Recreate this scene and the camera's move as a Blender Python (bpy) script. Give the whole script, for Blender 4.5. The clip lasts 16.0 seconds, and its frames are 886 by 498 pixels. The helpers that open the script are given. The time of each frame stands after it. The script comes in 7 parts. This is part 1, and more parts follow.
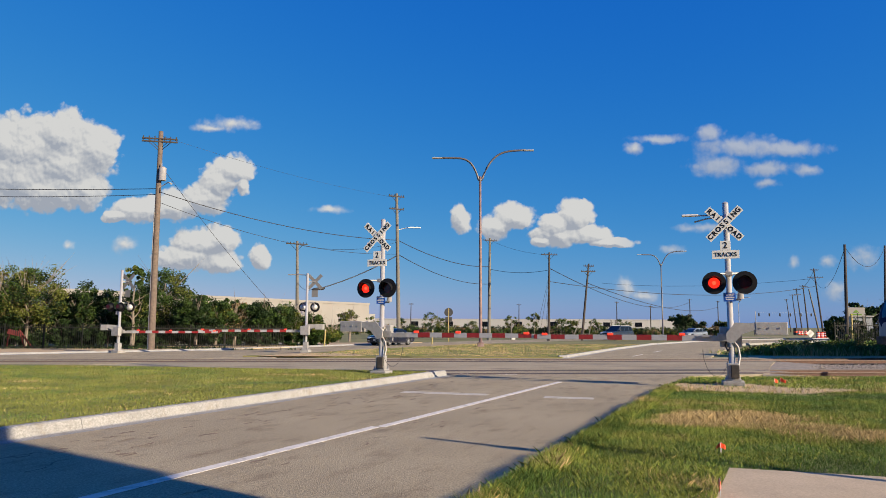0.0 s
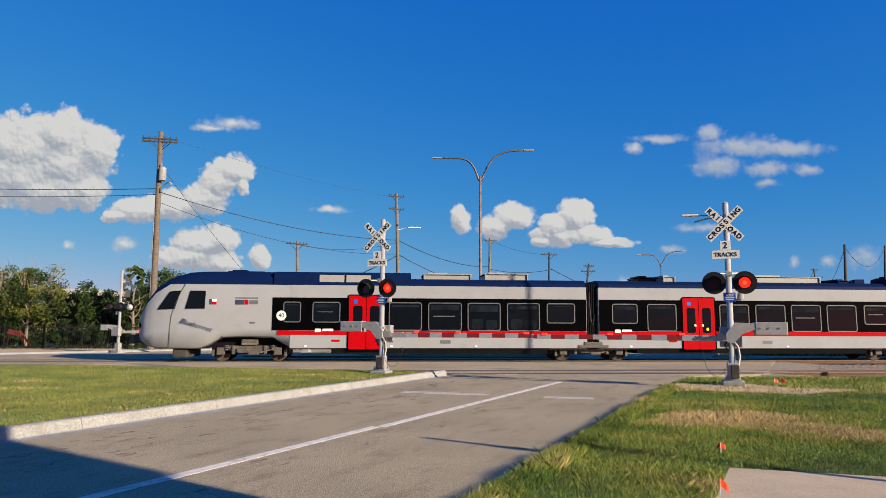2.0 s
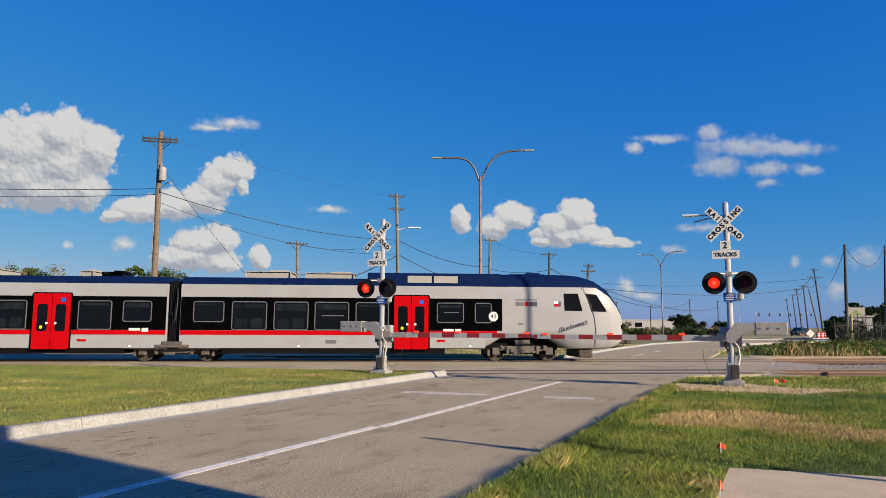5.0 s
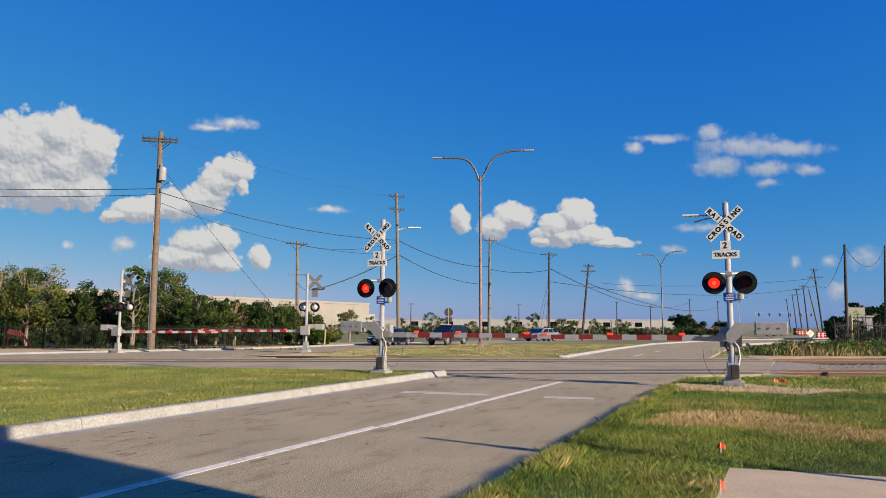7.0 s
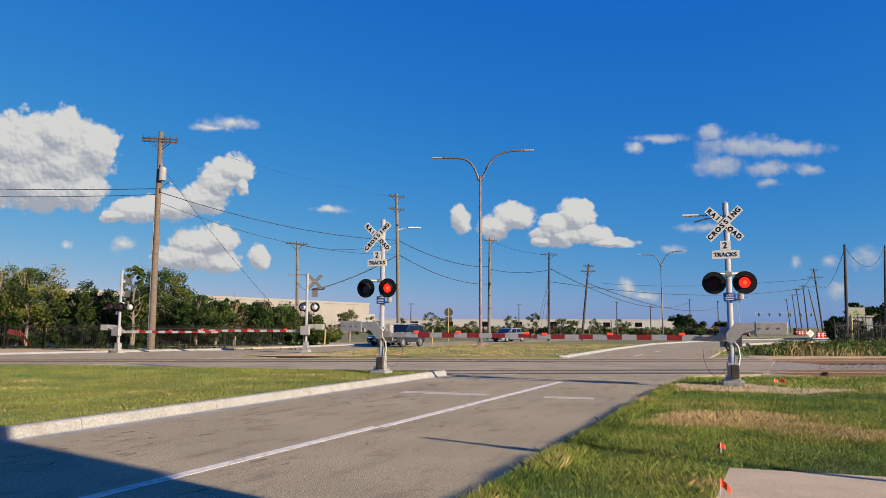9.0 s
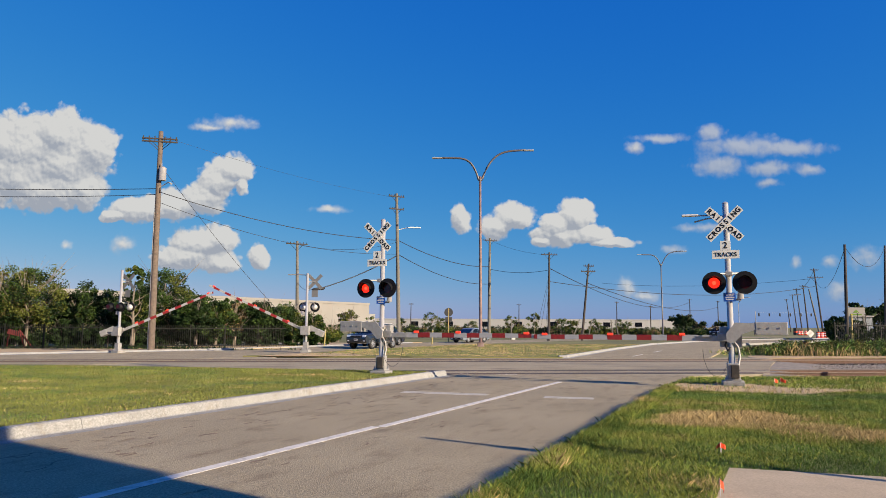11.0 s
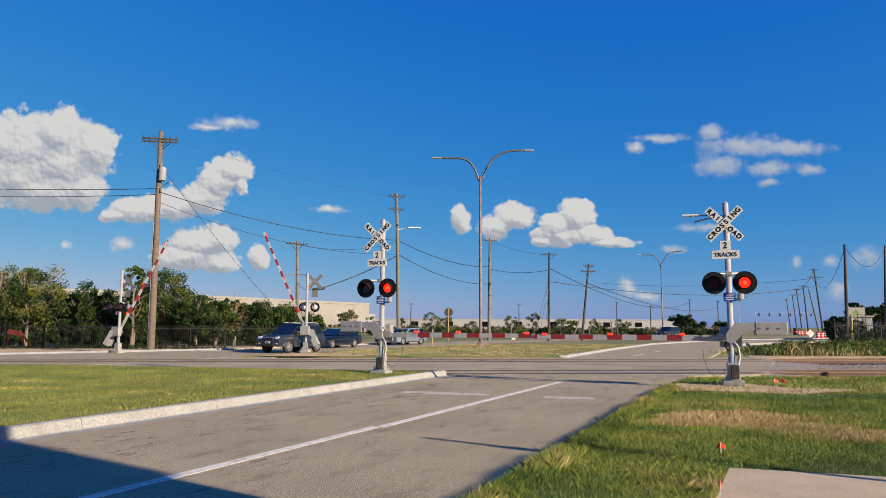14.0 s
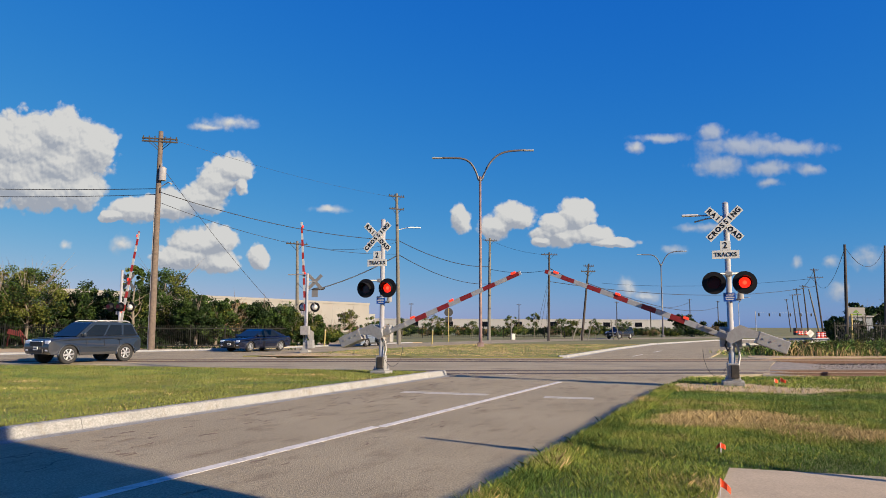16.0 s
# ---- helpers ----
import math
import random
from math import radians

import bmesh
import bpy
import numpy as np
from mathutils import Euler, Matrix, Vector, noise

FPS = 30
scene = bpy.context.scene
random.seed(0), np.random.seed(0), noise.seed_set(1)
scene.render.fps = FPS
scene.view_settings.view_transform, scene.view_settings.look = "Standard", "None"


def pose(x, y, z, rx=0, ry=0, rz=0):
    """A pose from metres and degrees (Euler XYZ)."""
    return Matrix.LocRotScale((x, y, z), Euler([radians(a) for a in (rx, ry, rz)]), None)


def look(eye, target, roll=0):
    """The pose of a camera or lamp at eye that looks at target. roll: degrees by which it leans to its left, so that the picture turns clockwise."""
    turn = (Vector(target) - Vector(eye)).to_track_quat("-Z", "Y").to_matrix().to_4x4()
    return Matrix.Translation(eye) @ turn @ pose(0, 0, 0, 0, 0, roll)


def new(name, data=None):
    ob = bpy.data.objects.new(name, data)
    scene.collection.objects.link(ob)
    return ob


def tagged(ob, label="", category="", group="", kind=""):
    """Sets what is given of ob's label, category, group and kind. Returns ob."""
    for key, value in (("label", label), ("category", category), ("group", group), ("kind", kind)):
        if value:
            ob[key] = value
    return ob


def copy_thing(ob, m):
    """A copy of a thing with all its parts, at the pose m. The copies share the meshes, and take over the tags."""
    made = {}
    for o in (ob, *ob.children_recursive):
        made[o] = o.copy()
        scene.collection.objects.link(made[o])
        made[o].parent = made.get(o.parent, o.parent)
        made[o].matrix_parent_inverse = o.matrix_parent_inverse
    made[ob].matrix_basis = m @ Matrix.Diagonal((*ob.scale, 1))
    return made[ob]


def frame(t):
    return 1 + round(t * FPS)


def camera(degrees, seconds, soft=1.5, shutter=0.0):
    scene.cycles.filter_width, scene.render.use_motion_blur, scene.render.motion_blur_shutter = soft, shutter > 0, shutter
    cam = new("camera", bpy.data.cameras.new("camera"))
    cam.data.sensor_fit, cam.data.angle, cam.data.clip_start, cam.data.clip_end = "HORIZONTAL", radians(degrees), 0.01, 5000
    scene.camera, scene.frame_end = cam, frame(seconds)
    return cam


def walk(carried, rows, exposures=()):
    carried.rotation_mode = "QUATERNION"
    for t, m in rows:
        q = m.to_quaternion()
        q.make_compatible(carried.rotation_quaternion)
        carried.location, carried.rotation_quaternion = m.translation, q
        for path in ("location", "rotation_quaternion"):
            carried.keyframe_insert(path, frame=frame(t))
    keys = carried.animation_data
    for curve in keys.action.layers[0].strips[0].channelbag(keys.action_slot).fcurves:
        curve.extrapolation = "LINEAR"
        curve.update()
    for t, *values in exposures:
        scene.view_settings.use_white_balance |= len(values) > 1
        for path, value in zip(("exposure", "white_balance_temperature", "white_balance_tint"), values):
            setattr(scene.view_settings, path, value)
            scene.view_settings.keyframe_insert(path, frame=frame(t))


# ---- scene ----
cam = camera(66.77, 16.0, soft=0.8)
walk(cam, [(0.0, pose(0, 0, 1.65, 90 + 6.57, 0, 0) @ pose(0, 0, 0, 0, 0, 0.2)),
           (16.0, pose(0, 0, 1.65, 90 + 6.57, 0, 0) @ pose(0, 0, 0, 0, 0, 0.2))],
     exposures=[(0.0, 0.87), (16.0, 0.87)])

# ---- world, sun ----
SUN_EL, SUN_AZ = 20.0, 124.0
world = bpy.data.worlds.new("sky")
scene.world = world
world.use_nodes = True
wn = world.node_tree.nodes
sky = wn.new("ShaderNodeTexSky")
sky.sky_type = "NISHITA"
sky.sun_disc = False
sky.sun_elevation, sky.sun_rotation = radians(SUN_EL), radians(SUN_AZ)
sky.air_density, sky.dust_density, sky.ozone_density = 1.0, 0.3, 3.0
wn["Background"].inputs["Strength"].default_value = 0.06
sep, com = wn.new("ShaderNodeSeparateColor"), wn.new("ShaderNodeCombineColor")
wl = world.node_tree.links
wl.new(sky.outputs[0], sep.inputs[0])
for i, (power, gain) in enumerate(((1.86, 0.78), (0.78, 0.53), (0.20, 0.65))):
    m1, m2, m3 = (wn.new("ShaderNodeMath") for _ in range(3))
    m1.operation, m2.operation, m3.operation = "MULTIPLY", "POWER", "MULTIPLY"
    m1.inputs[1].default_value, m2.inputs[1].default_value, m3.inputs[1].default_value = 0.1045, power, gain / 0.1045
    wl.new(sep.outputs[i], m1.inputs[0])
    wl.new(m1.outputs[0], m2.inputs[0])
    wl.new(m2.outputs[0], m3.inputs[0])
    wl.new(m3.outputs[0], com.inputs[i])
wl.new(com.outputs[0], wn["Background"].inputs["Color"])
sun = new("sun", bpy.data.lights.new("sun", "SUN"))
sun.data.energy, sun.data.angle, sun.data.color = 5.0, radians(0.53), (1.0, 0.83, 0.62)
sd = Vector((math.sin(radians(SUN_AZ)), math.cos(radians(SUN_AZ)), math.tan(radians(SUN_EL))))
sun.matrix_world = look(sd * 50, (0, 0, 0))


# ---- materials ----
def material(name, color, rough=0.6, metal=0.0, vary=0.15, scale=3.0, bump=0.0, bump_scale=40.0, dirt=None, dirt_amount=0.0,
             dirt_scale=0.6, spec=0.5, emit=None, emit_strength=0.0, per_piece=0.0, coat=0.0, grain=0.0, grain_scale=25.0, streak=None):
    """A procedural surface: base colour varied by noise at two scales, stains of a second colour, fine relief."""
    m = bpy.data.materials.new(name)
    m.use_nodes = True
    n, l = m.node_tree.nodes, m.node_tree.links
    b = n["Principled BSDF"]
    tc = n.new("ShaderNodeTexCoord")
    b.inputs["Roughness"].default_value = rough
    b.inputs["Metallic"].default_value = metal
    b.inputs["Specular IOR Level"].default_value = spec
    b.inputs["Coat Weight"].default_value = coat
    col = tuple(color) + (1.0,)
    geo = n.new("ShaderNodeNewGeometry")
    pos = geo.outputs["Position"] if name.startswith("w_") else tc.outputs["Object"]
    big = n.new("ShaderNodeTexNoise")
    big.inputs["Scale"].default_value, big.inputs["Detail"].default_value = scale, 6.0
    l.new(pos, big.inputs["Vector"])
    ramp = n.new("ShaderNodeMapRange")
    ramp.inputs["From Min"].default_value, ramp.inputs["From Max"].default_value = 0.3, 0.7
    ramp.inputs["To Min"].default_value, ramp.inputs["To Max"].default_value = 1 - vary, 1 + vary
    l.new(big.outputs["Fac"], ramp.inputs["Value"])
    mul = n.new("ShaderNodeVectorMath")
    mul.operation = "SCALE"
    mul.inputs[0].default_value = col[:3]
    l.new(ramp.outputs[0], mul.inputs["Scale"])
    out = mul.outputs[0]
    if grain:
        gn = n.new("ShaderNodeTexNoise")
        gn.inputs["Scale"].default_value, gn.inputs["Detail"].default_value, gn.inputs["Roughness"].default_value = grain_scale, 3.0, 0.7
        l.new(pos, gn.inputs["Vector"])
        gr = n.new("ShaderNodeMapRange")
        gr.inputs["From Min"].default_value, gr.inputs["From Max"].default_value = 0.3, 0.7
        gr.inputs["To Min"].default_value, gr.inputs["To Max"].default_value = 1 - grain, 1 + grain
        l.new(gn.outputs["Fac"], gr.inputs["Value"])
        gm = n.new("ShaderNodeVectorMath")
        gm.operation = "SCALE"
        l.new(out, gm.inputs[0])
        l.new(gr.outputs[0], gm.inputs["Scale"])
        out = gm.outputs[0]
    if per_piece:
        rnd = n.new("ShaderNodeNewGeometry")
        r2 = n.new("ShaderNodeMapRange")
        r2.inputs["To Min"].default_value, r2.inputs["To Max"].default_value = 1 - per_piece, 1 + per_piece
        l.new(rnd.outputs["Random Per Island"], r2.inputs["Value"])
        m2 = n.new("ShaderNodeVectorMath")
        m2.operation = "SCALE"
        l.new(out, m2.inputs[0])
        l.new(r2.outputs[0], m2.inputs["Scale"])
        out = m2.outputs[0]
    if dirt:
        dn = n.new("ShaderNodeTexNoise")
        dn.inputs["Scale"].default_value, dn.inputs["Detail"].default_value = dirt_scale, 8.0
        dn.inputs["Roughness"].default_value = 0.65
        if streak is None:
            l.new(pos, dn.inputs["Vector"])
        else:
            mp = n.new("ShaderNodeMapping")
            mp.vector_type = "TEXTURE"
            mp.inputs["Rotation"].default_value = (0, 0, radians(streak))
            mp.inputs["Scale"].default_value = (1.0, 2.4, 1.0)
            l.new(pos, mp.inputs["Vector"])
            l.new(mp.outputs[0], dn.inputs["Vector"])
        dr = n.new("ShaderNodeMapRange")
        dr.inputs["From Min"].default_value, dr.inputs["From Max"].default_value = 0.52, 0.72
        dr.inputs["To Max"].default_value = dirt_amount
        l.new(dn.outputs["Fac"], dr.inputs["Value"])
        mix = n.new("ShaderNodeMix")
        mix.data_type = "RGBA"
        l.new(dr.outputs[0], mix.inputs["Factor"])
        l.new(out, mix.inputs["A"])
        mix.inputs["B"].default_value = tuple(dirt) + (1.0,)
        out = mix.outputs["Result"]
    l.new(out, b.inputs["Base Color"])
    if bump:
        bn = n.new("ShaderNodeTexNoise")
        bn.inputs["Scale"].default_value, bn.inputs["Detail"].default_value = bump_scale, 4.0
        l.new(pos, bn.inputs["Vector"])
        bp = n.new("ShaderNodeBump")
        bp.inputs["Strength"].default_value, bp.inputs["Distance"].default_value = bump, 0.02
        l.new(bn.outputs["Fac"], bp.inputs["Height"])
        l.new(bp.outputs[0], b.inputs["Normal"])
    if emit:
        b.inputs["Emission Color"].default_value = tuple(emit) + (1.0,)
        b.inputs["Emission Strength"].default_value = emit_strength
    return m


M_EARTH = material("w_dry_grass_field", (0.16, 0.15, 0.05), 0.95, vary=0.3, scale=0.08, bump=0.6, bump_scale=6, dirt=(0.10, 0.13, 0.03), dirt_amount=0.8, dirt_scale=0.12)
M_LAWN = material("w_lawn_soil", (0.13, 0.135, 0.04), 0.95, vary=0.25, scale=1.2, bump=0.8, bump_scale=25, dirt=(0.22, 0.17, 0.07), dirt_amount=0.7, dirt_scale=0.35)
M_ROAD = material("w_worn_asphalt", (0.337, 0.282, 0.187), 0.92, vary=0.10, scale=0.45, bump=0.5, bump_scale=70, dirt=(0.17, 0.125, 0.08), dirt_amount=0.7, dirt_scale=2.6, grain=0.42, grain_scale=38, spec=0.15, streak=-25.7)
M_CRACK = material("w_crack_dirt", (0.19, 0.135, 0.088), 0.95, vary=0.3, scale=6.0)
M_ROAD2 = material("w_crossing_concrete", (0.347, 0.293, 0.20), 0.92, vary=0.14, scale=0.3, bump=0.4, bump_scale=60, dirt=(0.16, 0.125, 0.10), dirt_amount=0.65, dirt_scale=0.8, grain=0.2, grain_scale=12, spec=0.15, streak=-84.9)
M_KERB = material("w_kerb_concrete", (0.272, 0.270, 0.258), 0.9, vary=0.12, scale=2.0, bump=0.4, bump_scale=40, dirt=(0.20, 0.175, 0.14), dirt_amount=0.8, dirt_scale=4.5, grain=0.3, grain_scale=30, spec=0.2)
M_WALK = material("w_sidewalk_concrete", (0.455, 0.36, 0.24), 0.9, vary=0.10, scale=1.5, bump=0.3, bump_scale=60, dirt=(0.28, 0.22, 0.15), dirt_amount=0.4, dirt_scale=1.2, grain=0.15, grain_scale=40)
M_LINE = material("w_worn_white_line", (0.62, 0.58, 0.52), 0.8, vary=0.15, scale=8, dirt=(0.26, 0.235, 0.21), dirt_amount=0.85, dirt_scale=5)
M_LINEW = material("w_faded_white_bar", (0.46, 0.42, 0.35), 0.85, vary=0.2, scale=5, dirt=(0.29, 0.245, 0.175), dirt_amount=1.0, dirt_scale=2.2, grain=0.3, grain_scale=30)
M_BALLAST = material("w_ballast", (0.26, 0.225, 0.185), 0.95, vary=0.3, scale=6, bump=0.8, bump_scale=30, per_piece=0.4)
M_SAND = material("w_sandy_verge", (0.44, 0.32, 0.185), 0.95, vary=0.2, scale=1.0, bump=0.6, bump_scale=20, dirt=(0.2, 0.17, 0.07), dirt_amount=0.6, dirt_scale=0.7)
M_RUST = material("rusty_rail", (0.10, 0.052, 0.034), 0.8, vary=0.3, scale=5)
M_STEELHEAD = material("dull_rail_head", (0.13, 0.09, 0.07), 0.6, metal=0.3, vary=0.1)
M_RUBBER = material("w_crossing_rubber", (0.045, 0.04, 0.037), 0.8, vary=0.25, scale=3)
M_ALU = material("galvanised_steel", (0.55, 0.54, 0.52), 0.55, metal=0.6, vary=0.08, scale=6, dirt=(0.35, 0.33, 0.3), dirt_amount=0.3, dirt_scale=4)
M_ALUD = material("dull_grey_casting", (0.36, 0.35, 0.33), 0.6, metal=0.4, vary=0.1, scale=8, dirt=(0.2, 0.19, 0.17), dirt_amount=0.4, dirt_scale=6)
M_BLACK = material("black_paint", (0.008, 0.008, 0.009), 0.6, vary=0.2, spec=0.25)
M_WHITE = material("white_paint", (0.75, 0.73, 0.69), 0.5, vary=0.05)
M_SIGN = material("white_sign_sheeting", (0.72, 0.70, 0.62), 0.5, vary=0.06, scale=4, dirt=(0.5, 0.47, 0.4), dirt_amount=0.3, dirt_scale=6)
M_RED = material("red_gate_sheeting", (0.22, 0.015, 0.014), 0.5, vary=0.15, scale=6)
M_GREYWHITE = material("greyed_white_sheeting", (0.33, 0.335, 0.34), 0.5, vary=0.1, scale=6)
M_BLUE_SIGN = material("blue_sign", (0.01, 0.08, 0.42), 0.4, vary=0.05)
M_WOOD = material("weathered_pole_wood", (0.125, 0.095, 0.072), 0.9, vary=0.25, scale=6, bump=0.5, bump_scale=30)
M_WOODG = material("grey_green_pole_wood", (0.14, 0.13, 0.105), 0.9, vary=0.2, scale=6, bump=0.5, bump_scale=30)
M_WOODD = material("dark_pole_wood", (0.045, 0.037, 0.031), 0.9, vary=0.25, scale=6)
M_CABLE = material("black_cable", (0.02, 0.02, 0.022), 0.6)
M_FENCE = material("black_fence_steel", (0.010, 0.011, 0.010), 0.6, spec=0.2)
M_STUCCO = material("w_cream_wall", (0.24, 0.23, 0.21), 0.85, vary=0.05, scale=0.2)
M_FARWALL = material("w_far_pale_wall", (0.30, 0.30, 0.295), 0.85, vary=0.08, scale=0.05)
M_GREYROOF = material("grey_metal_roof", (0.30, 0.32, 0.34), 0.6, vary=0.1)
M_BARK = material("bark", (0.17, 0.14, 0.11), 0.95, vary=0.3, scale=8)
M_LEAF = material("leaf_green", (0.036, 0.064, 0.012), 0.6, vary=0.3, scale=0.8, per_piece=0.45, spec=0.15)
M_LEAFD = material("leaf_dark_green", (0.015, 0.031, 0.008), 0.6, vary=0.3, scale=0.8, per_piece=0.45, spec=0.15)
M_LEAFY = material("leaf_yellow_green", (0.095, 0.11, 0.02), 0.6, vary=0.3, scale=0.8, per_piece=0.4, spec=0.15)
M_LEAFDRY = material("leaf_dry_brown", (0.16, 0.115, 0.055), 0.7, vary=0.3, scale=0.8, per_piece=0.4, spec=0.15)
M_GRASS = material("grass_green", (0.20, 0.235, 0.045), 0.65, vary=0.35, scale=0.7, per_piece=0.35, spec=0.15)
M_MOWN = material("grass_mown_olive", (0.172, 0.19, 0.045), 0.7, vary=0.25, scale=0.6, per_piece=0.22, spec=0.15)
M_GRASSD = material("grass_deep_green", (0.085, 0.15, 0.03), 0.65, vary=0.35, scale=0.7, per_piece=0.35, spec=0.15)
M_STRAW = material("grass_straw", (0.42, 0.315, 0.155), 0.8, vary=0.3, scale=0.9, per_piece=0.3, spec=0.15)
M_GLASS = material("dark_tinted_glass", (0.004, 0.0055, 0.008), 0.04, vary=0.1, spec=0.07)
M_ORANGE = material("orange_plastic", (0.72, 0.06, 0.012), 0.5, vary=0.1)
M_CORTEN = material("rust_stained_steel", (0.21, 0.135, 0.115), 0.6, metal=0.3, vary=0.3, scale=2.5, dirt=(0.34, 0.31, 0.29), dirt_amount=0.6, dirt_scale=1.5)
M_TRAINW = material("train_white", (0.278, 0.288, 0.30), 0.35, vary=0.04, scale=0.8, dirt=(0.22, 0.205, 0.18), dirt_amount=0.35, dirt_scale=1.0, spec=0.2)
M_TRAINK = material("train_black", (0.0014, 0.0014, 0.0017), 0.25, vary=0.15, spec=0.03)
M_TRAINR = material("train_red", (0.37, 0.002, 0.005), 0.35, vary=0.06, spec=0.06)
M_TRAINB = material("train_blue", (0.003, 0.011, 0.05), 0.5, vary=0.08, spec=0.03)
M_UNDER = material("train_underframe_grime", (0.04, 0.034, 0.028), 0.8, vary=0.3, scale=4, dirt=(0.15, 0.12, 0.09), dirt_amount=0.6, dirt_scale=3)
M_TYRE = material("tyre_rubber", (0.018, 0.018, 0.018), 0.8, vary=0.1)
M_RIM = material("alloy_rim", (0.6, 0.6, 0.6), 0.35, metal=0.8, vary=0.05)


# ---- mesh helpers ----
def mesh_object(name, bm, mat, parent=None, label="", smooth=False):
    me = bpy.data.meshes.new(name)
    bm.normal_update()
    if smooth:
        for f in bm.faces:
            f.smooth = True
    bm.to_mesh(me)
    bm.free()
    for m in (mat if isinstance(mat, (list, tuple)) else [mat]):
        me.materials.append(m)
    ob = new(name, me)
    if parent is not None:
        ob.parent = parent
    if label:
        ob["label"] = label
    return ob


def part(name, bm, mat, parent, label="", smooth=False):
    return mesh_object(name, bm, mat, parent, label, smooth)


def raw_mesh(name, verts, faces, mat, parent=None):
    me = bpy.data.meshes.new(name)
    me.from_pydata(verts, [], faces)
    me.materials.append(mat)
    ob = new(name, me)
    if parent is not None:
        ob.parent = parent
    return ob


def holder(name, m=None, label="", category="", group="", kind=""):
    ob = new(name)
    if m is not None:
        ob.matrix_basis = m
    return tagged(ob, label, category, group, kind)


def add_box(bm, cx, cy, cz, sx, sy, sz, rot=None, bevel=0.0, mat=0):
    r = bmesh.ops.create_cube(bm, size=1.0, matrix=Matrix.Translation((cx, cy, cz)) @ (rot or Matrix()) @ Matrix.Diagonal((sx, sy, sz, 1)))
    fs = list({f for v in r["verts"] for f in v.link_faces})
    for f in fs:
        f.material_index = mat
    if bevel:
        es = list({e for v in r["verts"] for e in v.link_edges})
        out = bmesh.ops.bevel(bm, geom=es, offset=bevel, segments=2, affect="EDGES", profile=0.6)
        for f in out["faces"]:
            f.material_index = mat
    return bm


def box(cx, cy, cz, sx, sy, sz, rot=None, bevel=0.0):
    return add_box(bmesh.new(), cx, cy, cz, sx, sy, sz, rot, bevel)


def add_tube(bm, pts, radii, seg=10, mat=0):
    """A round tube along points, with a radius for each."""
    pts = [Vector(p) for p in pts]
    if not isinstance(radii, (list, tuple)):
        radii = [radii] * len(pts)
    rings = []
    for i, p in enumerate(pts):
        d = (pts[min(i + 1, len(pts) - 1)] - pts[max(i - 1, 0)]).normalized()
        ref = Vector((0, 0, 1)) if abs(d.z) < 0.9 else Vector((1, 0, 0))
        u = d.cross(ref).normalized()
        v = d.cross(u)
        rings.append([bm.verts.new(p + (u * math.cos(2 * math.pi * k / seg) + v * math.sin(2 * math.pi * k / seg)) * radii[i]) for k in range(seg)])
    for a, b in zip(rings, rings[1:]):
        for k in range(seg):
            f = bm.faces.new((a[k], a[(k + 1) % seg], b[(k + 1) % seg], b[k]))
            f.material_index, f.smooth = mat, True
    for ring in (rings[0], rings[-1]):
        try:
            bm.faces.new(ring).material_index = mat
        except ValueError:
            pass
    return bm


def tube(pts, radii, seg=10):
    return add_tube(bmesh.new(), pts, radii, seg)


def slab(name, pts, z0, mat, parent=None, depth=0.2, bevel=0.0):
    """A flat piece of ground with thickness. pts: (x, y) or (x, y, z) corners in order."""
    bm = bmesh.new()
    top = [bm.verts.new((p[0], p[1], p[2] if len(p) > 2 else z0)) for p in pts]
    low = [bm.verts.new((v.co.x, v.co.y, v.co.z - depth)) for v in top]
    bm.faces.new(top)
    n = len(top)
    for i in range(n):
        bm.faces.new((top[i], low[i], low[(i + 1) % n], top[(i + 1) % n]))
    bmesh.ops.recalc_face_normals(bm, faces=bm.faces[:])
    return mesh_object(name, bm, mat, parent)


# ---- plan ----
ROAD = Vector((math.sin(radians(25.7)), math.cos(radians(25.7))))     # heading of the near roadway
OPP = Vector((math.sin(radians(28.0)), math.cos(radians(28.0))))      # heading of the far roadway


def along(p, d, s):
    return (p[0] + d.x * s, p[1] + d.y * s)


KERB_P = (-6.29, 9.8)
EDGE_P = (0.47, 6.68)
SUV_P = Vector((-15.95, 28.95))
OPP_R = SUV_P + Vector((OPP.y, -OPP.x)) * 1.2
OPP_L = SUV_P - Vector((OPP.y, -OPP.x)) * 6.6
TRACK_SLOPE = 0.0895


def track_y(x, c):
    return c + TRACK_SLOPE * x


# ---- ground ----
gx = [-3000, 9.0, 9.6, 150, 151, 3000]
gc = [None, 22.75, 23.4, 36.6, 37.3, None]
gv = []
for j_, c_ in enumerate(gc):
    for i_, x_ in enumerate(gx):
        y_ = (-600 if j_ == 0 else 4500) if c_ is None else track_y(min(max(x_, -30), 200), c_)
        gv.append((x_, y_, -0.28 if i_ in (2, 3) and j_ in (2, 3) else -0.06))
ground = tagged(raw_mesh("ground", gv, [(6 * j_ + i_, 6 * j_ + i_ + 1, 6 * j_ + i_ + 7, 6 * j_ + i_ + 6) for j_ in range(5) for i_ in range(5)], M_EARTH),
                "dry patchy grass field reaching to the horizon", "ground", kind="structure")
a = along(KERB_P, ROAD, -25)
b = along(KERB_P, ROAD, 16)
c = along(EDGE_P, ROAD, 19)
d = along(EDGE_P, ROAD, -25)
road_near = tagged(slab("road", [a, d, c, b], 0.0, M_ROAD), "worn grey asphalt two-lane roadway with tyre marks", "road", kind="structure")
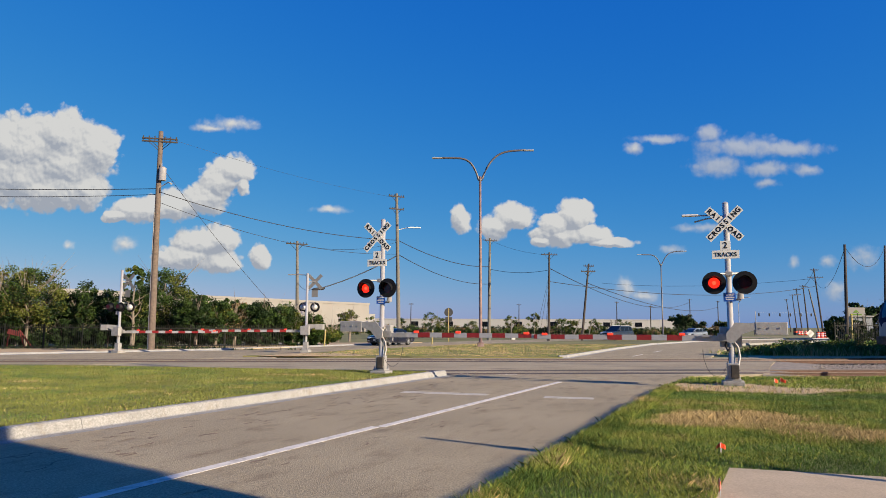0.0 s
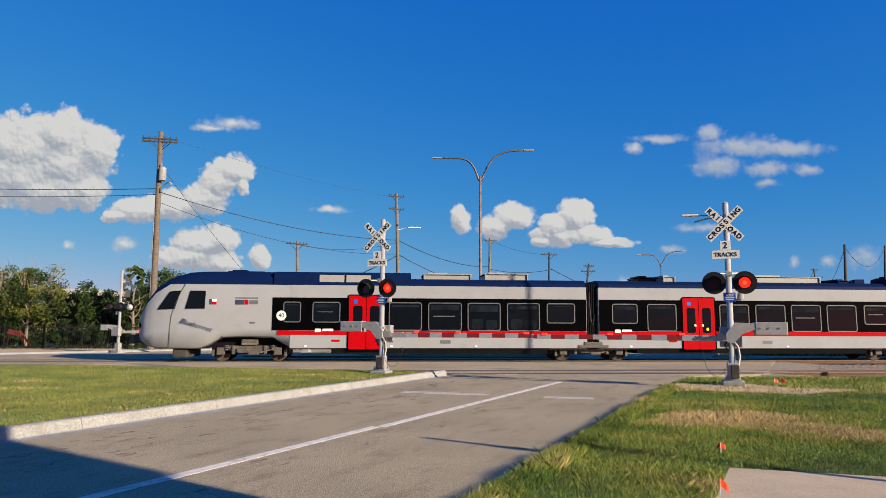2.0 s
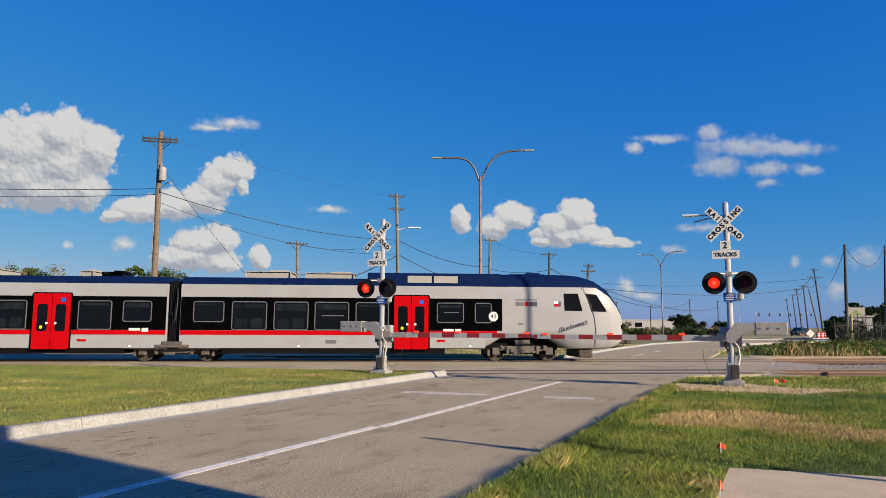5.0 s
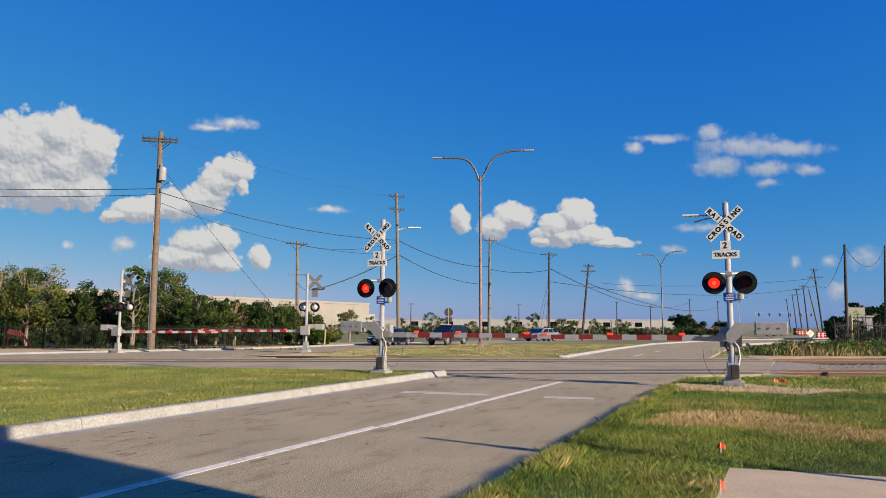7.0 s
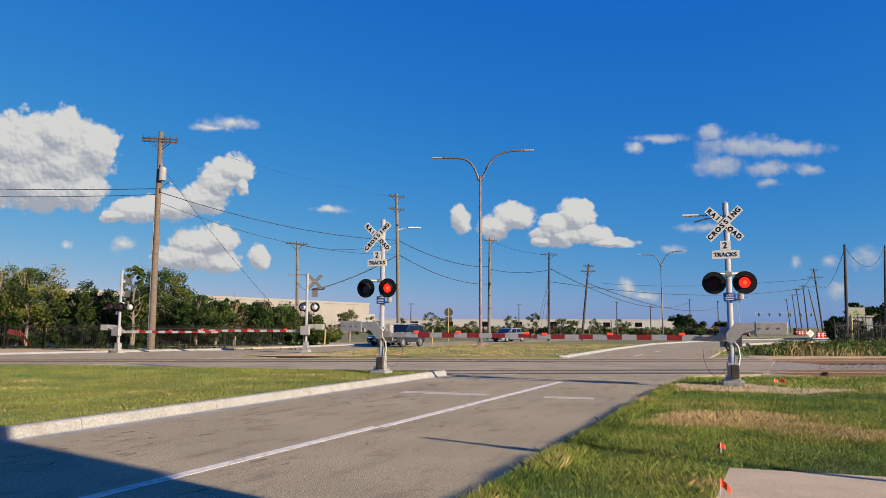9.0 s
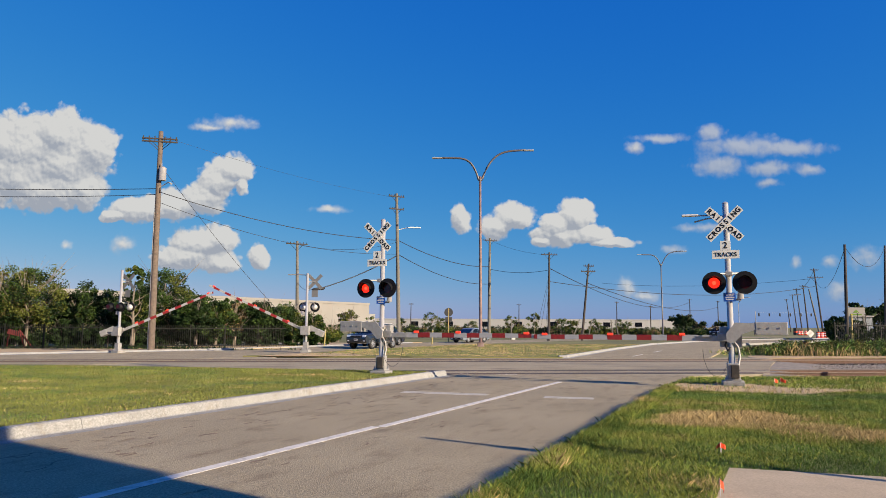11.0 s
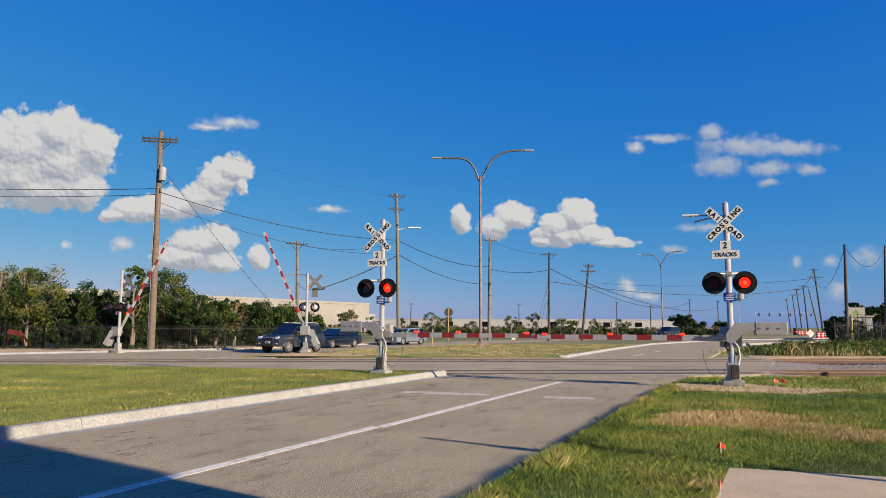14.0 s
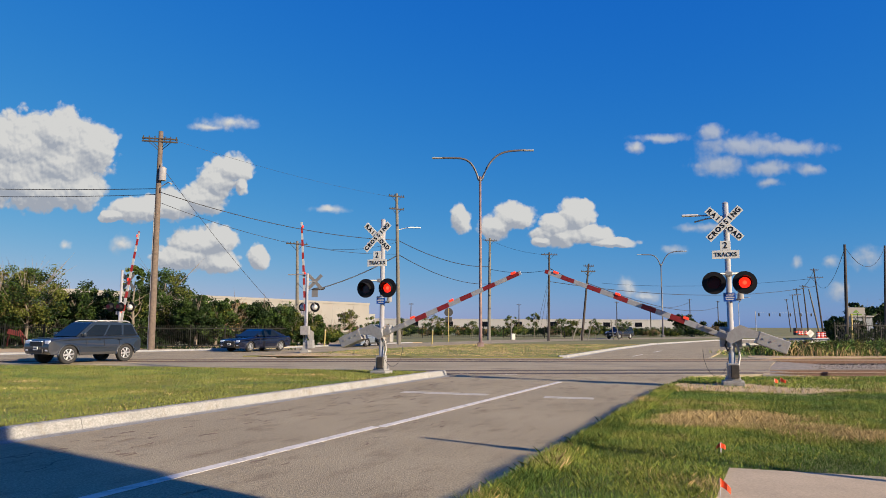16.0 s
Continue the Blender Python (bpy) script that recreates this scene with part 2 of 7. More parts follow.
crossing_pts = [(-60, track_y(-60, 26.0)), (-20, 24.0), (-3, 23.2), (0.5, 23.25), (8.6, 23.4), (11.7, 24.4), (14.2, 29.5), (17.0, 34.6), (17.4, track_y(17.4, 36.2)), (-60, track_y(-60, 36.2))]
tagged(slab("pavement", [(-60, 29.5), (-8.9, 34.8), (-8.9, 36.6), (-10.0, 40.0), (-16.3, 44.9), (-24.6, 37.5), (-60, 36.5)], -0.002, M_ROAD), "grey asphalt flare of the oncoming roadway", "pavement", kind="structure")
tagged(slab("pavement", crossing_pts, -0.004, M_ROAD2), "pale concrete paving of the railway crossing", "pavement", kind="structure")
far_l = [(6.6, 36.2), (12.4, 49.0), (19.6, 63.5), (34, 84), (60, 104), (120, 135), (200, 165)]
far_r = [(14.2, 36.4), (20.8, 50), (28, 64), (44, 80), (68, 97), (124, 125), (200, 150)]
tagged(slab("road", far_l + far_r[::-1], 0.0, M_ROAD), "grey asphalt roadway beyond the tracks bending away", "road", kind="structure")
o1, o2 = along(OPP_R, OPP, -40), along(OPP_R, OPP, 40)
o3, o4 = along(OPP_L, OPP, 40), along(OPP_L, OPP, -40)
far_o = [o2, (14, 78), (28, 92), (56, 112), (118, 143), (200, 173)]
far_p = [o3, (6, 82), (22, 99), (52, 120), (114, 151), (200, 181)]
tagged(slab("road", [o1] + far_o + far_p[::-1] + [o4], 0.003, M_ROAD), "sunlit asphalt roadway for oncoming traffic", "road", kind="structure")

# grass verges
mbm = bmesh.new()
mg = []
for i in range(25):
    s_ = -25 + 39 * i / 24
    p_ = along(KERB_P, ROAD, s_)
    row = []
    for j in range(17):
        u_ = -0.15 - 22 * j / 16
        x_, y_ = p_[0] + ROAD.y * u_, p_[1] - ROAD.x * u_
        y_ = min(y_, 23.2 - 0.02 * x_)
        t_ = min(1, max(0, (y_ - 17.5) / 6.0)) * min(1, max(0, (-x_ - 2.5) / 10.0))
        row.append(mbm.verts.new((x_, y_, 0.15 + 0.15 * t_)))
    mg.append(row)
for i in range(24):
    for j in range(16):
        mbm.faces.new((mg[i][j], mg[i][j + 1], mg[i + 1][j + 1], mg[i + 1][j]))
bmesh.ops.recalc_face_normals(mbm, faces=mbm.faces[:])
ex = bmesh.ops.extrude_face_region(mbm, geom=mbm.faces[:])
bmesh.ops.translate(mbm, vec=(0, 0, -0.35), verts=[v for v in ex["geom"] if isinstance(v, bmesh.types.BMVert)])
bmesh.ops.recalc_face_normals(mbm, faces=mbm.faces[:])
tagged(mesh_object("median", mbm, M_LAWN), "mown grass median beside the roadway", "median", kind="structure")
tagged(slab("verge", [along(EDGE_P, ROAD, -10), along(EDGE_P, ROAD, 13.5), (60, 22.2), (60, -15)], 0.10, M_LAWN),
       "rough grass verge with dry straw patches", "verge", kind="structure")
tagged(slab("verge", [along(EDGE_P, ROAD, 13.5) + (0.10,), along(EDGE_P, ROAD, 16.6) + (-0.02,), (8.2, 22.8, -0.05), (60, 27.3, -0.05), (60, 22.2, 0.10)], 0.10, M_LAWN),
       "grass slope running down to the ballast", "verge", kind="structure")
tagged(slab("median", [(-8.6, 36.5), (-4, 36.1), (6.3, 35.9)] + [(x - 0.2, y) for x, y in far_l[1:]] + [(x + 0.2, y - 0.3) for x, y in far_o[::-1]] + [along(OPP_R, OPP, 9)], 0.06, M_EARTH),
       "dry grass median beyond the tracks", "median", kind="structure")
tagged(slab("sidewalk", [(3.18, 7.68), (4.64, 7.25), (12, 5.08), (11, 2.6), (1.5, 4.4)], 0.105, M_WALK), "tan concrete sidewalk end", "sidewalk", kind="structure")

# ---- train ----
TL = 82.7


def extrude_x(profile, x0, x1, mats=None):
    """A closed (y, z) outline pulled from x0 to x1."""
    bm = bmesh.new()
    a = [bm.verts.new((x0, y, z)) for y, z in profile]
    b = [bm.verts.new((x1, y, z)) for y, z in profile]
    n = len(a)
    for i in range(n):
        bm.faces.new((a[i], a[(i + 1) % n], b[(i + 1) % n], b[i]))
    bm.faces.new(a[::-1])
    bm.faces.new(b)
    bmesh.ops.recalc_face_normals(bm, faces=bm.faces[:])
    return bm


def rounded_panel(x0, x1, z0, z1, y, depth, r=0.08, hole=None):
    """A rounded plate in the x-z plane whose outer face lies at y; depth is signed towards the inside."""
    bm = bmesh.new()

    def outline(x0, x1, z0, z1, r):
        pts = []
        for cx, cz, a0 in ((x1 - r, z1 - r, 0), (x0 + r, z1 - r, 90), (x0 + r, z0 + r, 180), (x1 - r, z0 + r, 270)):
            for k in range(4):
                a = radians(a0 + 30 * k)
                pts.append((cx + r * math.cos(a), cz + r * math.sin(a)))
        return pts

    out = outline(x0, x1, z0, z1, r)
    n = len(out)
    fo = [bm.verts.new((x, y, z)) for x, z in out]
    bo = [bm.verts.new((x, y + depth, z)) for x, z in out]
    for i in range(n):
        bm.faces.new((fo[i], fo[(i + 1) % n], bo[(i + 1) % n], bo[i]))
    if hole:
        inn = outline(x0 + hole, x1 - hole, z0 + hole, z1 - hole, max(r - hole, 0.02))
        fi = [bm.verts.new((x, y, z)) for x, z in inn]
        bi = [bm.verts.new((x, y + depth, z)) for x, z in inn]
        for i in range(n):
            j = (i + 1) % n
            bm.faces.new((fo[i], fi[i], fi[j], fo[j]))
            bm.faces.new((fi[i], bi[i], bi[j], fi[j]))
    else:
        bm.faces.new(fo)
        bm.faces.new(bo[::-1])
    bmesh.ops.recalc_face_normals(bm, faces=bm.faces[:])
    return bm


M_GASKET = material("pale_window_gasket", (0.10, 0.105, 0.11), 0.5, vary=0.1)
M_GLASSF = material("blue_black_windscreen", (0.008, 0.02, 0.055), 0.06, vary=0.1, spec=0.6)
M_BELLOWS = material("gangway_bellows", (0.005, 0.005, 0.006), 0.8, vary=0.2, spec=0.1)
M_EQUIP = material("roof_equipment_grey", (0.27, 0.265, 0.25), 0.6, vary=0.1, dirt=(0.16, 0.15, 0.13), dirt_amount=0.4, dirt_scale=3)
M_SCRIPT = material("dark_blue_script", (0.03, 0.035, 0.07), 0.5)
M_YELLOW = material("yellow_sticker", (0.75, 0.6, 0.02), 0.5)


# grey tone that paints reflection and interior light onto the window panes
M_PANE_SHEEN = material("dim_pane_sheen", (0.010, 0.013, 0.017), 0.15, vary=0.5, scale=1.6, spec=0.05)
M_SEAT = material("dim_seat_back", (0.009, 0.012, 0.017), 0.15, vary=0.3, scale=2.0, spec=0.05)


def train_window(x0, x1, z0, z1, train, decal=False):
    for s in (-1, 1):
        pane = part("window", rounded_panel(x0, x1, z0, z1, s * 1.476, -s * 0.02, 0.09), M_GLASS, train)
        part("frame", rounded_panel(x0 - 0.03, x1 + 0.03, z0 - 0.03, z1 + 0.03, s * 1.482, -s * 0.03, 0.12, hole=0.042), M_GASKET, pane, "pale grey window gasket")
        k = int(x0 * 7.3) % 4
        hh = z1 - z0
        # plate on the pane's face, its grey standing in for reflected and interior light
        part("blind", rounded_panel(x0 + 0.1, x1 - 0.1, z1 - hh * (0.16 + 0.05 * k), z1 - 0.09, s * 1.4775, -s * 0.01, 0.03), M_PANE_SHEEN, pane, "grey plate on the glass painted as reflection and interior light")
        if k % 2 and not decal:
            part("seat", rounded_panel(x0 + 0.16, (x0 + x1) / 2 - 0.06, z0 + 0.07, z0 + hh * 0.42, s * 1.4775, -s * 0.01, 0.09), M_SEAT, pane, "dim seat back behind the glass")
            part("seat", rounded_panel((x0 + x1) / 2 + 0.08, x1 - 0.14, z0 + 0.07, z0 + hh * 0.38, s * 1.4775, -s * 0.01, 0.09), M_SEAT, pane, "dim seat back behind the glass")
        # pale unlit strip, coloured to read as a light inside the car
        if k == 2:
            part("lamp_strip", rounded_panel(x0 + 0.2, x1 - 0.3, z1 - hh * 0.5, z1 - hh * 0.47, s * 1.4775, -s * 0.01, 0.008), M_GASKET, pane, "pale strip on the glass painted as interior light")
        if decal:
            part("sticker", rounded_panel(x0 + 0.1, x0 + 0.38, 1.56 - 0.22, 1.56 - 0.06, s * 1.474, -s * 0.01, 0.02), M_SIGN, train, "small white notice")
            part("sticker", rounded_panel(x0 + 0.45, x0 + 0.95, 1.56 - 0.17, 1.56 - 0.06, s * 1.474, -s * 0.01, 0.02), M_SIGN, train, "small white notice")


def train_door(x0, x1, train):
    xm = (x0 + x1) / 2
    for s in (-1, 1):
        d = part("door", rounded_panel(x0 - 0.07, x1 + 0.07, 0.52, 3.08, s * 1.478, -s * 0.05, 0.12), M_TRAINK, train, "red double passenger door in a black surround")
        for a, b in ((x0, xm - 0.012), (xm + 0.012, x1)):
            part("leaf", rounded_panel(a, b, 0.56, 3.03, s * 1.492, -s * 0.03, 0.05), M_TRAINR, d, "glossy red door leaf")
            w0, w1 = (a + 0.19, b - 0.16) if a == x0 else (a + 0.16, b - 0.19)
            part("glass", rounded_panel(w0, w1, 1.35, 2.55, s * 1.496, -s * 0.02, 0.1), M_GLASS, d)
        part("button", rounded_panel(xm - 0.24, xm - 0.14, 1.66, 1.76, s * 1.5, -s * 0.01, 0.02), M_SIGN, d)
        part("button", rounded_panel(xm + 0.14, xm + 0.24, 1.66, 1.76, s * 1.5, -s * 0.01, 0.02), M_SIGN, d)
        part("sticker", rounded_panel(xm + 0.36, xm + 0.5, 1.46, 1.6, s * 1.5, -s * 0.01, 0.06), M_YELLOW, d, "yellow round sticker")
        part("sticker", rounded_panel(x0 + 0.22, x0 + 0.42, 2.66, 2.84, s * 1.5, -s * 0.01, 0.02), M_BLUE_SIGN, d, "blue accessibility sticker")


M_BOGIE = material("grimy_bogie_steel", (0.075, 0.065, 0.055), 0.7, vary=0.35, scale=4, dirt=(0.16, 0.13, 0.10), dirt_amount=0.6, dirt_scale=3)


def bogie(x, train, spread, label=""):
    bm = bmesh.new()
    for s in (-1, 1):
        add_box(bm, x, s * 1.02, 0.62, spread * 0.95, 0.14, 0.18, bevel=0.03)
        add_box(bm, x, s * 1.05, 0.48, spread * 0.45, 0.16, 0.2, bevel=0.03)
        for e in (-1, 1):
            add_box(bm, x + e * spread / 2, s * 1.06, 0.46, 0.36, 0.2, 0.34, bevel=0.04)
            add_box(bm, x + e * spread * 0.28, s * 1.08, 0.52, 0.14, 0.16, 0.4, bevel=0.03)
        add_tube(bm, [(x - 0.35, s * 1.14, 0.78), (x + 0.35, s * 1.14, 0.78)], 0.05, 8)
        add_box(bm, x, s * 1.0, 0.88, 0.75, 0.3, 0.24, bevel=0.05)
    add_box(bm, x, 0, 0.62, 0.6, 2.0, 0.3)
    add_box(bm, x, 0, 0.55, spread + 0.9, 1.2, 0.5)
    for s in (-1, 1):
        for e in (-1, 1):
            for q in range(3):
                add_tube(bm, [(x + e * (spread / 2 - 0.25), s * 1.1, 0.5 + 0.09 * q), (x + e * (spread / 2 - 0.25), s * 1.1, 0.55 + 0.09 * q)], 0.1, 10)
            add_tube(bm, [(x + e * 0.5, s * 1.12, 0.4), (x + e * (spread / 2), s * 1.12, 0.62)], 0.035, 6)
            add_box(bm, x + e * (spread / 2 + 0.35), s * 1.0, 0.38, 0.12, 0.2, 0.3, bevel=0.02)
        add_box(bm, x + 0.2, s * 1.12, 0.36, 0.5, 0.1, 0.12, bevel=0.02)
    b = part("bogie", bm, M_BOGIE, train, "grimy steel bogie")
    for e in (-1, 1):
        for s in (-1, 1):
            w = bmesh.new()
            add_tube(w, [(x + e * spread / 2, s * 0.68, 0.42), (x + e * spread / 2, s * 0.82, 0.42)], 0.42, 24)
            add_tube(w, [(x + e * spread / 2, s * 0.82, 0.42), (x + e * spread / 2, s * 0.86, 0.42)], [0.18, 0.12], 12)
            part("wheel", w, M_UNDER, b)


def train_section(x0, x1, train, blue_top):
    wall = [(-1.45, 0.62), (-1.45, 3.5), (1.45, 3.5), (1.45, 0.62), (1.2, 0.55), (-1.2, 0.55)]
    part("body", extrude_x(wall, x0, x1), M_TRAINW, train, "white aluminium car body")
    roof = [(-1.452, 3.504), (-1.40, 3.66), (-1.28, blue_top), (-0.9, blue_top + 0.06), (0.9, blue_top + 0.06), (1.28, blue_top), (1.40, 3.66), (1.452, 3.504)]
    part("roof", extrude_x(roof, x0 + 0.03, x1 - 0.03), M_TRAINB, train, "dark blue roof edge")
    part("underframe", extrude_x([(-1.3, 0.36), (-1.38, 0.6), (1.38, 0.6), (1.3, 0.36)], x0 + 1.9, x1 - 1.9), M_BELLOWS, train, "black equipment skirt")


def band(x0, x1, train, slant=0.0):
    for s in (-1, 1):
        part("window_band", rounded_panel(x0, x1, 1.42, 2.92, s * 1.462, -s * 0.02, 0.02), M_TRAINK, train, "glossy black window band")
        part("stripe", rounded_panel(x0 - slant, x1, 1.21, 1.41, s * 1.462, -s * 0.02, 0.01), M_TRAINR, train, "red stripe")
        for k in range(int((x1 - x0) // 4)):
            part("lamp", rounded_panel(x0 + 1.5 + 4 * k, x0 + 1.62 + 4 * k, 0.66, 0.74, s * 1.464, -s * 0.02, 0.01), M_SIGN, train)


def roof_box(x0, x1, train, z=4.3, w=1.9, mat=None, label="pale grey roof equipment box"):
    bm = box((x0 + x1) / 2, 0, (3.8 + z) / 2 - 0.05, x1 - x0 - 0.12, w - 0.14, z - 3.9, bevel=0.03)
    add_box(bm, (x0 + x1) / 2, 0, z - 0.06, x1 - x0, w, 0.035, bevel=0.01)
    add_box(bm, x0 + (x1 - x0) * 0.3, 0, z - 0.01, (x1 - x0) * 0.4, w * 0.8, 0.08, bevel=0.02)
    for k in range(2):
        for e in (-1, 1):
            add_box(bm, x0 + 0.06 + (x1 - x0 - 0.12) * k, e * (w / 2 - 0.03), (3.8 + z) / 2 - 0.03, 0.05, 0.05, z - 3.84)
    part("roof_equipment", bm, mat or M_EQUIP, train, label)


def nose(train):
    """The cab: sections from the tip to the straight side walls."""
    st = [(0.0, 0.62, 1.25, 1.95), (0.05, 0.86, 1.02, 2.2), (0.16, 1.02, 0.88, 2.46), (0.43, 1.18, 0.70, 2.92), (0.85, 1.29, 0.60, 3.45),
          (1.5, 1.38, 0.57, 3.87), (2.3, 1.43, 0.56, 4.10), (2.9, 1.45, 0.57, 4.15), (3.3, 1.45, 0.74, 4.16), (3.9, 1.45, 1.08, 4.16), (5.0, 1.45, 1.10, 4.16), (6.2, 1.45, 1.06, 4.16), (7.0, 1.45, 0.62, 4.16)]
    bm = bmesh.new()
    rings = []
    for x, w, zb, zt in st:
        zs = min(3.5, zt - 0.28 - 0.10 * min(x, 1))
        zm = min(zb, 0.62)
        ring = [(-0.75 * w, zb), (-0.97 * w, zb + 0.08), (-w, max(zb + 0.12, zm + 0.3 * (zs - zm))), (-w, zm + 0.7 * (zs - zm)), (-0.985 * w, zs), (-0.9 * w, zs + 0.5 * (zt - zs)),
                (-0.72 * w, zt - 0.05), (-0.3 * w, zt), (0.3 * w, zt), (0.72 * w, zt - 0.05), (0.9 * w, zs + 0.5 * (zt - zs)), (0.985 * w, zs),
                (w, zm + 0.7 * (zs - zm)), (w, max(zb + 0.12, zm + 0.3 * (zs - zm))), (0.97 * w, zb + 0.08), (0.75 * w, zb)]
        rings.append([bm.verts.new((x, y, z)) for y, z in ring])
    n = 16
    for i, (r0, r1) in enumerate(zip(rings, rings[1:])):
        for k in range(n):
            f = bm.faces.new((r0[k], r0[(k + 1) % n], r1[(k + 1) % n], r1[k]))
            f.smooth = True
            f.material_index = (2 if 1 <= i <= 4 and 6 <= k <= 8 else 1) if 4 <= k <= 10 else 0
    bm.faces.new(rings[0][::-1])
    bmesh.ops.recalc_face_normals(bm, faces=bm.faces[:])
    part("cab", bm, [M_TRAINW, M_TRAINB, M_GLASSF], train, "white streamlined cab with blue crown and windscreen")
    for s in (-1, 1):
        w = part("cab_window", quad_plate([(0.98, 2.36), (1.74, 2.36), (2.0, 3.2), (1.5, 3.16)], s, lambda x: 1.36 + (x - 1.0) * 0.068), M_GLASS, train, "dark cab side window")
        part("seam", tube([(x, s * (1.375 + (min(x, 2.2) - 1.2) * 0.068), z) for x, z in ((2.2, 3.5), (1.98, 3.1), (1.78, 2.6), (1.62, 2.1), (1.56, 1.5), (1.58, 0.66))], 0.014, 6), M_GASKET, train, "dark curved seam behind the cab nose")
        part("cab_window", quad_plate([(2.22, 2.38), (3.1, 2.38), (3.12, 3.2), (2.44, 3.2)], s, lambda x: 1.45), M_GLASS, train, "dark cab door window")
        part("headlight", box(0.22, s * 0.88, 1.62, 0.3, 0.3, 0.22, bevel=0.05), M_TRAINK, train, "dark recessed headlight")
        part("flag_sticker", rounded_panel(3.290, 3.620, 2.58, 2.70, s * 1.458, -s * 0.02, 0.01), M_TRAINR, train, "small red and white flag")
        part("flag_sticker", rounded_panel(3.410, 3.620, 2.71, 2.82, s * 1.458, -s * 0.02, 0.01), M_WHITE, train)
        part("flag_sticker", rounded_panel(3.290, 3.405, 2.58, 2.82, s * 1.46, -s * 0.02, 0.01), M_SCRIPT, train)
        lettering("Bluebonnet", 0.32, pose(2.72, s * 1.462, 1.64, 90, 0, 0 if s < 0 else 180) @ pose(0, 0, 0, 0, 0, -17 if s < 0 else 17), M_SCRIPT, train).data.shear = 0.35
        part("emblem", rounded_panel(4.45, 4.86, 2.58, 2.80, s * 1.458, -s * 0.02, 0.03), M_SCRIPT, train, "dark emblem bar")
        part("emblem", rounded_panel(5.08, 5.5, 2.6, 2.78, s * 1.458, -s * 0.02, 0.03), M_GASKET, train, "grey emblem bar")
        part("emblem", rounded_panel(4.45, 5.5, 2.86, 2.91, s * 1.458, -s * 0.02, 0.01), M_GASKET, train)
        part("emblem", rounded_panel(4.88, 5.05, 2.58, 2.80, s * 1.458, -s * 0.02, 0.03), M_TRAINR, train, "red emblem bar")
        part("latch", rounded_panel(5.15, 5.4, 1.72, 1.80, s * 1.458, -s * 0.02, 0.02), M_GASKET, train)
    cp = bmesh.new()
    add_box(cp, -0.1, 0, 0.95, 0.9, 0.4, 0.3, bevel=0.05)
    add_box(cp, -0.5, 0, 0.98, 0.3, 0.5, 0.42, bevel=0.05)
    add_tube(cp, [(0.3, 0.35, 1.1), (-0.2, 0.4, 0.75), (0.4, 0.3, 0.6)], 0.03, 6)
    part("coupler", cp, M_UNDER, train, "dark automatic coupler")
    part("pilot", box(2.0, 0, 0.36, 0.7, 2.3, 0.4, bevel=0.08), M_UNDER, train, "dark obstacle deflector")


def lettering(text, size, m, mat, parent, align="CENTER"):
    cu = bpy.data.curves.new("lettering", "FONT")
    cu.body, cu.size, cu.align_x, cu.align_y, cu.extrude = text, size, align, "CENTER", 0.003
    cu.offset = 0.008 * size
    cu.materials.append(mat)
    ob = new("lettering", cu)
    ob.parent = parent
    ob.matrix_basis = m
    return ob


def quad_plate(pts, s, ywall):
    bm = bmesh.new()
    a = [bm.verts.new((x, s * (ywall(x) + 0.012), z)) for x, z in pts]
    b = [bm.verts.new((x, s * (ywall(x) - 0.06), z)) for x, z in pts]
    bm.faces.new(a)
    bm.faces.new(b[::-1])
    for i in range(len(a)):
        bm.faces.new((a[i], b[i], b[(i + 1) % 4], a[(i + 1) % 4]))
    bmesh.ops.recalc_face_normals(bm, faces=bm.faces[:])
    return bm


def gangway(x, train, w=0.46):
    bm = bmesh.new()
    for k in range(5):
        add_box(bm, x - w / 2 + w * (k + 0.5) / 5, 0, 2.15, w / 5 * 0.7, 2.62, 3.0, bevel=0.03)
    add_box(bm, x, 0, 2.15, w, 2.5, 2.9)
    part("gangway", bm, M_BELLOWS, train, "black folded gangway bellows")
    for s in (-1, 1):
        mount = bmesh.new()
        add_box(mount, x, s * 1.47, 0.70, 1.5, 0.05, 0.13, bevel=0.02)
        add_box(mount, x, s * 1.47, 0.83, 0.9, 0.05, 0.16, bevel=0.04)
        part("bogie_mount", mount, M_BOGIE, train, "dark steel bogie mount under the gangway")
        part("cable_loop", tube([(x - 0.12, s * 1.36, 3.3), (x - 0.16, s * 1.47, 2.6), (x - 0.1, s * 1.47, 1.9), (x + 0.02, s * 1.47, 1.7), (x + 0.1, s * 1.36, 2.2)], 0.035, 6), M_CABLE, train)


train = holder("train", label="white, black and red articulated passenger train with a blue roof", category="train")
nose(train)
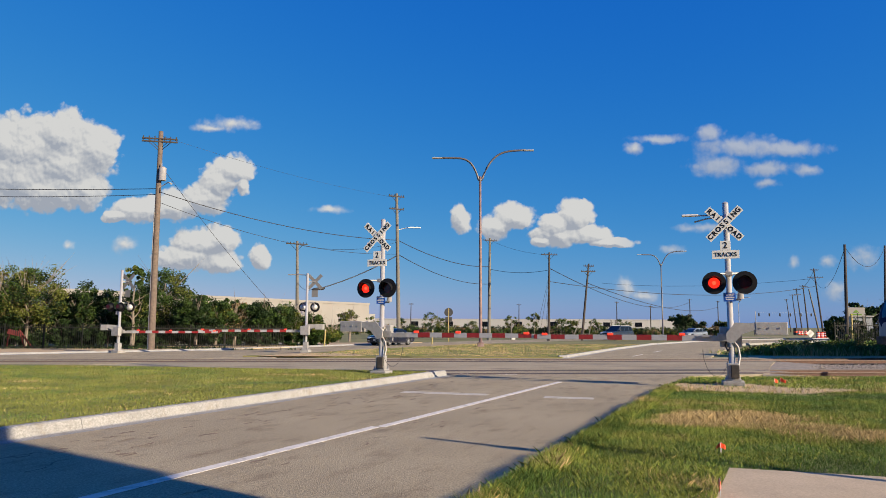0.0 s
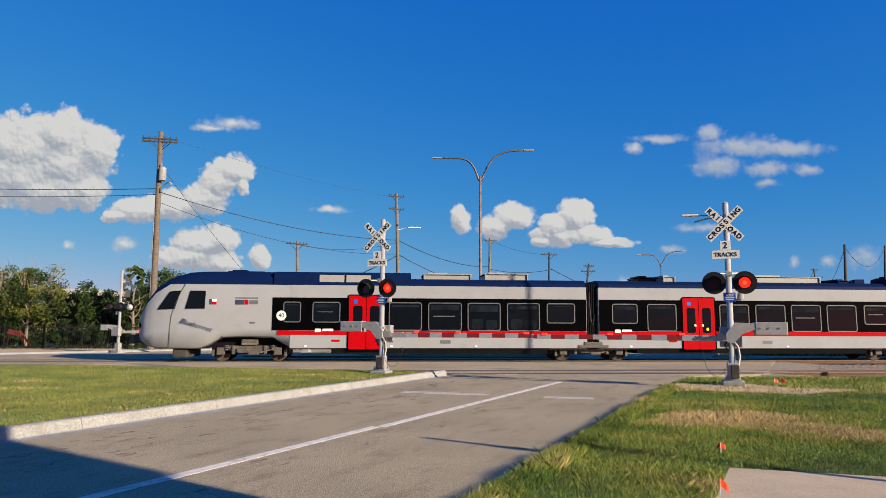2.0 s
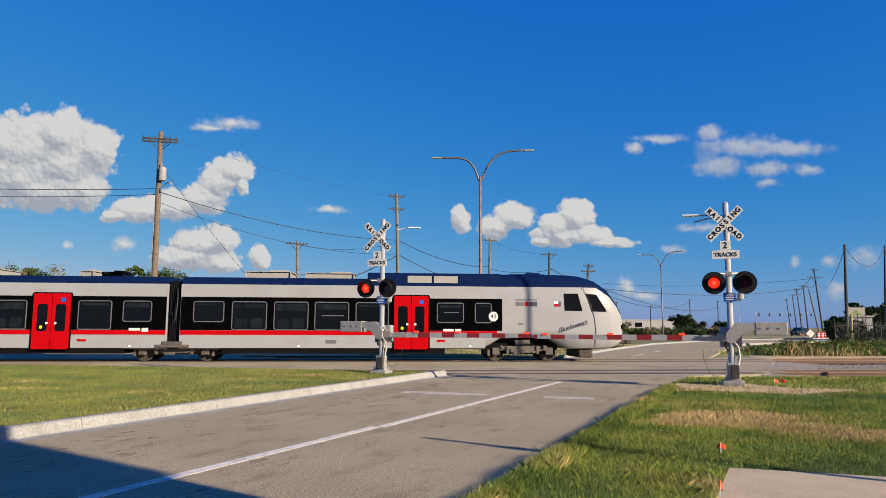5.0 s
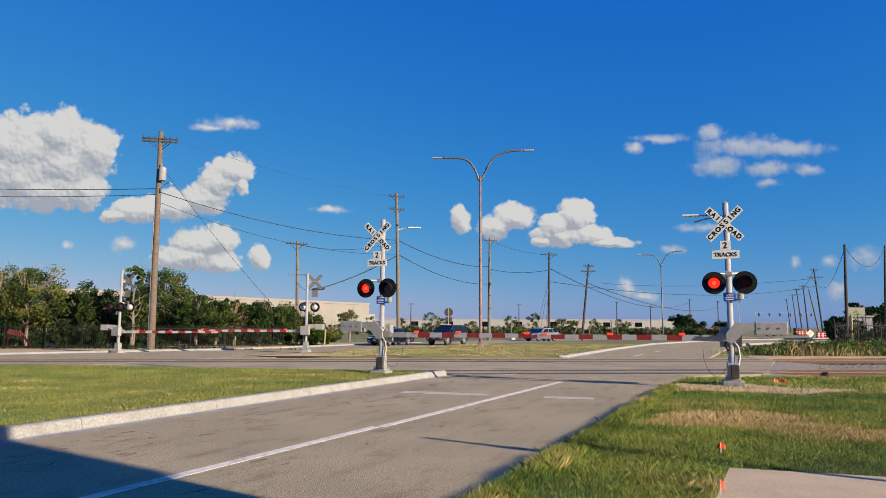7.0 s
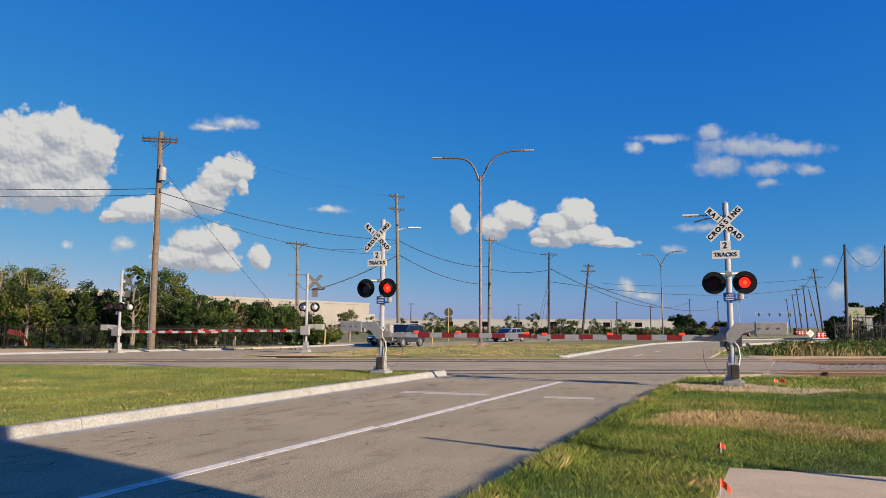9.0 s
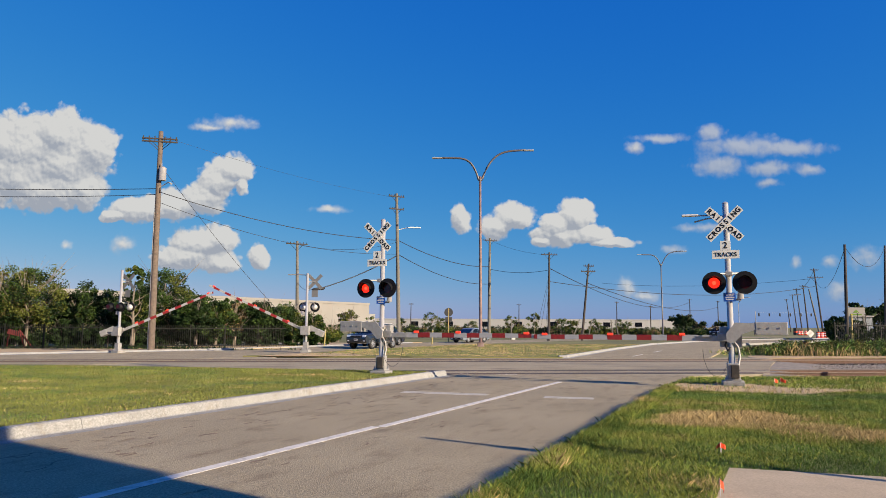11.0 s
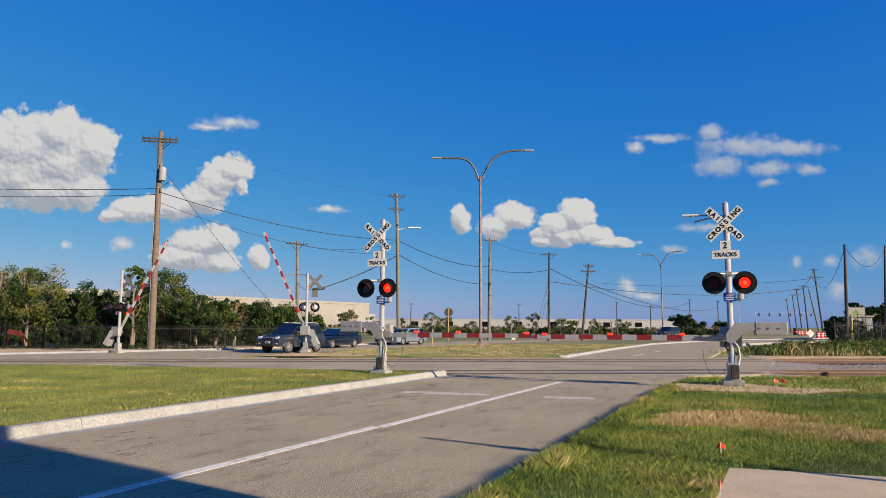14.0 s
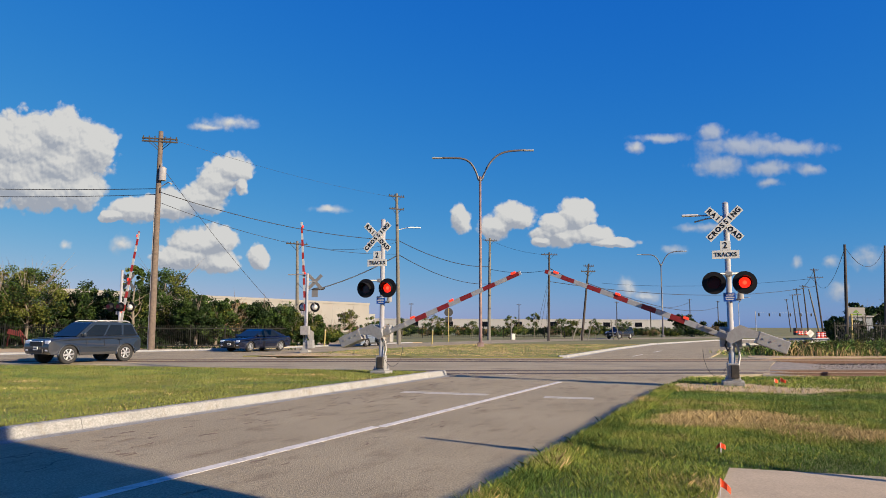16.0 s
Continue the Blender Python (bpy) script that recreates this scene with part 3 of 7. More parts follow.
# end car
train_section(7.0, 21.12, train, 3.80)
band(6.16, 21.1, train, -0.25)
for a_, b_, small in ((6.7, 7.45, 1), (8.04, 9.27, 1), (11.6, 13.1, 0), (13.46, 15.0, 0), (15.34, 16.87, 0), (17.24, 18.78, 0), (19.18, 20.51, 1)):
    train_window(a_, b_, 1.81 if small else 1.45, 2.70, train, decal=(a_ == 8.04))
train_door(9.70, 11.32, train)
for s_ in (-1, 1):
    part("badge", rounded_panel(6.36, 6.82, 1.86, 2.32, s_ * 1.494, -s_ * 0.02, 0.229), M_SIGN, train, "round white badge")
    lettering("40", 0.27, pose(6.59, s_ * 1.498, 2.09, 90, 0, 0 if s_ < 0 else 180), M_SCRIPT, train)
    part("emblem", rounded_panel(14.0, 14.5, 0.82, 0.98, s_ * 1.456, -s_ * 0.02, 0.02), M_GASKET, train)
    part("marker", rounded_panel(8.9, 9.3, 0.9, 1.0, s_ * 1.456, -s_ * 0.02, 0.02), M_TRAINR, train)
    # raised blue roof shoulder behind the cab
    part("roof_shoulder", extrude_x([(s_ * 1.452, 3.506), (s_ * 1.36, 4.04), (s_ * 1.0, 4.14), (s_ * 0.9, 3.6)], 6.2, 12.6), M_TRAINB, train, "dark blue roof fairing")
    part("roof_grille", quad_plate([(8.3, 3.64), (9.45, 3.64), (9.45, 3.98), (8.3, 3.98)], s_, lambda x: 1.415), M_EQUIP, train, "grey roof grille")
    part("roof_grille", quad_plate([(9.55, 3.64), (10.7, 3.64), (10.7, 3.98), (9.55, 3.98)], s_, lambda x: 1.415), M_EQUIP, train, "grey roof grille")
roof_box(13.2, 15.6, train, 4.16)
roof_box(16.2, 18.4, train, 4.2)
roof_box(3.9, 5.6, train, 4.22, 1.2, M_TRAINB, "blue antenna fairing")
# added black backdrop: the shade behind the bogie put in as a solid box
part("underframe", box(5.05, 0, 0.72, 3.4, 1.7, 0.75), M_BELLOWS, train, "black box standing in for the shade over the bogie")
bogie(5.12, train, 2.6)
gangway(21.42, train)
bogie(21.42, train, 2.8)
# middle car
m0 = 21.72
train_section(m0, 37.4, train, 3.80)
band(m0 + 0.02, 37.38, train)
for a_, b_, small in ((0.99, 2.21, 1), (2.75, 4.17, 0), (6.43, 7.9, 0), (8.29, 9.79, 0), (10.15, 11.66, 0), (12.03, 13.55, 0), (14.01, 15.3, 1)):
    train_window(21.42 + a_, 21.42 + b_, 1.81 if small else 1.45, 2.70, train, decal=(a_ == 0.99))
train_door(21.42 + 4.52, 21.42 + 6.13, train)
roof_box(24.0, 25.0, train, 4.12, 1.5, M_TRAINK, "black exhaust housing")
roof_box(25.3, 26.0, train, 4.16, 1.5)
roof_box(29.4, 33.6, train, 4.2)
roof_box(34.6, 35.4, train, 4.05, 1.6, M_TRAINB, "blue vent housing")
for s_ in (-1, 1):
    part("marker", rounded_panel(25.2, 25.6, 0.9, 1.0, s_ * 1.456, -s_ * 0.02, 0.02), M_TRAINR, train)
    part("emblem", rounded_panel(30.0, 30.5, 0.82, 0.98, s_ * 1.456, -s_ * 0.02, 0.02), M_GASKET, train)
    part("roof_fin", extrude_x([(s_ * 1.44, 3.6), (s_ * 1.3, 4.16), (s_ * 0.9, 4.2), (s_ * 0.9, 3.6)], 36.8, 37.36), M_TRAINB, train)
gangway(37.7, train)
bogie(37.7, train, 2.8)

half = [o for o in train.children]
turn = Matrix.Translation((TL, 0, 0)) @ Matrix.Rotation(math.pi, 4, "Z")
for o in half:
    c = copy_thing(o, turn @ o.matrix_basis)

# power car in the middle
pw0, pw1 = 38.0, TL - 38.0
train_section(pw0, pw1, train, 4.2)
for s_ in (-1, 1):
    part("window_band", rounded_panel(pw0 + 0.02, pw1 - 0.02, 1.42, 2.92, s_ * 1.462, -s_ * 0.02, 0.02), M_TRAINK, train, "black side panel")
    part("stripe", rounded_panel(pw0 + 0.02, pw1 - 0.02, 1.21, 1.41, s_ * 1.462, -s_ * 0.02, 0.01), M_TRAINR, train, "red stripe")
    for a_, b_ in ((pw0 + 0.4, pw0 + 2.85), (pw1 - 2.65, pw1 - 0.3)):
        part("hatch", rounded_panel(a_, b_, 1.44, 3.14, s_ * 1.47, -s_ * 0.03, 0.12), M_TRAINK, train, "black engine hatch")
        for zz in (1.6, 2.0, 2.4):
            part("latch", rounded_panel(a_ + 0.02, a_ + 0.045, zz, zz + 0.08, s_ * 1.474, -s_ * 0.01, 0.01), M_SIGN, train)
            part("latch", rounded_panel(b_ - 0.045, b_ - 0.02, zz, zz + 0.08, s_ * 1.474, -s_ * 0.01, 0.01), M_SIGN, train)
    for k in range(7):
        part("louvre", rounded_panel(pw0 + 0.5, pw0 + 2.7, 2.6 + 0.06 * k, 2.63 + 0.06 * k, s_ * 1.478, -s_ * 0.02, 0.008), M_BELLOWS, train)
    part("roof_hatch", quad_plate([(pw0 + 1.2, 3.75), (pw0 + 2.6, 3.75), (pw0 + 2.6, 4.12), (pw0 + 1.2, 4.12)], s_, lambda x: 1.385), M_TRAINK, train)


lettering("106", 0.24, pose(TL / 2 + 0.15, -1.455, 3.06, 90, 0, 0), M_SCRIPT, train)


def train_pose(x):
    return pose(x, track_y(x, 33.1), 0.03, 0, 0, math.degrees(math.atan(TRACK_SLOPE)))

# the cars are a little shorter than the drawn plan
for piece in train.children:
    piece.matrix_basis = Matrix.Diagonal((0.986, 1.0, 1.0, 1.0)) @ piece.matrix_basis
# ---- crossing signals ----
M_LIT = material("lit_red_lens", (0.5, 0.02, 0.01), 0.4, emit=(1.0, 0.02, 0.006), emit_strength=0.9)
M_LITC = material("lit_red_core", (0.6, 0.03, 0.02), 0.4, emit=(1.0, 0.05, 0.02), emit_strength=1.6)
M_LENS = material("dark_red_lens", (0.05, 0.004, 0.004), 0.2, vary=0.1)
M_ARMLAMP = material("gate_arm_red_lens", (0.65, 0.03, 0.015), 0.35, emit=(1.0, 0.06, 0.02), emit_strength=0.5)


M_SIGNBACK = material("grey_sign_back", (0.15, 0.15, 0.15), 0.6, vary=0.1)


def disc(bm, c, r, depth, seg=28, mat=0):
    return add_tube(bm, [(c[0], c[1] + depth / 2, c[2]), (c[0], c[1] - depth / 2, c[2])], r, seg, mat)


def flasher(x, z, sig, y=-0.42):
    """One flashing light: black target plate with a hole, hood, housing and the turning lens disc inside."""
    bm = bmesh.new()
    seg = 32
    ring = []
    for r, dy in ((0.305, 0.012), (0.305, -0.012), (0.165, -0.012), (0.165, 0.012)):
        ring.append([bm.verts.new((x + r * math.cos(2 * math.pi * k / seg), y + dy, z + r * math.sin(2 * math.pi * k / seg))) for k in range(seg)])
    for a, b in ((0, 1), (1, 2), (2, 3), (3, 0)):
        for k in range(seg):
            bm.faces.new((ring[a][k], ring[a][(k + 1) % seg], ring[b][(k + 1) % seg], ring[b][k]))
    bmesh.ops.recalc_face_normals(bm, faces=bm.faces[:])
    target = part("target", bm, M_BLACK, sig, "round black light target with hood")
    hood = bmesh.new()
    a0, a1 = radians(-25), radians(205)
    prev = None
    for k in range(17):
        a = a0 + (a1 - a0) * k / 16
        ln = 0.12 + 0.20 * max(0.0, math.sin(a))
        q = [hood.verts.new((x + r * math.cos(a), y - d, z + r * math.sin(a))) for r, d in ((0.172, 0.01), (0.172, ln), (0.18, ln), (0.18, 0.01))]
        if prev:
            for i in range(4):
                hood.faces.new((prev[i], prev[(i + 1) % 4], q[(i + 1) % 4], q[i]))
        prev = q
    bmesh.ops.recalc_face_normals(hood, faces=hood.faces[:])
    part("hood", hood, M_BLACK, target)
    hs = bmesh.new()
    rs = [(0.175, 0.014), (0.185, 0.08), (0.17, 0.15), (0.12, 0.20), (0.05, 0.23)]
    prev = None
    for r, dy in rs:
        q = [hs.verts.new((x + r * math.cos(2 * math.pi * k / 20), y + dy, z + r * math.sin(2 * math.pi * k / 20))) for k in range(20)]
        if prev:
            for k in range(20):
                hs.faces.new((prev[k], prev[(k + 1) % 20], q[(k + 1) % 20], q[k])).smooth = True
        prev = q
    hs.faces.new(prev)
    bmesh.ops.recalc_face_normals(hs, faces=hs.faces[:])
    part("housing", hs, M_ALU, target, "domed silver lamp housing")
    lens = bmesh.new()
    add_tube(lens, [(0, -0.016, 0), (0, -0.002, 0)], 0.145, 28, 0)
    add_tube(lens, [(0, -0.019, 0), (0, -0.0165, 0)], 0.055, 16, 1)
    add_tube(lens, [(0, 0.002, 0), (0, 0.016, 0)], 0.1645, 32, 2)
    ln = part("lens", lens, [M_LIT, M_LITC, M_LENS], sig, "round red signal lens")
    ln.matrix_basis = pose(x, y + 0.02, z)
    return ln


def gate_arm(sig, length, lamps, plate=0.78):
    """The striped arm with its counterweight, along local +x."""
    arm = holder("gate_arm")
    arm.parent = sig
    x = 0.85
    k = 0
    while x < length - 0.01:
        e = min(x + 0.406, length)
        w = 0.17 - 0.05 * (x / length)
        part("stripe", box((x + e) / 2, 0, 0, e - x, 0.045, w, bevel=0.006), M_RED if k % 2 else M_GREYWHITE, arm)
        x = e
        k += 1
    bm = bmesh.new()
    add_box(bm, 0.45, 0, -0.01, 0.9, 0.07, 0.15, bevel=0.015)
    add_box(bm, 0.62, 0.03, 0.05, 0.25, 0.12, 0.06, bevel=0.01)
    add_box(bm, 0.2, 0, 0.02, 0.3, 0.1, 0.22, bevel=0.02)
    part("bracket", bm, M_ALUD, arm, "grey metal arm bracket")
    for s in (-0.24, 0.20):
        cw = bmesh.new()
        prof = [(0.12, -0.10), (0.14, 0.12), (-0.1, 0.42), (-0.62, 0.40), (-0.62, 0.24), (-0.28, 0.12), (-0.05, -0.14)]
        a = [cw.verts.new((px, s - 0.02, pz)) for px, pz in prof]
        b = [cw.verts.new((px, s + 0.02, pz)) for px, pz in prof]
        cw.faces.new(a)
        cw.faces.new(b[::-1])
        for i in range(len(prof)):
            j = (i + 1) % len(prof)
            cw.faces.new((a[i], b[i], b[j], a[j]))
        bmesh.ops.recalc_face_normals(cw, faces=cw.faces[:])
        part("support_arm", cw, M_ALUD, arm, "curved grey counterweight arm")
    wt = box(-0.59 - plate / 2, -0.02, 0.26, plate, 0.5, 0.34, bevel=0.02)
    for q in (-0.26, 0.06, 0.32):
        add_tube(wt, [(-0.59 - plate * (0.5 - q), -0.29, 0.28), (-0.59 - plate * (0.5 - q), 0.25, 0.28)], 0.022, 8)
    part("counterweight", wt, M_ALUD, arm, "flat grey counterweight plates")
    for lx in lamps:
        lb = bmesh.new()
        add_box(lb, lx, 0, 0.105 - 0.03 * lx / length, 0.16, 0.09, 0.07, bevel=0.02)
        part("arm_lamp", lb, M_ARMLAMP, arm, "small red gate lamp")
    return arm


def crossing_signal(m, label, height=4.9, back_light=False, writing=True, sign_x=0.0, sign_up=0.0):
    sig = holder("crossing_signal", m, label, "signal", "crossing signals")
    part("mast", tube([(0, 0, 0.1), (0, 0, height)], 0.078, 16), M_ALU, sig, "silver tubular mast")
    part("mast_cap", tube([(0, 0, height), (0, 0, height + 0.04)], [0.085, 0.05], 16), M_ALU, sig)
    base = bmesh.new()
    add_box(base, 0, 0, 0.13, 0.4, 0.4, 0.06, bevel=0.01)
    add_box(base, 0, 0, 0.36, 0.28, 0.28, 0.42, bevel=0.02)
    for sx in (-0.16, 0.16):
        for sy in (-0.16, 0.16):
            add_tube(base, [(sx, sy, 0.05), (sx, sy, 0.24)], 0.018, 6)
    part("base", base, M_ALUD, sig, "grey cast mast base")
    part("junction_box", box(0.05, -0.2, 0.36, 0.2, 0.13, 0.34, bevel=0.015), M_UNDER, sig, "dark junction box")
    part("foundation", box(0, 0, 0.0, 0.56, 0.56, 0.2, bevel=0.03), M_KERB, sig, "pale concrete foundation")
    part("conduit", tube([(0.14, -0.08, 0.5), (0.19, -0.08, 0.75), (0.16, -0.05, 1.0), (0.02, -0.09, 1.2)], 0.03, 8), M_ALUD, sig)
    part("cable", tube([(-0.1, 0, 1.25), (-0.16, -0.02, 1.05), (-0.1, -0.05, 0.9), (-0.03, -0.09, 1.0)], 0.025, 8), M_CABLE, sig)
    # crossed sign
    zc = 4.3 + sign_up
    for ang, word, dy in ((-45, "RAILROAD", 0.0), (45, "CROSSING", -0.02)):
        rot = Matrix.Rotation(radians(-ang), 4, "Y")
        bl = part("sign_blade", box(0, 0, 0, 1.20, 0.012, 0.205, bevel=0.004), M_SIGN if writing else M_SIGNBACK, sig, "white crossed sign blade with black lettering")
        bl.matrix_basis = Matrix.Translation((sign_x, -0.22 + dy, zc)) @ rot
        if writing:
            for k, ch in enumerate(word):
                lettering(ch, 0.175, Matrix.Translation((-0.5075 + 0.145 * k, -0.008, -0.004)) @ pose(0, 0, 0, 90, 0, 0), M_BLACK, bl).data.offset = 0.006
    if writing:
        p = part("count_plate", box(sign_x, -0.22, 3.70 + sign_up, 0.27, 0.012, 0.26, bevel=0.004), M_SIGN, sig, "white count plate")
        lettering("2", 0.24, pose(sign_x, -0.23, 3.70 + sign_up, 90, 0, 0), M_BLACK, p)
        p = part("tracks_plate", box(sign_x, -0.22, 3.455 + sign_up, 0.69, 0.012, 0.23, bevel=0.004), M_SIGN, sig, "white plate with the number of tracks")
        lettering("TRACKS", 0.155, pose(sign_x, -0.23, 3.45 + sign_up, 90, 0, 0), M_BLACK, p)
    else:
        part("count_plate", box(sign_x, -0.22, 3.56, 0.4, 0.012, 0.42, bevel=0.004), M_SIGNBACK, sig, "grey back of a sign plate")
    part("sign_bracket", box(0, -0.13, zc, 0.08, 0.2, 0.1), M_ALUD, sig)
    part("sign_bracket", box(sign_x / 2, -0.2, zc, abs(sign_x) + 0.12, 0.03, 0.06), M_ALUD, sig)
    # light crossarm
    ca = bmesh.new()
    add_tube(ca, [(-0.40, -0.2, 2.98), (0.38, -0.2, 2.98)], 0.03, 10)
    add_box(ca, 0, -0.1, 2.98, 0.2, 0.26, 0.12, bevel=0.02)
    for sx in (-0.39, 0.37):
        add_tube(ca, [(sx, -0.2, 2.98), (sx, -0.22, 2.72)], 0.035, 8)
    part("light_arm", ca, M_ALUD, sig, "grey light crossarm")
    l1 = flasher(-0.39, 2.72, sig)
    l2 = flasher(0.37, 2.72, sig)
    bell = bmesh.new()
    add_tube(bell, [(0.28, -0.05, 2.30), (0.28, -0.05, 2.48)], [0.09, 0.07], 12)
    add_box(bell, 0.16, -0.05, 2.28, 0.26, 0.06, 0.05)
    part("bell", bell, M_ALUD, sig, "grey crossing bell")
    if writing:
        bs = part("notice", box(0.0, -0.1, 2.35, 0.31, 0.012, 0.24, bevel=0.005), M_BLUE_SIGN, sig, "small blue emergency notice plate")
        for q in range(4):
            part("text_bar", box(0.0, -0.108, 2.43 - 0.05 * q, 0.24 - 0.05 * (q % 2), 0.004, 0.02), M_SIGN, bs)
    if back_light:
        for sx in (-0.39, 0.37):
            b = bmesh.new()
            disc(b, (sx, 0.36, 2.72), 0.28, 0.03)
            add_tube(b, [(sx, 0.37, 2.72), (sx, 0.58, 2.74)], [0.17, 0.16], 20)
            rt = part("rear_target", b, M_BLACK, sig, "black light target facing the tracks")
            b = bmesh.new()
            disc(b, (sx, 0.585, 2.74), 0.13, 0.01)
            part("rear_lens", b, M_LENS, rt)
    # gate mechanism
    me = bmesh.new()
    add_box(me, 0, 0.19, 1.27, 0.56, 0.26, 0.56, bevel=0.03)
    add_box(me, 0, 0.02, 1.12, 0.2, 0.16, 0.1, bevel=0.02)
    add_box(me, 0, 0.02, 1.46, 0.2, 0.16, 0.08, bevel=0.02)
    for q in (-0.12, 0.0, 0.12):
        add_box(me, q, 0.05, 1.36, 0.04, 0.03, 0.12)
    part("gate_mechanism", me, M_ALUD, sig, "grey gate mechanism box")
    return sig, l1, l2


sig_r, r1, r2 = crossing_signal(pose(7.83, 18.4, 0.12, 0, 0, -19.5), "silver crossing signal mast with striped gate arm beside the verge", 4.95, sign_x=-0.06, sign_up=0.05)
sig_l, l1, l2 = crossing_signal(pose(-1.97, 21.9, 0.14, 0, 0, -19.5), "silver crossing signal mast with striped gate arm on the median", 4.98, sign_x=-0.10, sign_up=0.10)
sig_f, f1, f2 = crossing_signal(pose(-8.47, 42.0, 0.10, 0, 0, 180 - 8), "silver crossing signal mast seen from behind beyond the tracks", 4.8, writing=False, sign_x=-0.42)
sig_g, g1, g2 = crossing_signal(pose(-19.6, 41.0, 0.02, 0, 0, 160), "silver crossing signal mast beside the fence", 4.95, True, writing=False, sign_x=-0.3)
arm_r = gate_arm(sig_r, 5.42, (5.1, 3.2, 1.25))
arm_l = gate_arm(sig_l, 4.98, (4.75, 2.6, 1.2))
arm_f = gate_arm(sig_f, 6.85, (6.55, 3.6, 1.3), plate=0.5)
arm_g = gate_arm(sig_g, 6.2, (5.9, 3.2, 1.2), plate=0.42)
PIVOT = 1.24


def arm_pose(sig_turn, world_turn, lift, y=0.0):
    return pose(0, y, PIVOT, 0, 0, world_turn - sig_turn) @ pose(0, 0, 0, 0, -lift, 0)


ARMS = ((arm_r, -19.5, 160.5, [(0, 0), (14.1, 0), (14.5, 3.6), (15.0, 9.7), (15.5, 15.6), (16, 21)]),
        (arm_l, -19.5, -19.5, [(0, 0), (14.1, 0), (14.5, 4.1), (15.0, 10.3), (15.5, 16.4), (16, 22.5)]),
        (arm_f, 172, 180 - 3, [(0, 0), (9.2, 0), (9.8, 6), (11.3, 29), (12.0, 39), (12.5, 45), (13.5, 59), (14.5, 70.5), (16, 86)]),
        (arm_g, 160, -3, [(0, 0), (9.2, 0), (9.8, 5.5), (11.3, 27), (12.0, 37), (12.5, 43.5), (13.5, 57.5), (14.5, 69), (16, 81.5)]))
SWITCH = [0.475, 1.07, 1.665, 2.26, 2.855, 3.45, 4.08, 4.64, 5.235, 5.83, 6.42, 6.98, 7.615, 8.21, 8.805, 9.4, 9.995, 10.59, 11.185, 11.78, 12.375, 12.96, 13.565, 14.16, 14.755, 15.35, 15.97]


def lens_rows(first_lit):
    """The lens disc turns half round at every change, lit face or dark face to the front."""
    lit = first_lit
    base = 0 if lit else 180
    rows = [(0.0, base)]
    for s in SWITCH:
        n = round(s * 30) - 2
        for k in range(4):
            rows.append(((n + k) / 30, base + 60 * k))
        base += 180
    if rows[-1][0] < 16.0:
        rows.append((16.0, base))
    return rows


def signal_motions():
    for arm, st, wt, rows in ARMS:
        walk(arm, [(t, arm_pose(st, wt, a)) for t, a in rows])
    for ln, lit in ((r1, True), (r2, False), (l1, True), (l2, False)):
        at = ln.matrix_basis.translation.copy()
        walk(ln, [(t, pose(at.x, at.y, at.z, 0, 0, a)) for t, a in lens_rows(lit)])
    for ln in (f1, f2, g1, g2):
        ln.matrix_basis = ln.matrix_basis @ pose(0, 0, 0, 0, 0, 180)
# ---- kerbs, markings, rails ----
def kerb_run(pts, zs, label, width=0.17, gutter=0.32, pieces=3.0, side=1):
    """Kerb stones end to end along a line, each with a rounded front edge and a gutter foot. side 1: the road lies to the right of the line."""
    top = tagged(new("kerb"), label, "kerb", kind="structure")
    segs = []
    for p, q in zip(pts, pts[1:]):
        p, q = Vector(p), Vector(q)
        n = max(1, round((q - p).length / pieces))
        for i in range(n):
            segs.append((p.lerp(q, i / n), p.lerp(q, (i + 1) / n)))
    for a, b in segs:
        d = (b - a).normalized()
        r = Vector((d.y, -d.x)) * side
        a2, b2 = a + d * 0.003, b - d * 0.003
        prof = [(-width, -0.1), (-width, zs), (-0.05, zs), (-0.015, zs - 0.02), (0.03, 0.03), (0.05, 0.012), (gutter, -0.004), (gutter, -0.1)]
        bm = bmesh.new()
        rows = []
        for e in (a2, b2):
            rows.append([bm.verts.new((e.x + r.x * u, e.y + r.y * u, z)) for u, z in prof])
        n = len(prof)
        for i in range(n):
            bm.faces.new((rows[0][i], rows[0][(i + 1) % n], rows[1][(i + 1) % n], rows[1][i]))
        bm.faces.new(rows[0])
        bm.faces.new(rows[1][::-1])
        bmesh.ops.recalc_face_normals(bm, faces=bm.faces[:])
        part("kerb_stone", bm, M_KERB, top)
    return top


kerb_run([along(KERB_P, ROAD, -22), along(KERB_P, ROAD, 12.9), (-0.2, 22.35), (0.12, 23.0)], 0.185, "pale weathered concrete kerb along the grass median")
kerb_run([(6.2, 36.1), far_l[0], far_l[1], far_l[2], far_l[3], far_l[4]], 0.15, "pale concrete kerb beyond the tracks", pieces=4)
kerb_run([far_r[2], far_r[3], far_r[4], far_r[5]], 0.15, "pale concrete kerb on the outside of the bend", pieces=6, side=-1)
kerb_run([(-24.6, 37.5), (-16.3, 44.8), along(OPP_L, OPP, 22), along(OPP_L, OPP, 40)], 0.12, "pale concrete kerb beside the fence", pieces=4)


def marking(pts, label, z=0.005, mat=M_LINE):
    return tagged(slab("road_marking", pts, z, mat, depth=0.004), label, "marking", kind="structure")


def line(p, q, w):
    p, q = Vector(p), Vector(q)
    d = (q - p).normalized()
    r = Vector((d.y, -d.x)) * w / 2
    return [p - r, p + r, q + r, q - r]


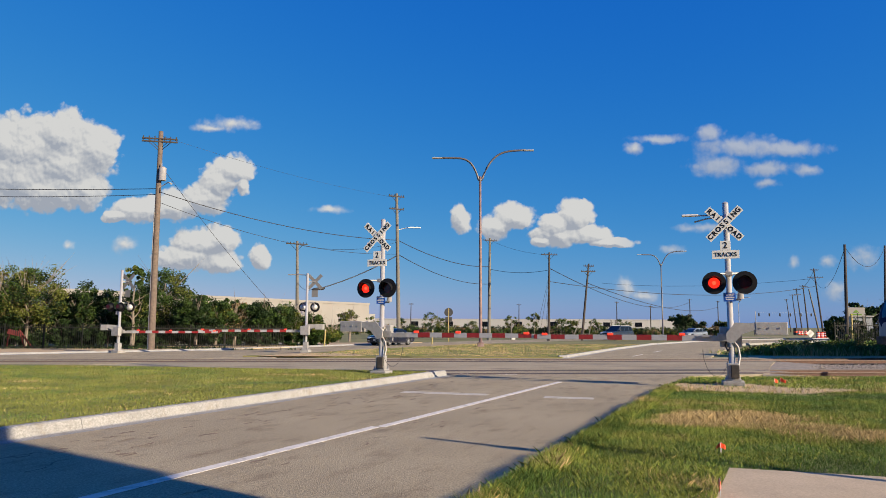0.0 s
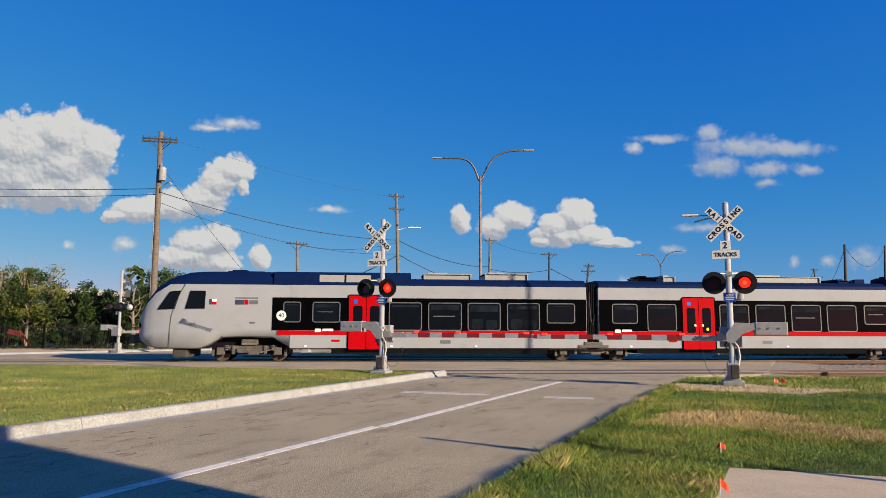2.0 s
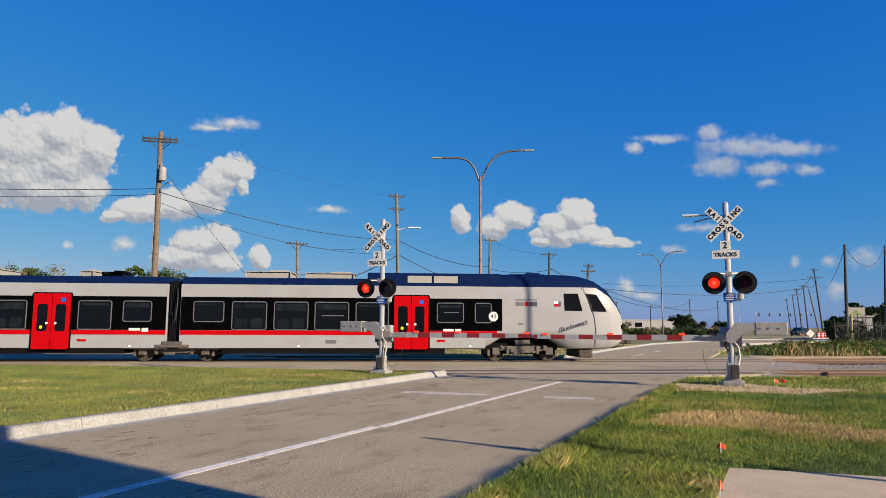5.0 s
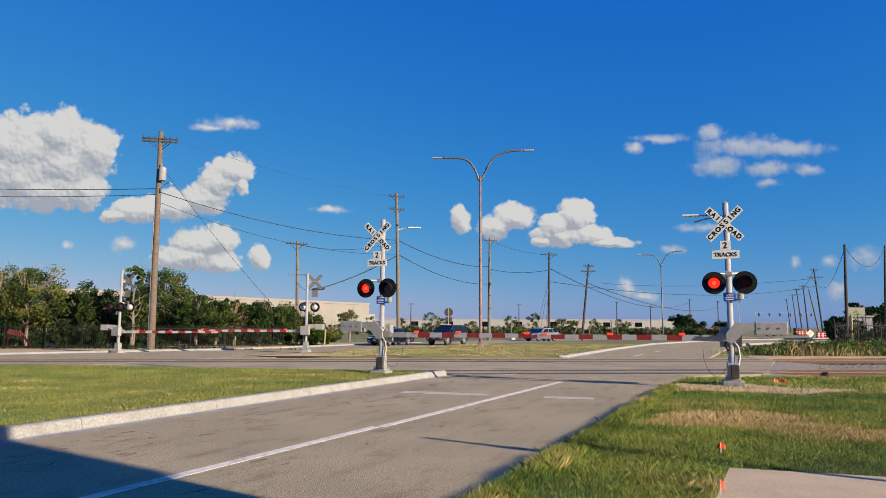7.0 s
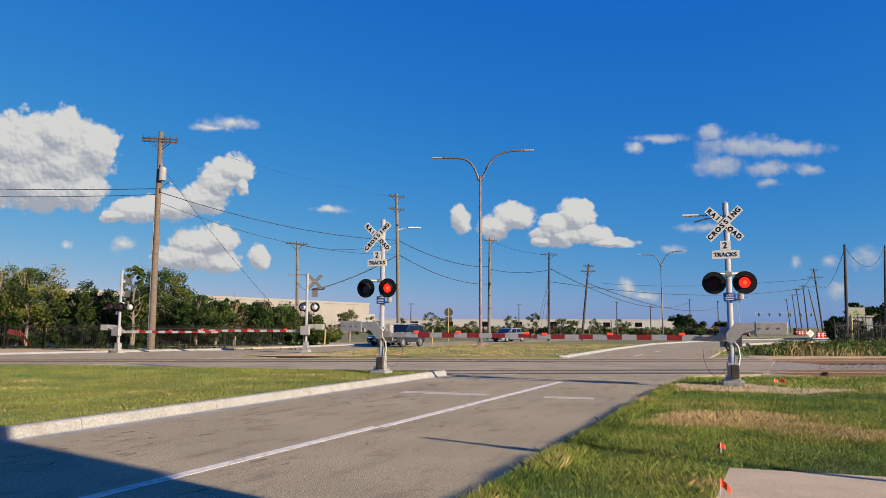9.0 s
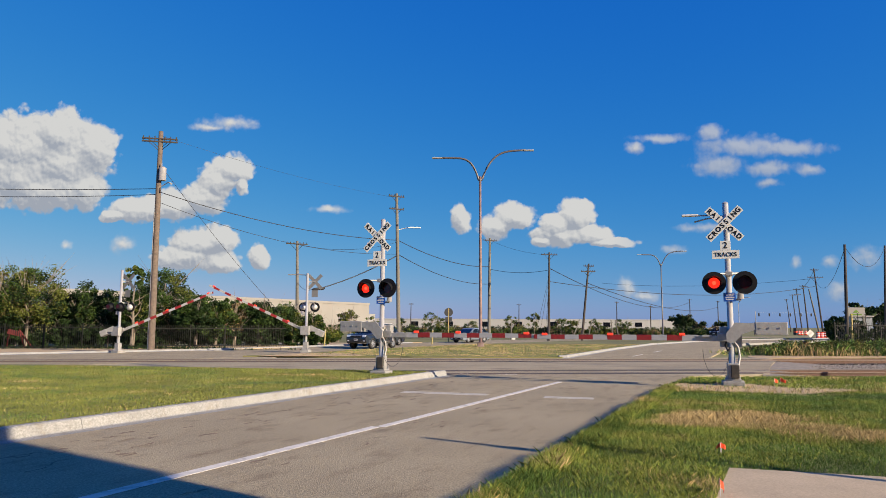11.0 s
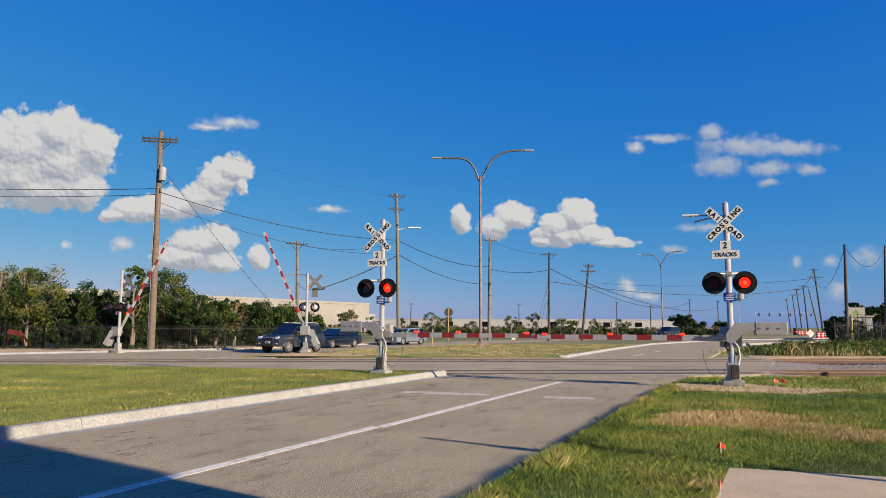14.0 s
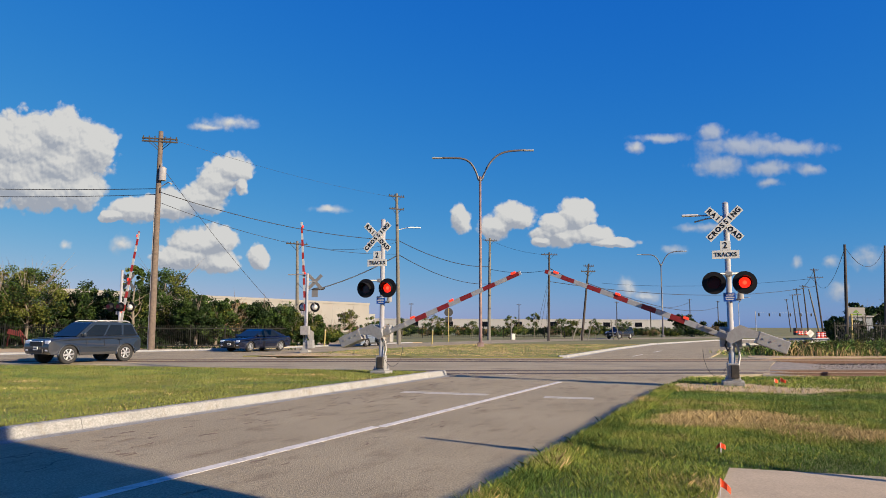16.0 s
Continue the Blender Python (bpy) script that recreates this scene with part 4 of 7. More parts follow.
marking(line((-7.0, -0.6), (-1.1, 11.35), 0.17), "solid white lane line, worn")
marking(line((-1.02, 11.35), (3.55, 20.6), 0.17), "solid white lane line, worn")
marking(line((-1.0, 17.3), (1.1, 16.65), 0.45), "worn white stop bar", mat=M_LINEW)
marking(line((2.4, 16.15), (3.5, 15.85), 0.42), "worn white stop bar", mat=M_LINEW)
marking(line((0.35, 24.0), (2.6, 23.8), 0.16), "faded white crossing line", 0.003)
marking(line((10.8, 38.6), (12.1, 41.2), 0.12), "white lane dash beyond the tracks")
marking(line((14.0, 45.0), (15.3, 47.6), 0.12), "white lane dash beyond the tracks")

# tyre-dark strips and rails of both tracks
for c_, zt in ((24.75, 0.012), (33.1, 0.03)):
    trk = tagged(new("railway_track"), "rusty steel railway track crossing the road", "track", kind="structure")
    ang = math.degrees(math.atan(TRACK_SLOPE))
    for off in (-0.75, 0.75):
        bm = bmesh.new()
        add_box(bm, 0, off, zt - 0.02, 300, 0.07, 0.04, bevel=0.008, mat=1)
        add_box(bm, 0, off, zt - 0.085, 300, 0.025, 0.1)
        add_box(bm, 0, off, zt - 0.14, 300, 0.14, 0.03)
        r_ = part("rail", bm, [M_RUST, M_STEELHEAD], trk, "rusty rail with a polished head")
        r_.matrix_basis = pose(20, track_y(20, c_), 0, 0, 0, ang)
    for off in (-0.98, -0.60, 0.60, 0.98):
        pad_end = 11.6 if c_ < 30 else 16.6
        r_ = part("crossing_pad", box(0, off, -0.045, pad_end + 33, 0.24 if abs(off) < 0.7 else 0.30, 0.1), M_RUBBER, trk, "dark rubber pad along the rail")
        r_.matrix_basis = pose((pad_end - 33) / 2, track_y((pad_end - 33) / 2, c_), 0, 0, 0, ang)
    tie_bm = box(0, 0, 0, 0.23, 2.6, 0.18, bevel=0.015)
    tie0 = part("tie", tie_bm, M_WOODD, trk, "dark timber tie")
    for k in range(46):
        o = tie0 if k == 0 else tie0.copy()
        if k:
            scene.collection.objects.link(o)
        x_ = 10.2 + 0.56 * k
        o.matrix_basis = pose(x_, track_y(x_, c_), zt - 0.25, 0, 0, ang + random.uniform(-1.5, 1.5))

tagged(slab("ballast_bed", [(9.2, 23.9), (60, 28.5), (149, 36.8), (149, 49.6), (60, 41.7), (9.4, 37.2)], -0.17, M_BALLAST, depth=0.05), "pale stony ballast bed under the tracks", "ballast", kind="structure")
tagged(slab("bare_soil", [(10.9, 23.2, -0.007), (13.9, 29.4, -0.007), (16.9, 29.9, -0.19), (14.2, 23.6, -0.19)], 0, M_BALLAST, depth=0.1), "worn dirt ramp between the crossing and the ballast", "soil", kind="structure")
tagged(slab("bare_soil", [(13.9, 29.4, -0.007), (16.7, 34.6, -0.007), (19.9, 34.9, -0.19), (16.9, 29.9, -0.19)], 0, M_BALLAST, depth=0.1), "worn dirt ramp between the crossing and the ballast", "soil", kind="structure")
tagged(slab("bare_soil", [(16.7, 34.6, -0.007), (17.2, 38.3, -0.007), (20.4, 38.6, -0.19), (19.9, 34.9, -0.19)], 0, M_BALLAST, depth=0.1), "worn dirt ramp between the crossing and the ballast", "soil", kind="structure")
rng = np.random.default_rng(5)


def stones(name, n, x0, x1, f0, f1, z, mat, label, smin=0.03, smax=0.075):
    v, f = [], []
    shape = np.array([(1, 0, 0), (-1, 0, 0), (0, 1, 0), (0, -1, 0), (0, 0, 1), (0, 0, -0.6)])
    tri = [(0, 2, 4), (2, 1, 4), (1, 3, 4), (3, 0, 4), (2, 0, 5), (1, 2, 5), (3, 1, 5), (0, 3, 5)]
    xs = x0 + (x1 - x0) * rng.random(n) ** 1.5
    us = rng.random(n)
    for i in range(n):
        s = smin + (smax - smin) * rng.random()
        y = f0 + (f1 - f0) * us[i] + TRACK_SLOPE * xs[i]
        a = rng.random() * 6.28
        q = shape * (s * (0.7 + 0.6 * rng.random(3)))
        q = np.column_stack((q[:, 0] * math.cos(a) - q[:, 1] * math.sin(a), q[:, 0] * math.sin(a) + q[:, 1] * math.cos(a), q[:, 2]))
        b = len(v)
        v.extend((q + (xs[i], y, z + s * 0.3)).tolist())
        f.extend([(b + i0, b + i1, b + i2) for i0, i1, i2 in tri])
    return tagged(raw_mesh(name, v, f, mat), label, "stones", kind="stuff")


stones("ballast_stones", 15000, 9.4, 40, 23.2, 36.2, -0.17, M_BALLAST, "loose pale ballast stones between the rails", 0.018, 0.042)
stones("gravel", 260, 6.2, 8.3, 16.6, 18.4, 0.1, M_SAND, "sandy gravel round the signal foundation", 0.012, 0.035)
tagged(slab("bare_soil", [(5.7, 17.8), (5.9, 16.6), (7.0, 15.7), (8.6, 15.6), (11.5, 16.6), (14.0, 18.0), (14.0, 19.0), (9.5, 18.95), (6.4, 18.9)], 0.106, M_SAND, depth=0.02), "bare sandy soil round the signal foundation", "soil", kind="structure")
tagged(slab("bare_soil", [(-24.6, 37.6), (-16.4, 44.9), along(OPP_L, OPP, 20), along(OPP_L, OPP, 42), (-16.0, 64.0), (-22.5, 50.5), (-40.0, 42.0), (-40.0, 36.9)], 0.05, M_SAND, depth=0.05), "sandy strip beside the fence", "soil", kind="structure")
tagged(slab("bare_soil", [(17.2, 38.2), (30, 39.6), (60, 42.4), (60, 47.0), (31, 44.6), (24, 42.0), (18.6, 41.4)], -0.045, M_SAND, depth=0.04), "dry tan soil between the tracks and the weeds", "soil", kind="structure")
tagged(slab("bare_soil", [(-9.8, 36.2), (-4.6, 36.25), (-4.2, 37.4), (-6.0, 40.6), along(OPP_R, OPP, 13.5)], 0.068, M_SAND, depth=0.02), "worn sandy corner of the median", "soil", kind="structure")


# ---- poles, lamps, wires ----
def utility_pole(base, top, mat, label, r=0.15, arms=((0.3, 2.4),), arm_turn=20, transformer=False, lamp=None):
    p = holder("utility_pole", pose(*base), label, "utility pole", "utility poles")
    t = Vector(top) - Vector(base)
    part("pole", tube([(0, 0, -0.2), t * 0.5, t], [r, r * 0.85, r * 0.65], 10), mat, p)
    for down, w in arms:
        z = t.z - down
        c = t * (z / t.z)
        arm = part("crossarm", box(0, 0, 0, w, 0.09, 0.1, bevel=0.01), M_WOODD, p, "dark timber crossarm")
        for e in (-1, 1):
            part("brace", tube([(e * w * 0.3, 0.02, -0.04), (e * 0.05, 0.05, -0.04 - w * 0.26)], 0.022, 5), M_WOODD, arm)
        arm.matrix_basis = pose(c.x, c.y - 0.12, z, 0, 0, arm_turn)
        for k in (-0.46, -0.3, -0.14, 0.14, 0.3, 0.46):
            part("insulator", tube([(k * w, 0, 0.05), (k * w, 0, 0.14), (k * w, 0, 0.18)], [0.025, 0.045, 0.02], 8), M_WOODD, arm)
    if transformer:
        z = t.z * 0.80
        c = t * 0.80
        bm = bmesh.new()
        add_tube(bm, [(c.x + 0.32, c.y - 0.2, z - 0.5), (c.x + 0.32, c.y - 0.2, z + 0.35), (c.x + 0.32, c.y - 0.2, z + 0.45)], [0.24, 0.24, 0.12], 14)
        add_tube(bm, [(c.x + 0.25, c.y - 0.25, z + 0.4), (c.x + 0.25, c.y - 0.25, z + 0.7)], 0.04, 6)
        part("transformer", bm, M_ALUD, p, "grey transformer can")
        part("street_light", tube([(c.x, c.y, z - 1.0), (c.x + 0.9, c.y - 0.6, z - 0.7), (c.x + 1.2, c.y - 0.8, z - 0.85)], [0.03, 0.03, 0.07], 8), M_ALUD, p)
        part("conduit", tube([(-0.18, -0.12, 0), (-0.16 + t.x * 0.6, -0.12, t.z * 0.62)], 0.035, 6), M_ALUD, p)
    if lamp:
        z, ln = lamp
        c = t * (z / t.z)
        part("lamp_arm", tube([(c.x, c.y, z - 0.2), (c.x + ln * 0.5, c.y - 0.2, z), (c.x + ln * 0.55, c.y - 0.2, z)], 0.035, 8), M_ALU, p)
        part("lamp_head", box(c.x + ln * 0.85, c.y - 0.2, z, ln * 0.62, 0.28, 0.1, bevel=0.03), M_WHITE, p, "white flat lamp head")
    return p


POLE_A = ((-19.32, 45.0, 0.0), (-19.41, 45.0, 14.9))
utility_pole(*POLE_A, M_WOOD, "tall weathered brown timber utility pole with a transformer", 0.23, ((0.55, 2.3), (0.75, 2.3)), 12, True)
utility_pole((-13.3, 62, 0), (-13.55, 62, 9.5), M_WOODG, "grey timber utility pole behind the gate", 0.17, ((0.3, 2.0),), 25)
utility_pole((-4.0, 62, 0), (-4.36, 62, 14.0), M_WOODG, "pale grey timber utility pole with a lamp arm", 0.2, ((0.3, 1.6), (1.5, 1.5)), 30, lamp=(10.75, 1.9))
utility_pole((5.8, 85, 0), (5.97, 85, 12.84), M_WOODG, "grey-green timber utility pole", 0.22, ((0.3, 2.2),), 30)
utility_pole((12.5, 80, 0), (12.72, 80, 10.5), M_WOODD, "dark timber utility pole", 0.16, ((0.3, 2.0),), 10)
utility_pole((16.4, 80, 0), (17.42, 80, 9.16), M_WOODD, "leaning dark timber utility pole", 0.15, ((0.3, 1.3), (0.95, 1.8)), 10)
utility_pole((33.4, 56, 0), (33.71, 56, 8.6), M_WOODD, "dark timber pole with a yellow guard", 0.15, ())
utility_pole((49.0, 75, 0), (49.65, 75, 10.85), M_WOODD, "dark timber utility pole beside the yard", 0.15, ())
utility_pole((67.5, 120, 0), (66.4, 120, 12.2), M_WOODD, "dark timber utility pole with two crossarms", 0.16, ((0.3, 1.6), (1.6, 3.0)), 5)
utility_pole((68.0, 122, 0), (66.4, 122, 8.6), M_WOODG, "leaning grey timber pole", 0.16, ())
utility_pole((80, 148, 0), (79.3, 148, 11.0), M_WOODD, "leaning dark utility pole", 0.16, ((0.3, 2.4),))
utility_pole((93, 175, 0), (92, 175, 11.8), M_WOODD, "far dark utility pole", 0.16, ((0.3, 2.4), (1.6, 2.4)))
utility_pole((110, 210, 0), (109, 210, 12.0), M_WOODD, "far dark utility pole", 0.17, ((0.3, 2.4),))
utility_pole((126, 245, 0), (125, 245, 12.0), M_WOODD, "far leaning utility pole", 0.18, ((0.3, 2.4),))
for px_, yy_, h_ in ((-9.5, 200, 8.5), (22.5, 200, 8.4), (51.5, 200, 9.2), (61.5, 200, 8.0), (73.2, 200, 10), (81.5, 200, 9.5), (84.5, 200, 9)):
    utility_pole((px_, yy_, 0), (px_ + 0.1, yy_, h_), M_WOODD, "far slim utility pole", 0.16, ((0.3, 1.5),))


M_LAMPARM = material("dark_grey_lamp_steel", (0.13, 0.12, 0.12), 0.5, metal=0.4, vary=0.2, scale=3)


def street_lamp(base, h, spread, label, mat, two=True):
    p = holder("street_lamp", pose(*base), label, "street lamp", "street lamps")
    part("pole", tube([(0, 0, 0), (0, 0, h * 0.5), (0, 0, h)], [0.135, 0.11, 0.09], 12), mat, p)
    part("base", box(0, 0, 0.1, 0.5, 0.5, 0.4, bevel=0.05), mat, p, "rust-stained pole base")
    for s in ((-1, 1) if two else (1,)):
        pts = []
        for k in range(17):
            a = (k / 16) ** 2
            x = s * spread * (1.0 if s > 0 else 0.87) * (0.04 + 0.96 * a)
            z = h + (1.55 + 0.55 * (s > 0)) * (1 - (1 - a) ** (4.0 if s > 0 else 6.0)) + (0.12 * a if s > 0 else 0)
            pts.append((x, 0, z - 0.25 * (1 - a) ** 8))
        pts = [(0, 0, h - 0.3)] + pts
        part("arm", tube(pts, [0.095] * 4 + [0.085] * (len(pts) - 4), 8), M_LAMPARM, p, "dark curved lamp arm")
        e = pts[-1]
        part("lamp_head", box(e[0] + s * 0.25, 0, e[2] - 0.02, 0.85, 0.3, 0.1, bevel=0.03), M_ALUD, p, "flat grey lamp head")
    return p


street_lamp((3.02, 54, 0.1), 13.75, 3.75, "tall rust-stained twin-arm street lamp on the median", M_CORTEN)
street_lamp((38.4, 118, 0.0), 12.8, 4.0, "far grey twin-arm street lamp", M_LAMPARM)
street_lamp((114, 260, 0.0), 11.0, 4.0, "far single-arm street lamp", M_ALUD, two=False)


def wire(p, q, sag, r, label="black overhead cable between poles"):
    p, q = Vector(p), Vector(q)
    pts = []
    for k in range(17):
        a = k / 16
        c = p.lerp(q, a)
        c.z -= sag * 4 * a * (1 - a)
        pts.append(c)
    return tagged(mesh_object("overhead_wire", tube(pts, r * 0.72, 5), M_CABLE), label, "cable", "overhead wires")


wire((-19.4, 45, 10.9), (-60, 48, 13.0), 0.6, 0.035)
wire((-19.4, 45, 10.5), (-60, 47, 12.5), 0.8, 0.03)
wire((-19.4, 45, 10.7), (-4.2, 62, 9.6), 0.7, 0.04)
wire((-19.4, 45, 10.0), (-4.2, 62, 8.3), 1.0, 0.025)
wire((-19.3, 45, 12.5), (-12.5, 52, 2.6), 0.3, 0.022, "slack guy wire from the pole")
wire((-4.2, 62, 9.6), (5.95, 85, 9.2), 0.7, 0.05)
wire((-4.2, 62, 8.3), (5.95, 85, 7.0), 0.8, 0.045)
wire((5.95, 85, 8.9), (12.7, 80, 8.4), 0.4, 0.035)
wire((5.95, 85, 12.6), (12.7, 80, 10.2), 0.4, 0.02)
wire((-13.5, 62, 9.2), (-4.3, 62, 9.4), 0.6, 0.02)
wire((-4.2, 62, 8.2), (-10.5, 58, 4.9), 0.25, 0.065)
tagged(mesh_object("cable_splice", tube([(-10.2, 58.2, 4.93), (-10.35, 58.1, 4.88), (-11.1, 57.9, 4.78), (-11.25, 57.8, 4.77)], [0.05, 0.13, 0.13, 0.04], 10), M_CABLE), "black cable splice case on the overhead line", "splice")
wire((-11.25, 57.8, 4.77), (-13.4, 62, 5.6), 0.3, 0.025)
wire((-19.4, 45, 14.6), (-4.3, 62, 13.6), 0.4, 0.012)
wire((12.7, 80, 8.6), (73.2, 200, 9.0), 3.0, 0.06)
wire((17.3, 80, 6.8), (81.5, 200, 7.6), 2.0, 0.06)
wire((12.7, 80, 7.0), (66.5, 120, 9.0), 1.6, 0.05)
wire((33.7, 56, 8.4), (49.6, 75, 10.6), 1.9, 0.03)
wire((33.7, 56, 8.3), (66.4, 120, 10.6), 2.6, 0.03)
for k in range(4):
    wire((12.6, 79.8, 7.6 - 0.3 * k), (11.0 + 0.55 * k, 79.6, 1.2 + 0.4 * (k % 2)), 0.12, 0.022, "loose cable hanging down from the pole")
wire((66.4, 120, 11.8), (92, 175, 11.6), 1.2, 0.05)
wire((66.4, 120, 10.4), (38, 160, 12), 1.0, 0.04)

# road signs and small street things
M_DULLY = material("dull_yellow_post", (0.34, 0.27, 0.09), 0.7, vary=0.1)
# darker grey than M_SIGNBACK, for the round sign and its plate
M_SIGNDARK = material("dark_grey_sign_back", (0.05, 0.052, 0.055), 0.7, vary=0.15, spec=0.2)
rs = holder("road_sign", pose(0.62, 72, 0), "grey back of a round road sign on a post", "sign")
part("post", tube([(0, 0, 0), (0, 0, 3.6)], 0.045, 8), M_DULLY, rs, "dull yellow post")
part("disc", tube([(0, -0.02, 3.15), (0, 0.02, 3.15)], 0.46, 24), M_SIGNDARK, rs, "round grey sign back")
part("plate", box(0, 0, 2.4, 0.7, 0.03, 0.5, bevel=0.01), M_SIGNDARK, rs)
for x_, y_ in ((-9.6, 55), (-1.0, 63)):
    mk = holder("marker_post", pose(x_, y_, 0), "slim pale yellow marker post", "post")
    part("post", tube([(0, 0, 0), (0.08, 0, 1.3)], 0.06, 8), M_DULLY, mk)
    part("cap", tube([(0.08, 0, 1.3), (0.08, 0, 1.36)], [0.062, 0.03], 8), M_SIGN, mk)


def pin_flag(x, y, z, h, tilt, size, droop):
    f = holder("pin_flag", pose(x, y, z, 0, 0, tilt), "small orange marking flag on a wire in the grass", "flag", "marking flags")
    part("wire", tube([(0, 0, 0), (0, 0, h)], 0.003, 5), M_ALU, f)
    bm = bmesh.new()
    g = [[bm.verts.new((size * i / 5, 0.10 * size * math.sin(i * 1.4), -0.75 * size * j / 3 * (1 - 0.25 * i / 5) - droop * size * (i / 5) ** 1.3)) for j in range(4)] for i in range(6)]
    for i in range(5):
        for j in range(3):
            bm.faces.new((g[i][j], g[i + 1][j], g[i + 1][j + 1], g[i][j + 1]))
    r = bmesh.ops.extrude_face_region(bm, geom=bm.faces[:])
    bmesh.ops.translate(bm, vec=(0, 0.002, 0), verts=[v for v in r["geom"] if isinstance(v, bmesh.types.BMVert)])
    cloth = part("flag", bm, M_ORANGE, f, "fluttering orange plastic flag")
    cloth.matrix_basis = pose(0, 0, h)
    return cloth


pin_flag(3.40, 8.44, 0.10, 0.15, 20, 0.085, 0.5)
pin_flag(3.42, 8.46, 0.10, 0.15, 165, 0.06, 0.9)
FLAG_B = pin_flag(2.56, 6.40, 0.10, 0.17, 0, 0.10, 0.95)
pin_flag(8.9, 18.3, 0.10, 0.2, 30, 0.14, 0.5)
pin_flag(9.15, 18.5, 0.10, 0.2, -40, 0.14, 0.5)
part_cable = mesh_object("gate_cable", tube([(7.45 - 0.36 * math.cos(a_), 18.52, 1.05 - 0.72 * math.sin(a_)) for a_ in (0, 0.35, 0.7, 1.05, 1.4, 1.75, 2.1, 2.45, 2.8, 3.14)], 0.007, 5), M_CABLE)
tagged(part_cable, "slack black cable hanging from the gate arm", "cable")
part_cable = mesh_object("gate_cable", tube([(-1.6 - 0.32 * math.cos(a_), 21.7, 1.0 - 0.62 * math.sin(a_)) for a_ in (0, 0.35, 0.7, 1.05, 1.4, 1.75, 2.1, 2.45, 2.8, 3.14)], 0.007, 5), M_CABLE)
tagged(part_cable, "slack black cable hanging from the gate arm", "cable")


# ---- fences, buildings ----
def picket_fence(p, q, h, label, step=0.13, post_step=2.4, mat=M_FENCE):
    p, q = Vector(p), Vector(q)
    L = (q - p).length
    ang = math.degrees(math.atan2(q.y - p.y, q.x - p.x))
    f = holder("fence", pose(p.x, p.y, 0, 0, 0, ang), label, "fence")
    post = None
    for k in range(int(L / post_step) + 1):
        if post is None:
            post = part("post", box(0, 0, h / 2, 0.07, 0.07, h + 0.06, bevel=0.008), mat, f)
            o = post
        else:
            o = post.copy()
            scene.collection.objects.link(o)
        o.matrix_basis = pose(k * post_step, 0, 0)
    for z in (0.22, h - 0.25):
        part("rail", box(L / 2, 0, z, L, 0.04, 0.045), mat, f)
    pk = None
    for k in range(int(L / step)):
        if pk is None:
            pk = part("picket", box(0, 0, h / 2, 0.022, 0.022, h - 0.05), mat, f)
            o = pk
        else:
            o = pk.copy()
            scene.collection.objects.link(o)
        o.matrix_basis = pose(k * step + 0.05, 0, 0)
    return f


picket_fence((-36.5, 44.0), (-20.6, 47.6), 1.75, "black steel picket fence in front of the hedge")
picket_fence((-20.3, 47.7), (-12.0, 52.0), 1.7, "black steel picket fence in front of the hedge")
picket_fence((-6.0, 100), (19.0, 100), 1.7, "far black picket fence beyond the road", 0.3, 3.0)
picket_fence((30.7, 53.0), (42.0, 54.6), 2.1, "dark yard fence beside the tracks", 0.16, 2.0)


def warehouse(m, L, depth, h, label, mat, openings=(), joints=9.0):
    b = holder("warehouse", m, label, "building")
    part("wall", box(L / 2, depth / 2, h / 2, L, depth, h), mat, b, "tilt-up concrete wall")
    part("roof", box(L / 2, depth / 2, h + 0.1, L + 0.1, depth + 0.1, 0.22), M_GREYROOF, b, "flat grey roof")
    part("parapet", box(L / 2, -0.06, h + 0.05, L + 0.2, 0.16, 0.55), mat, b)
    for k in range(1, int(L / joints)):
        part("panel_joint", box(k * joints, -0.01, h / 2, 0.06, 0.05, h - 0.3), M_GREYROOF, b)
    for x, z, w, hh in openings:
        part("opening", box(x, -0.03, z, w, 0.1, hh), M_GLASS, b, "dark opening")
    return b


warehouse(pose(-68.0, 117, 0, 0, 0, math.degrees(math.atan2(73, 47.2))), 87, 40, 7.75, "long cream warehouse behind the hedge", M_STUCCO)
ops = [(12 + 22 * k, 3.2, 5.0, 3.2) for k in range(16)]
warehouse(pose(-52, 430, 0, 0, 0, 0), 150, 60, 6.2, "far pale distribution warehouse", M_FARWALL, ops[:6], 20)
warehouse(pose(102, 470, 0, 0, 0, 0), 60, 50, 6.6, "far pale warehouse with a grey roof", M_FARWALL, ops[:2], 20)
warehouse(pose(-150, 330, 0, 0, 0, 20), 120, 50, 8.0, "far pale flat-roofed warehouse", M_FARWALL, (), 20)


def road_cracks():
    """Short ragged dirt-filled cracks that follow the wheel tracks of the near roadway."""
    rng = random.Random(77)
    side = Vector((ROAD.y, -ROAD.x))
    verts, faces = [], []
    for track, spread, count in ((1.25, 0.22, 70), (2.15, 0.3, 50), (4.6, 0.35, 26)):
        for _ in range(count):
            s, o = rng.uniform(-1.5, 12.5), track + rng.gauss(0, spread)
            n, w = rng.randint(3, 7), rng.uniform(0.010, 0.040)
            first = len(verts)
            for k in range(n + 1):
                c = Vector(along(KERB_P, ROAD, s)) + side * o
                h = w * (0.15 if k in (0, n) else rng.uniform(0.5, 1.4))
                verts += [(c.x - side.x * h, c.y - side.y * h, 0.0035), (c.x + side.x * h, c.y + side.y * h, 0.0035)]
                s += rng.uniform(0.03, 0.09)
                o += rng.gauss(0, 0.03)
            for k in range(n):
                i = first + 2 * k
                faces.append((i, i + 1, i + 3, i + 2))
    tagged(raw_mesh("road_cracks", verts, faces, M_CRACK), "thin brown dirt-filled cracks in the worn asphalt", "cracks", kind="stuff")


road_cracks()
